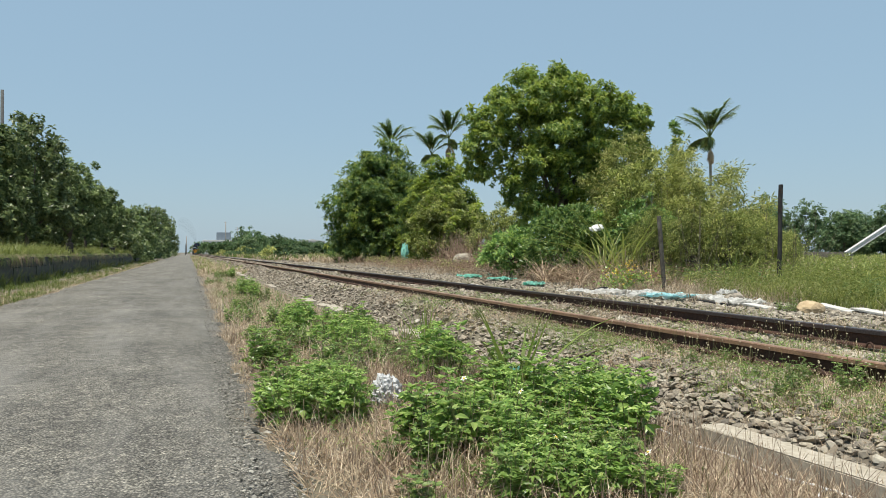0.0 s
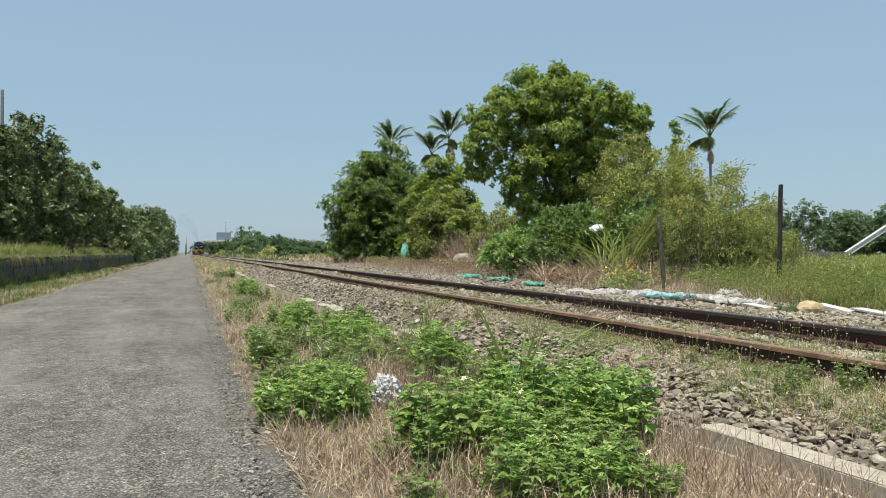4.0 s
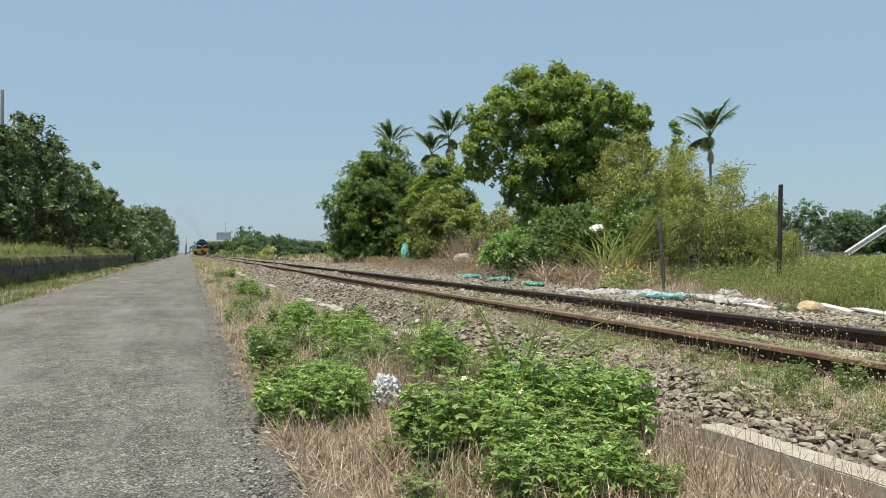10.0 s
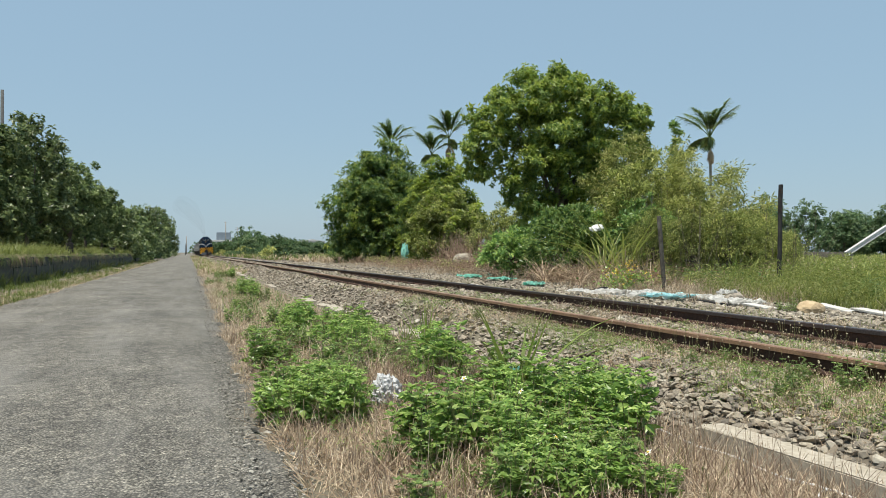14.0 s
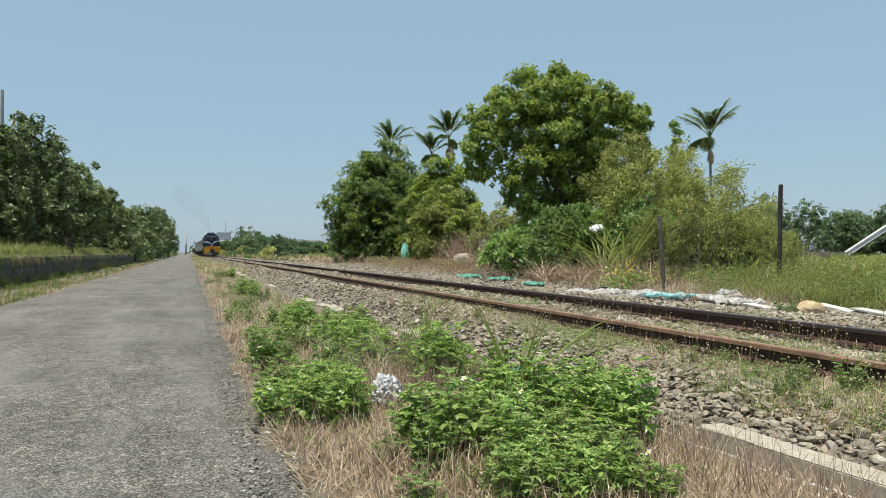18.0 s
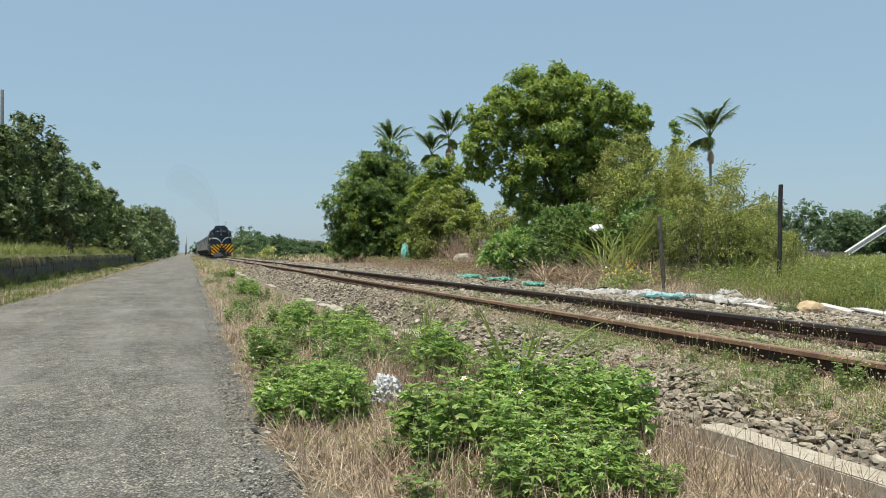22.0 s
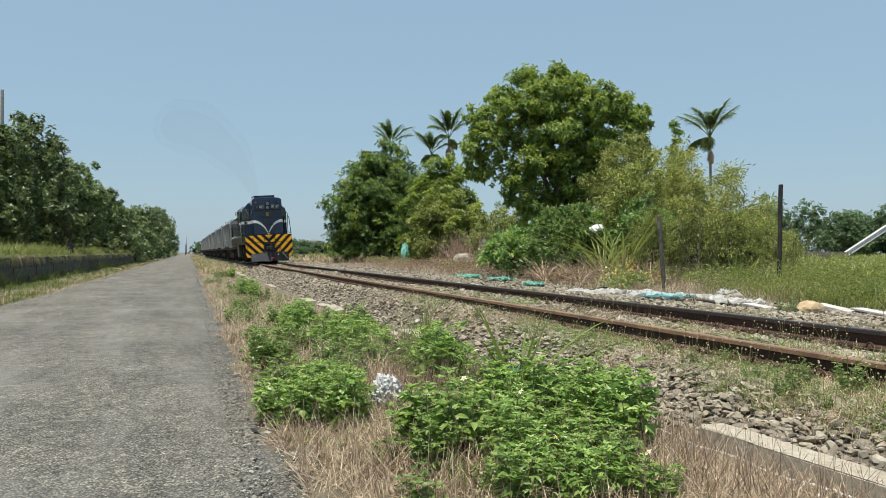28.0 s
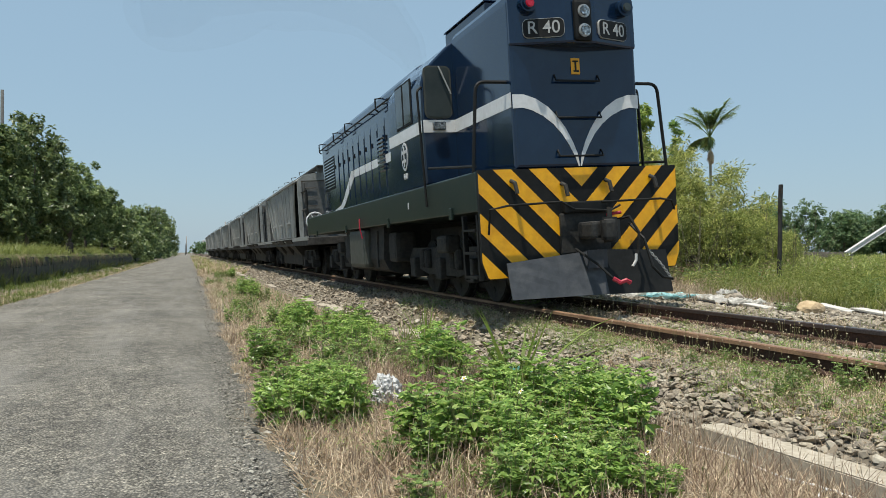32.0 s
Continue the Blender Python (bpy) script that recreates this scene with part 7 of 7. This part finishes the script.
    # small fittings on the panel
    for x, z in ((-0.95, 1.52), (-0.28, 1.47), (0.33, 1.50), (0.98, 1.53)):
        part("hose_cock", rod([(x, -0.01, z + 0.06), (x + 0.02, -0.08, z + 0.03), (x + 0.03, -0.11, z - 0.10)], 0.026), M["running_gear"], panel)
    handrail(panel, [(-1.28, -0.03, 0.95), (-1.28, -0.11, 1.24), (-1.05, -0.12, 1.28), (-0.35, -0.12, 1.30), (-0.18, -0.14, 1.20), (0.30, -0.14, 1.17), (0.46, -0.12, 1.23)], 0.014, "uncoupling_rod")
    handrail(panel, [(0.20, -0.12, 1.28), (1.05, -0.12, 1.29), (1.22, -0.11, 1.26), (1.30, -0.05, 1.15)], 0.014, "uncoupling_rod")
    part("buffer_beam", block(-0.30, 0.30, -0.10, 0.0, 1.16, 1.30, bevel=0.02), M["black_paint"], panel)
    # coupler
    cp = part("coupler", block(-0.11, 0.11, -0.38, 0.05, 0.84, 1.04, bevel=0.03), M["running_gear"], L, "dark steel knuckle coupler")
    part("coupler_pocket", block(-0.34, 0.34, -0.06, -0.005, 0.66, 1.16, bevel=0.02), M["running_gear"], cp)
    bm = bmesh.new()
    disc(bm, (0.10, -0.46, 0.93), 0.115, 0.30, "Z", 20, 0.03)
    part("knuckle", bm, M["running_gear"], cp)
    part("knuckle_tip", block(-0.04, 0.12, -0.60, -0.48, 0.80, 1.06, bevel=0.05), M["running_gear"], cp)
    part("guard_arm", block(-0.20, -0.11, -0.56, -0.30, 0.83, 1.04, bevel=0.04), M["running_gear"], cp)
    bm = bmesh.new()
    disc(bm, (0.10, -0.46, 1.13), 0.03, 0.14, "Z", 10)
    part("pin", bm, M["running_gear"], cp)
    # brake hoses
    hose = handrail(L, [(0.42, -0.04, 1.05), (0.52, -0.22, 1.08), (0.58, -0.32, 0.88), (0.55, -0.34, 0.66), (0.50, -0.36, 0.52)], 0.018, "brake_hose")
    part("red_cock", rod([(0.30, -0.05, 1.12), (0.46, -0.14, 1.14)], 0.02), M["red_paint"], hose, "red brake cock")
    part("hose_end", rod([(0.50, -0.36, 0.62), (0.485, -0.375, 0.54), (0.43, -0.38, 0.47)], 0.018), M["letter_grey"], hose, "pale metal hose end")
    hose = handrail(L, [(0.62, -0.05, 1.0), (0.66, -0.30, 0.8), (0.70, -0.40, 0.45), (0.82, -0.42, 0.32), (1.0, -0.36, 0.28)], 0.018, "brake_hose")
    hose = handrail(L, [(-0.18, -0.10, 0.72), (-0.10, -0.50, 0.52), (0.0, -0.60, 0.38), (0.12, -0.62, 0.28)], 0.015, "brake_hose")
    part("red_cock", rod([(0.02, -0.60, 0.36), (0.09, -0.64, 0.31), (0.16, -0.65, 0.33), (0.22, -0.64, 0.30)], 0.028), M["red_paint"], hose, "red hose coupling")
    bm = bmesh.new()
    for k in range(16):
        q = k / 15
        c = Vector((0.69 + 0.30 * q, -0.30 - 0.06 * q - 0.03 * math.sin(q * 3.1), 0.68 - 0.40 * q))
        e = Vector((0.017, 0, -0.019))
        w = Vector((0.010, 0, 0.009)) if k % 2 else Vector((0, 0.013, 0))
        add_rod(bm, [tuple(c - e), tuple(c - e * 0.5 + w), tuple(c + e * 0.5 + w), tuple(c + e), tuple(c + e * 0.5 - w), tuple(c - e * 0.5 - w), tuple(c - e)], 0.005, 5)
    part("chain", bm, M["letter_grey"], L, "hanging steel chain")
    # snow plough plates; the right one is black for the side turned from the sun
    for s, mat, lab in ((-1, M["plow_grey"], "scuffed grey plough plate"), (1, M["black_paint"], "plough plate coloured dark as the shaded side")):
        bm = bmesh.new()
        z1o, z1i = (0.56, 0.66) if s < 0 else (0.60, 0.66)
        pts = [(s * 1.10, -0.10, z1o + 0.04), (0.10, -0.20, z1i + 0.04), (0.12, -0.34, 0.16), (s * 1.10, -0.22, 0.17 if s < 0 else 0.11)]
        a = [bm.verts.new(p) for p in pts]
        bm.faces.new(a)
        bmesh.ops.subdivide_edges(bm, edges=bm.edges[:], cuts=5, use_grid_fill=True)
        rr = random.Random(4)
        for v in bm.verts:
            v.co.y += rr.uniform(-0.003, 0.003)
        bmesh.ops.recalc_face_normals(bm, faces=bm.faces)
        bmesh.ops.solidify(bm, geom=bm.faces[:], thickness=0.02)
        pl = part("plough", bm, mat, L, lab)
        part("stay", rod([(s * 0.9, 0.0, 0.55), (s * 0.9, -0.12, 0.52)], 0.03), M["black_paint"], pl)
    part("plough_patch", block(-0.14, 0.12, -0.33, -0.31, 0.48, 0.70, turn=None), M["plow_grey"], L, "small bent grey plate")
    # tanks and boxes under the frame
    tk = extrude_y(bmesh.new(), [(-1.18, 1.23), (-1.22, 0.62), (-1.12, 0.40), (-0.9, 0.33), (0.9, 0.33), (1.12, 0.40), (1.22, 0.62), (1.18, 1.23)], 5.4, 8.9)
    bmesh.ops.recalc_face_normals(tk, faces=tk.faces)
    # tank coloured dark for the shade under the frame
    tank = part("fuel_tank", tk, M["running_gear"], L, "fuel tank in the dark tone of its shaded length")
    # lighter block stands for the stretch of tank side that catches light
    part("tank_end", block(-1.33, -1.1, 6.5, 8.0, 0.42, 1.20, bevel=0.09), M["tank_grey"], tank, "grey-green block standing for the lit part of the tank side")
    for y in (5.8, 8.4):
        part("tank_strap", block(-1.235, -1.20, y, y + 0.06, 0.45, 1.14), M["running_gear"], tank)
    part("valve_rod", rod([(-1.39, 6.55, 1.42), (-1.40, 6.52, 1.24), (-1.36, 6.5, 1.02)], 0.013), M["red_paint"], L, "red valve handle")
    for y0, y1 in ((4.75, 5.3), (9.0, 9.4)):
        part("air_reservoir", block(-1.15, -0.75, y0, y1, 0.55, 1.1, bevel=0.08), M["running_gear"], L)
    rows = []
    for y in (2.9, 10.9):
        bogie_frame(L, y, 1.5, (y - 1.4, y, y + 1.4), 0.46)
        # dark block added between the wheels so no light shows through
        part("traction_motor", block(-0.46, 0.46, y - 1.95, y + 1.95, 0.14, 1.12, bevel=0.04), M["running_gear"], L)
        for dy in (-1.4, 0, 1.4):
            rows.append(wheelset(L, y + dy))
        for s in (-1, 1):
            part("sand_pipe", rod([(s * 0.75, y - 1.9, 1.1), (s * 0.62, y - 1.95, 0.25)], 0.02), M["running_gear"], L)
            part("brake_cylinder", block(s * 1.02 - 0.12, s * 1.02 + 0.12, y - 0.9, y - 0.45, 0.72, 0.98, bevel=0.05), M["running_gear"], L)
    return L, rows


def brake_wheel(W):
    """White hand wheel at the front end."""
    bm = bmesh.new()
    add_rod(bm, [(-1.02 + 0.26 * math.cos(w * math.pi / 8), 0.05 + 0.0, 1.66 + 0.26 * math.sin(w * math.pi / 8)) for w in range(17)], 0.022, 6)
    for k in range(3):
        w = k * math.pi / 3
        add_rod(bm, [(-1.02 - 0.26 * math.cos(w), 0.05, 1.66 - 0.26 * math.sin(w)), (-1.02 + 0.26 * math.cos(w), 0.05, 1.66 + 0.26 * math.sin(w))], 0.015, 5)
    hw = part("brake_wheel", bm, M["white_paint"], W, "white hand-brake wheel")
    part("brake_shaft", rod([(-1.02, 0.06, 1.66), (-1.02, 0.3, 1.5), (-1.02, 0.3, 1.1)], 0.025, 6), M["hopper_dark"], hw)


def build_wagon():
    W = tagged(new("hopper_wagon"), "weathered grey covered hopper wagon behind the locomotive", "wagon", "hopper wagons of the train")
    n = 12.7
    sill = part("underframe", block(-1.28, 1.28, 0.0, n, 0.95, 1.18, bevel=0.015), M["hopper_dark"], W)
    for s in (-1, 1):
        part("sill_flange", block(s * 1.28 - 0.03, s * 1.28 + 0.03, 0.0, n, 1.10, 1.22), M["hopper_grey"], sill)
    # hopper: ends slope inwards towards the bottom
    bm = bmesh.new()
    lo = [(-1.16, 4.3, 1.26), (1.16, 4.3, 1.26), (1.16, n - 4.3, 1.26), (-1.16, n - 4.3, 1.26)]
    hi = [(-1.30, 2.5, 2.97), (1.30, 2.5, 2.97), (1.30, n - 2.5, 2.97), (-1.30, n - 2.5, 2.97)]
    a, b = [bm.verts.new(p) for p in lo], [bm.verts.new(p) for p in hi]
    bm.faces.new(a[::-1])
    bm.faces.new(b)
    for i in range(4):
        bm.faces.new((a[i], a[(i + 1) % 4], b[(i + 1) % 4], b[i]))
    # dark colour stands for shade in the recesses behind the side sheets
    body = part("hopper_body", bm, M["hopper_dark"], W, "steel hopper coloured dark for its shaded end recesses")
    roof = extrude_y(bmesh.new(), [(-1.34, 2.98), (1.34, 2.98), (1.1, 3.16), (0.5, 3.26), (-0.5, 3.26), (-1.1, 3.16)], 1.3, n - 1.3)
    bmesh.ops.recalc_face_normals(roof, faces=roof.faces)
    rf = part("roof", roof, M["hopper_grey"], W)
    for k in range(5):
        y = 2.35 + k * 2.0
        part("hatch", block(-0.35, 0.35, y - 0.4, y + 0.4, 3.26, 3.36, bevel=0.03), M["hopper_dark"], rf)
        part("hatch_lever", rod([(-1.05, y, 3.15), (-1.08, y, 3.34), (-0.9, y + 0.05, 3.36)], 0.013, 5), M["hopper_dark"], rf)
    for s in (-1, 1):
        part("roof_walkway", block(s * 0.62 - 0.14, s * 0.62 + 0.14, 0.7, n - 0.7, 3.37, 3.40), M["hopper_mid"], rf, "narrow steel roof walkway")
        for k in range(7):
            y = 0.9 + k * (n - 1.8) / 6
            part("bracket", block(s * 0.62 - 0.12, s * 0.62 + 0.12, y - 0.03, y + 0.03, 3.19, 3.37), M["hopper_mid"], rf)
    for s in (-1, 1):
        side = bmesh.new()
        q = [side.verts.new(p) for p in ((s * 1.23, 3.0, 1.24), (s * 1.345, 1.95, 2.99), (s * 1.345, n - 1.95, 2.99), (s * 1.23, n - 3.0, 1.24))]
        side.faces.new(q)
        bmesh.ops.subdivide_edges(side, edges=side.edges[:], cuts=11, use_grid_fill=True)
        for v in side.verts:
            v.co.x += 0.035 * noise.noise((v.co.y * 0.9, v.co.z * 0.8, s)) + 0.012 * noise.noise((v.co.y * 3, v.co.z * 0.5, s + 4))
        bmesh.ops.recalc_face_normals(side, faces=side.faces)
        bmesh.ops.solidify(side, geom=side.faces[:], thickness=0.03)
        sd = part("side_sheet", side, M["hopper_grey"], W, "dented streaked grey side sheet")
        part("top_rail", block(s * 1.35 - 0.035, s * 1.35 + 0.035, 1.75, n - 1.75, 2.95, 3.03, bevel=0.01), M["hopper_grey"], sd)
        for k in range(3):
            y = 4.0 + 2.2 * k
            part("stencil_bar", block(s * 1.285 - 0.012 - 0.03, s * 1.285 + 0.012 + 0.03, y, y + 0.5, 1.72, 1.78), M["letter_grey"], sd)
        for k in range(9):
            q = k / 8
            y0, y1 = 3.1 + q * (n - 6.2), 2.1 + q * (n - 4.2)
            part("rib", rod([(s * 1.25, y0, 1.26), (s * 1.36, y1, 2.95)], 0.008, 4), M["hopper_grey"], sd)
        for y in (1.3, n - 1.3):
            part("corner_post", block(s * 1.26 - 0.06, s * 1.26 + 0.06, y - 0.07, y + 0.07, 1.18, 2.97), M["hopper_grey"], W)
        for y, yt in ((1.22, 0.25), (n - 1.22, n - 0.25)):
            part("end_rail", rod([(s * 1.2, y, 2.6), (s * 1.2, yt, 2.6), (s * 1.2, yt, 1.2)], 0.028, 5), M["black_paint"], W)
            part("platform_rail", rod([(s * 1.22, y, 2.05), (s * 1.22, yt, 2.05)], 0.02, 5), M["hopper_dark"], W)
            lad = part("ladder", rod([(s * 1.1, y + 0.02, 1.2), (s * 1.1, y + 0.02, 2.9)], 0.018, 5), M["hopper_dark"], W, "end ladder")
            for z in range(6):
                part("rung", rod([(s * 1.1, y + 0.02, 1.35 + z * 0.28), (s * 0.75, y + 0.02, 1.35 + z * 0.28)], 0.012, 5), M["hopper_dark"], lad)
        for k in range(3):
            y = n / 2 - 2.2 + k * 2.2
            ch = bmesh.new()
            r = bmesh.ops.create_cone(ch, cap_ends=True, segments=4, radius1=0.35, radius2=1.2, depth=0.75)
            bmesh.ops.transform(ch, matrix=Matrix.Translation((s * 0.55, y, 0.8)) @ Matrix.Rotation(radians(45), 4, "Z"), verts=r["verts"])
            # running-gear black instead of grey, for the shade below the wagon
            part("chute", ch, M["running_gear"], W)
    # black mass added between the bogies to keep light from passing under
    part("discharge_gear", block(-0.95, 0.95, 3.7, n - 3.7, 0.28, 0.96, bevel=0.04), M["running_gear"], W, "black block added below the hopper to stop light")
    for y in (1.3, n - 1.3):
        # darker grey than the side sheets: the bulkhead's shadow put into its colour
        part("bulkhead", block(-1.2, 1.2, y - 0.03, y + 0.03, 1.18, 2.95), M["hopper_mid"], W, "flat end bulkhead in grey darkened for shade")
        part("coupler", block(-0.12, 0.12, (-0.4 if y < 5 else n), (0.0 if y < 5 else n + 0.4), 0.8, 1.05, bevel=0.03), M["running_gear"], W)
    for y in (2.2, n - 2.2):
        # dark block added inside each bogie to stop light from behind
        part("brake_rigging", block(-0.45, 0.45, y - 1.3, y + 1.3, 0.16, 0.9, bevel=0.04), M["running_gear"], W)
        bogie_frame(W, y, 0.85, (y - 0.85, y + 0.85), 0.41)
        for dy in (-0.85, 0.85):
            wheelset(W, y + dy, 0.41)
    return W


loco, loco_wheels = build_loco()

LOCO_LEN = 13.6
PITCH = 13.3


def train_front(t):
    """y of the locomotive's front at t seconds: it gathers speed on the way."""
    ts, vs = [0, 13, 20, 25, 28, 32], [8.2, 9.3, 9.3, 9.3, 9.5, 9.62]
    back = 8.42
    for k in range(len(ts) - 1, 0, -1):
        a, b = ts[k - 1], ts[k]
        if t >= a:
            va = vs[k - 1] + (vs[k] - vs[k - 1]) * (t - a) / (b - a)
            return back + (b - t) * (va + vs[k]) / 2
        back += (b - a) * (vs[k] + vs[k - 1]) / 2
    return back


def on_track(y_front, length):
    """Pose of a vehicle whose front stands at y_front."""
    a, b = y_front + 0.2 * length, y_front + 0.8 * length
    xa, xb = float(track_x(a)), float(track_x(b))
    turn = math.atan2(xb - xa, b - a)
    x0 = xa - math.tan(turn) * 0.2 * length
    return pose(x0, y_front, RAIL_Z, 0, -CANT, -math.degrees(turn))



M["smoke"], sn, sl_, sb = shader("smoke", 1.0)
sb.inputs["Base Color"].default_value = (0.10, 0.09, 0.085, 1)
clear = sn.new("ShaderNodeBsdfTransparent")
veil = sn.new("ShaderNodeMixShader")
veil.inputs[0].default_value = 0.017
sl_.new(clear.outputs[0], veil.inputs[1])
sl_.new(sb.outputs[0], veil.inputs[2])
sl_.new(veil.outputs[0], sn["Material Output"].inputs["Surface"])


def build_smoke():
    """Thin exhaust haze that trails up and back from the stack, in two layers."""
    plume = tagged(new("exhaust_smoke"), "faint brown-grey exhaust haze trailing behind the locomotive", "smoke")
    line = [(0, 6.2, 4.1), (-0.1, 6.9, 5.0), (-0.5, 8.6, 6.4), (-1.2, 12, 8.2), (-2.1, 17, 10.0), (-3.2, 23, 11.6), (-4.6, 31, 13.0), (-6.0, 40, 14.2)]
    wide = [0.12, 0.45, 0.85, 1.4, 2.0, 2.5, 2.4, 0.6]
    for k, part_of in enumerate((1.0, 0.6)):
        n = 48
        q = np.linspace(0, len(line) - 1, n)
        pts = np.stack([np.interp(q, range(len(line)), [p[a] for p in line]) for a in range(3)], 1)
        rad = np.interp(q, range(len(line)), wide) * part_of
        v, f = tube(pts, rad, 24)
        mid = np.repeat(pts, 24, axis=0)
        bulge = np.array([1 + 0.22 * noise.noise((p[0] * 0.25 + k * 7, p[1] * 0.12, p[2] * 0.25)) for p in v])
        v = mid + (v - mid) * bulge[:, None]
        child("haze", mesh_np("haze", v, f, M["smoke"], True), plume)
    return plume


smoke = build_smoke()
wagons = [build_wagon()]
for k in range(7):
    wagons.append(copy_thing(wagons[0], pose(0, 0, 0)))
brake_wheel(wagons[0])


def motions():
    times = [k * 0.5 for k in range(65)]
    walk(loco, [(t, on_track(train_front(t), LOCO_LEN)) for t in times])
    walk(smoke, [(t, on_track(train_front(t), LOCO_LEN)) for t in times])
    for k, w in enumerate(wagons):
        back = LOCO_LEN + 0.70 + PITCH * k
        walk(w, [(t, on_track(train_front(t) + back, 12.7)) for t in times])
    # wheels roll
    turning = list(loco_wheels) + [c for w in wagons for c in w.children if c.name.startswith("wheelset")]
    steps = [k / 20 for k in range(641)]
    start = train_front(0)
    for w in turning:
        y, r = w.location.y, w["radius"]
        walk(w, [(t, pose(0, y, r) @ Matrix.Rotation((start - train_front(t)) / r, 4, "X")) for t in steps])


motions()
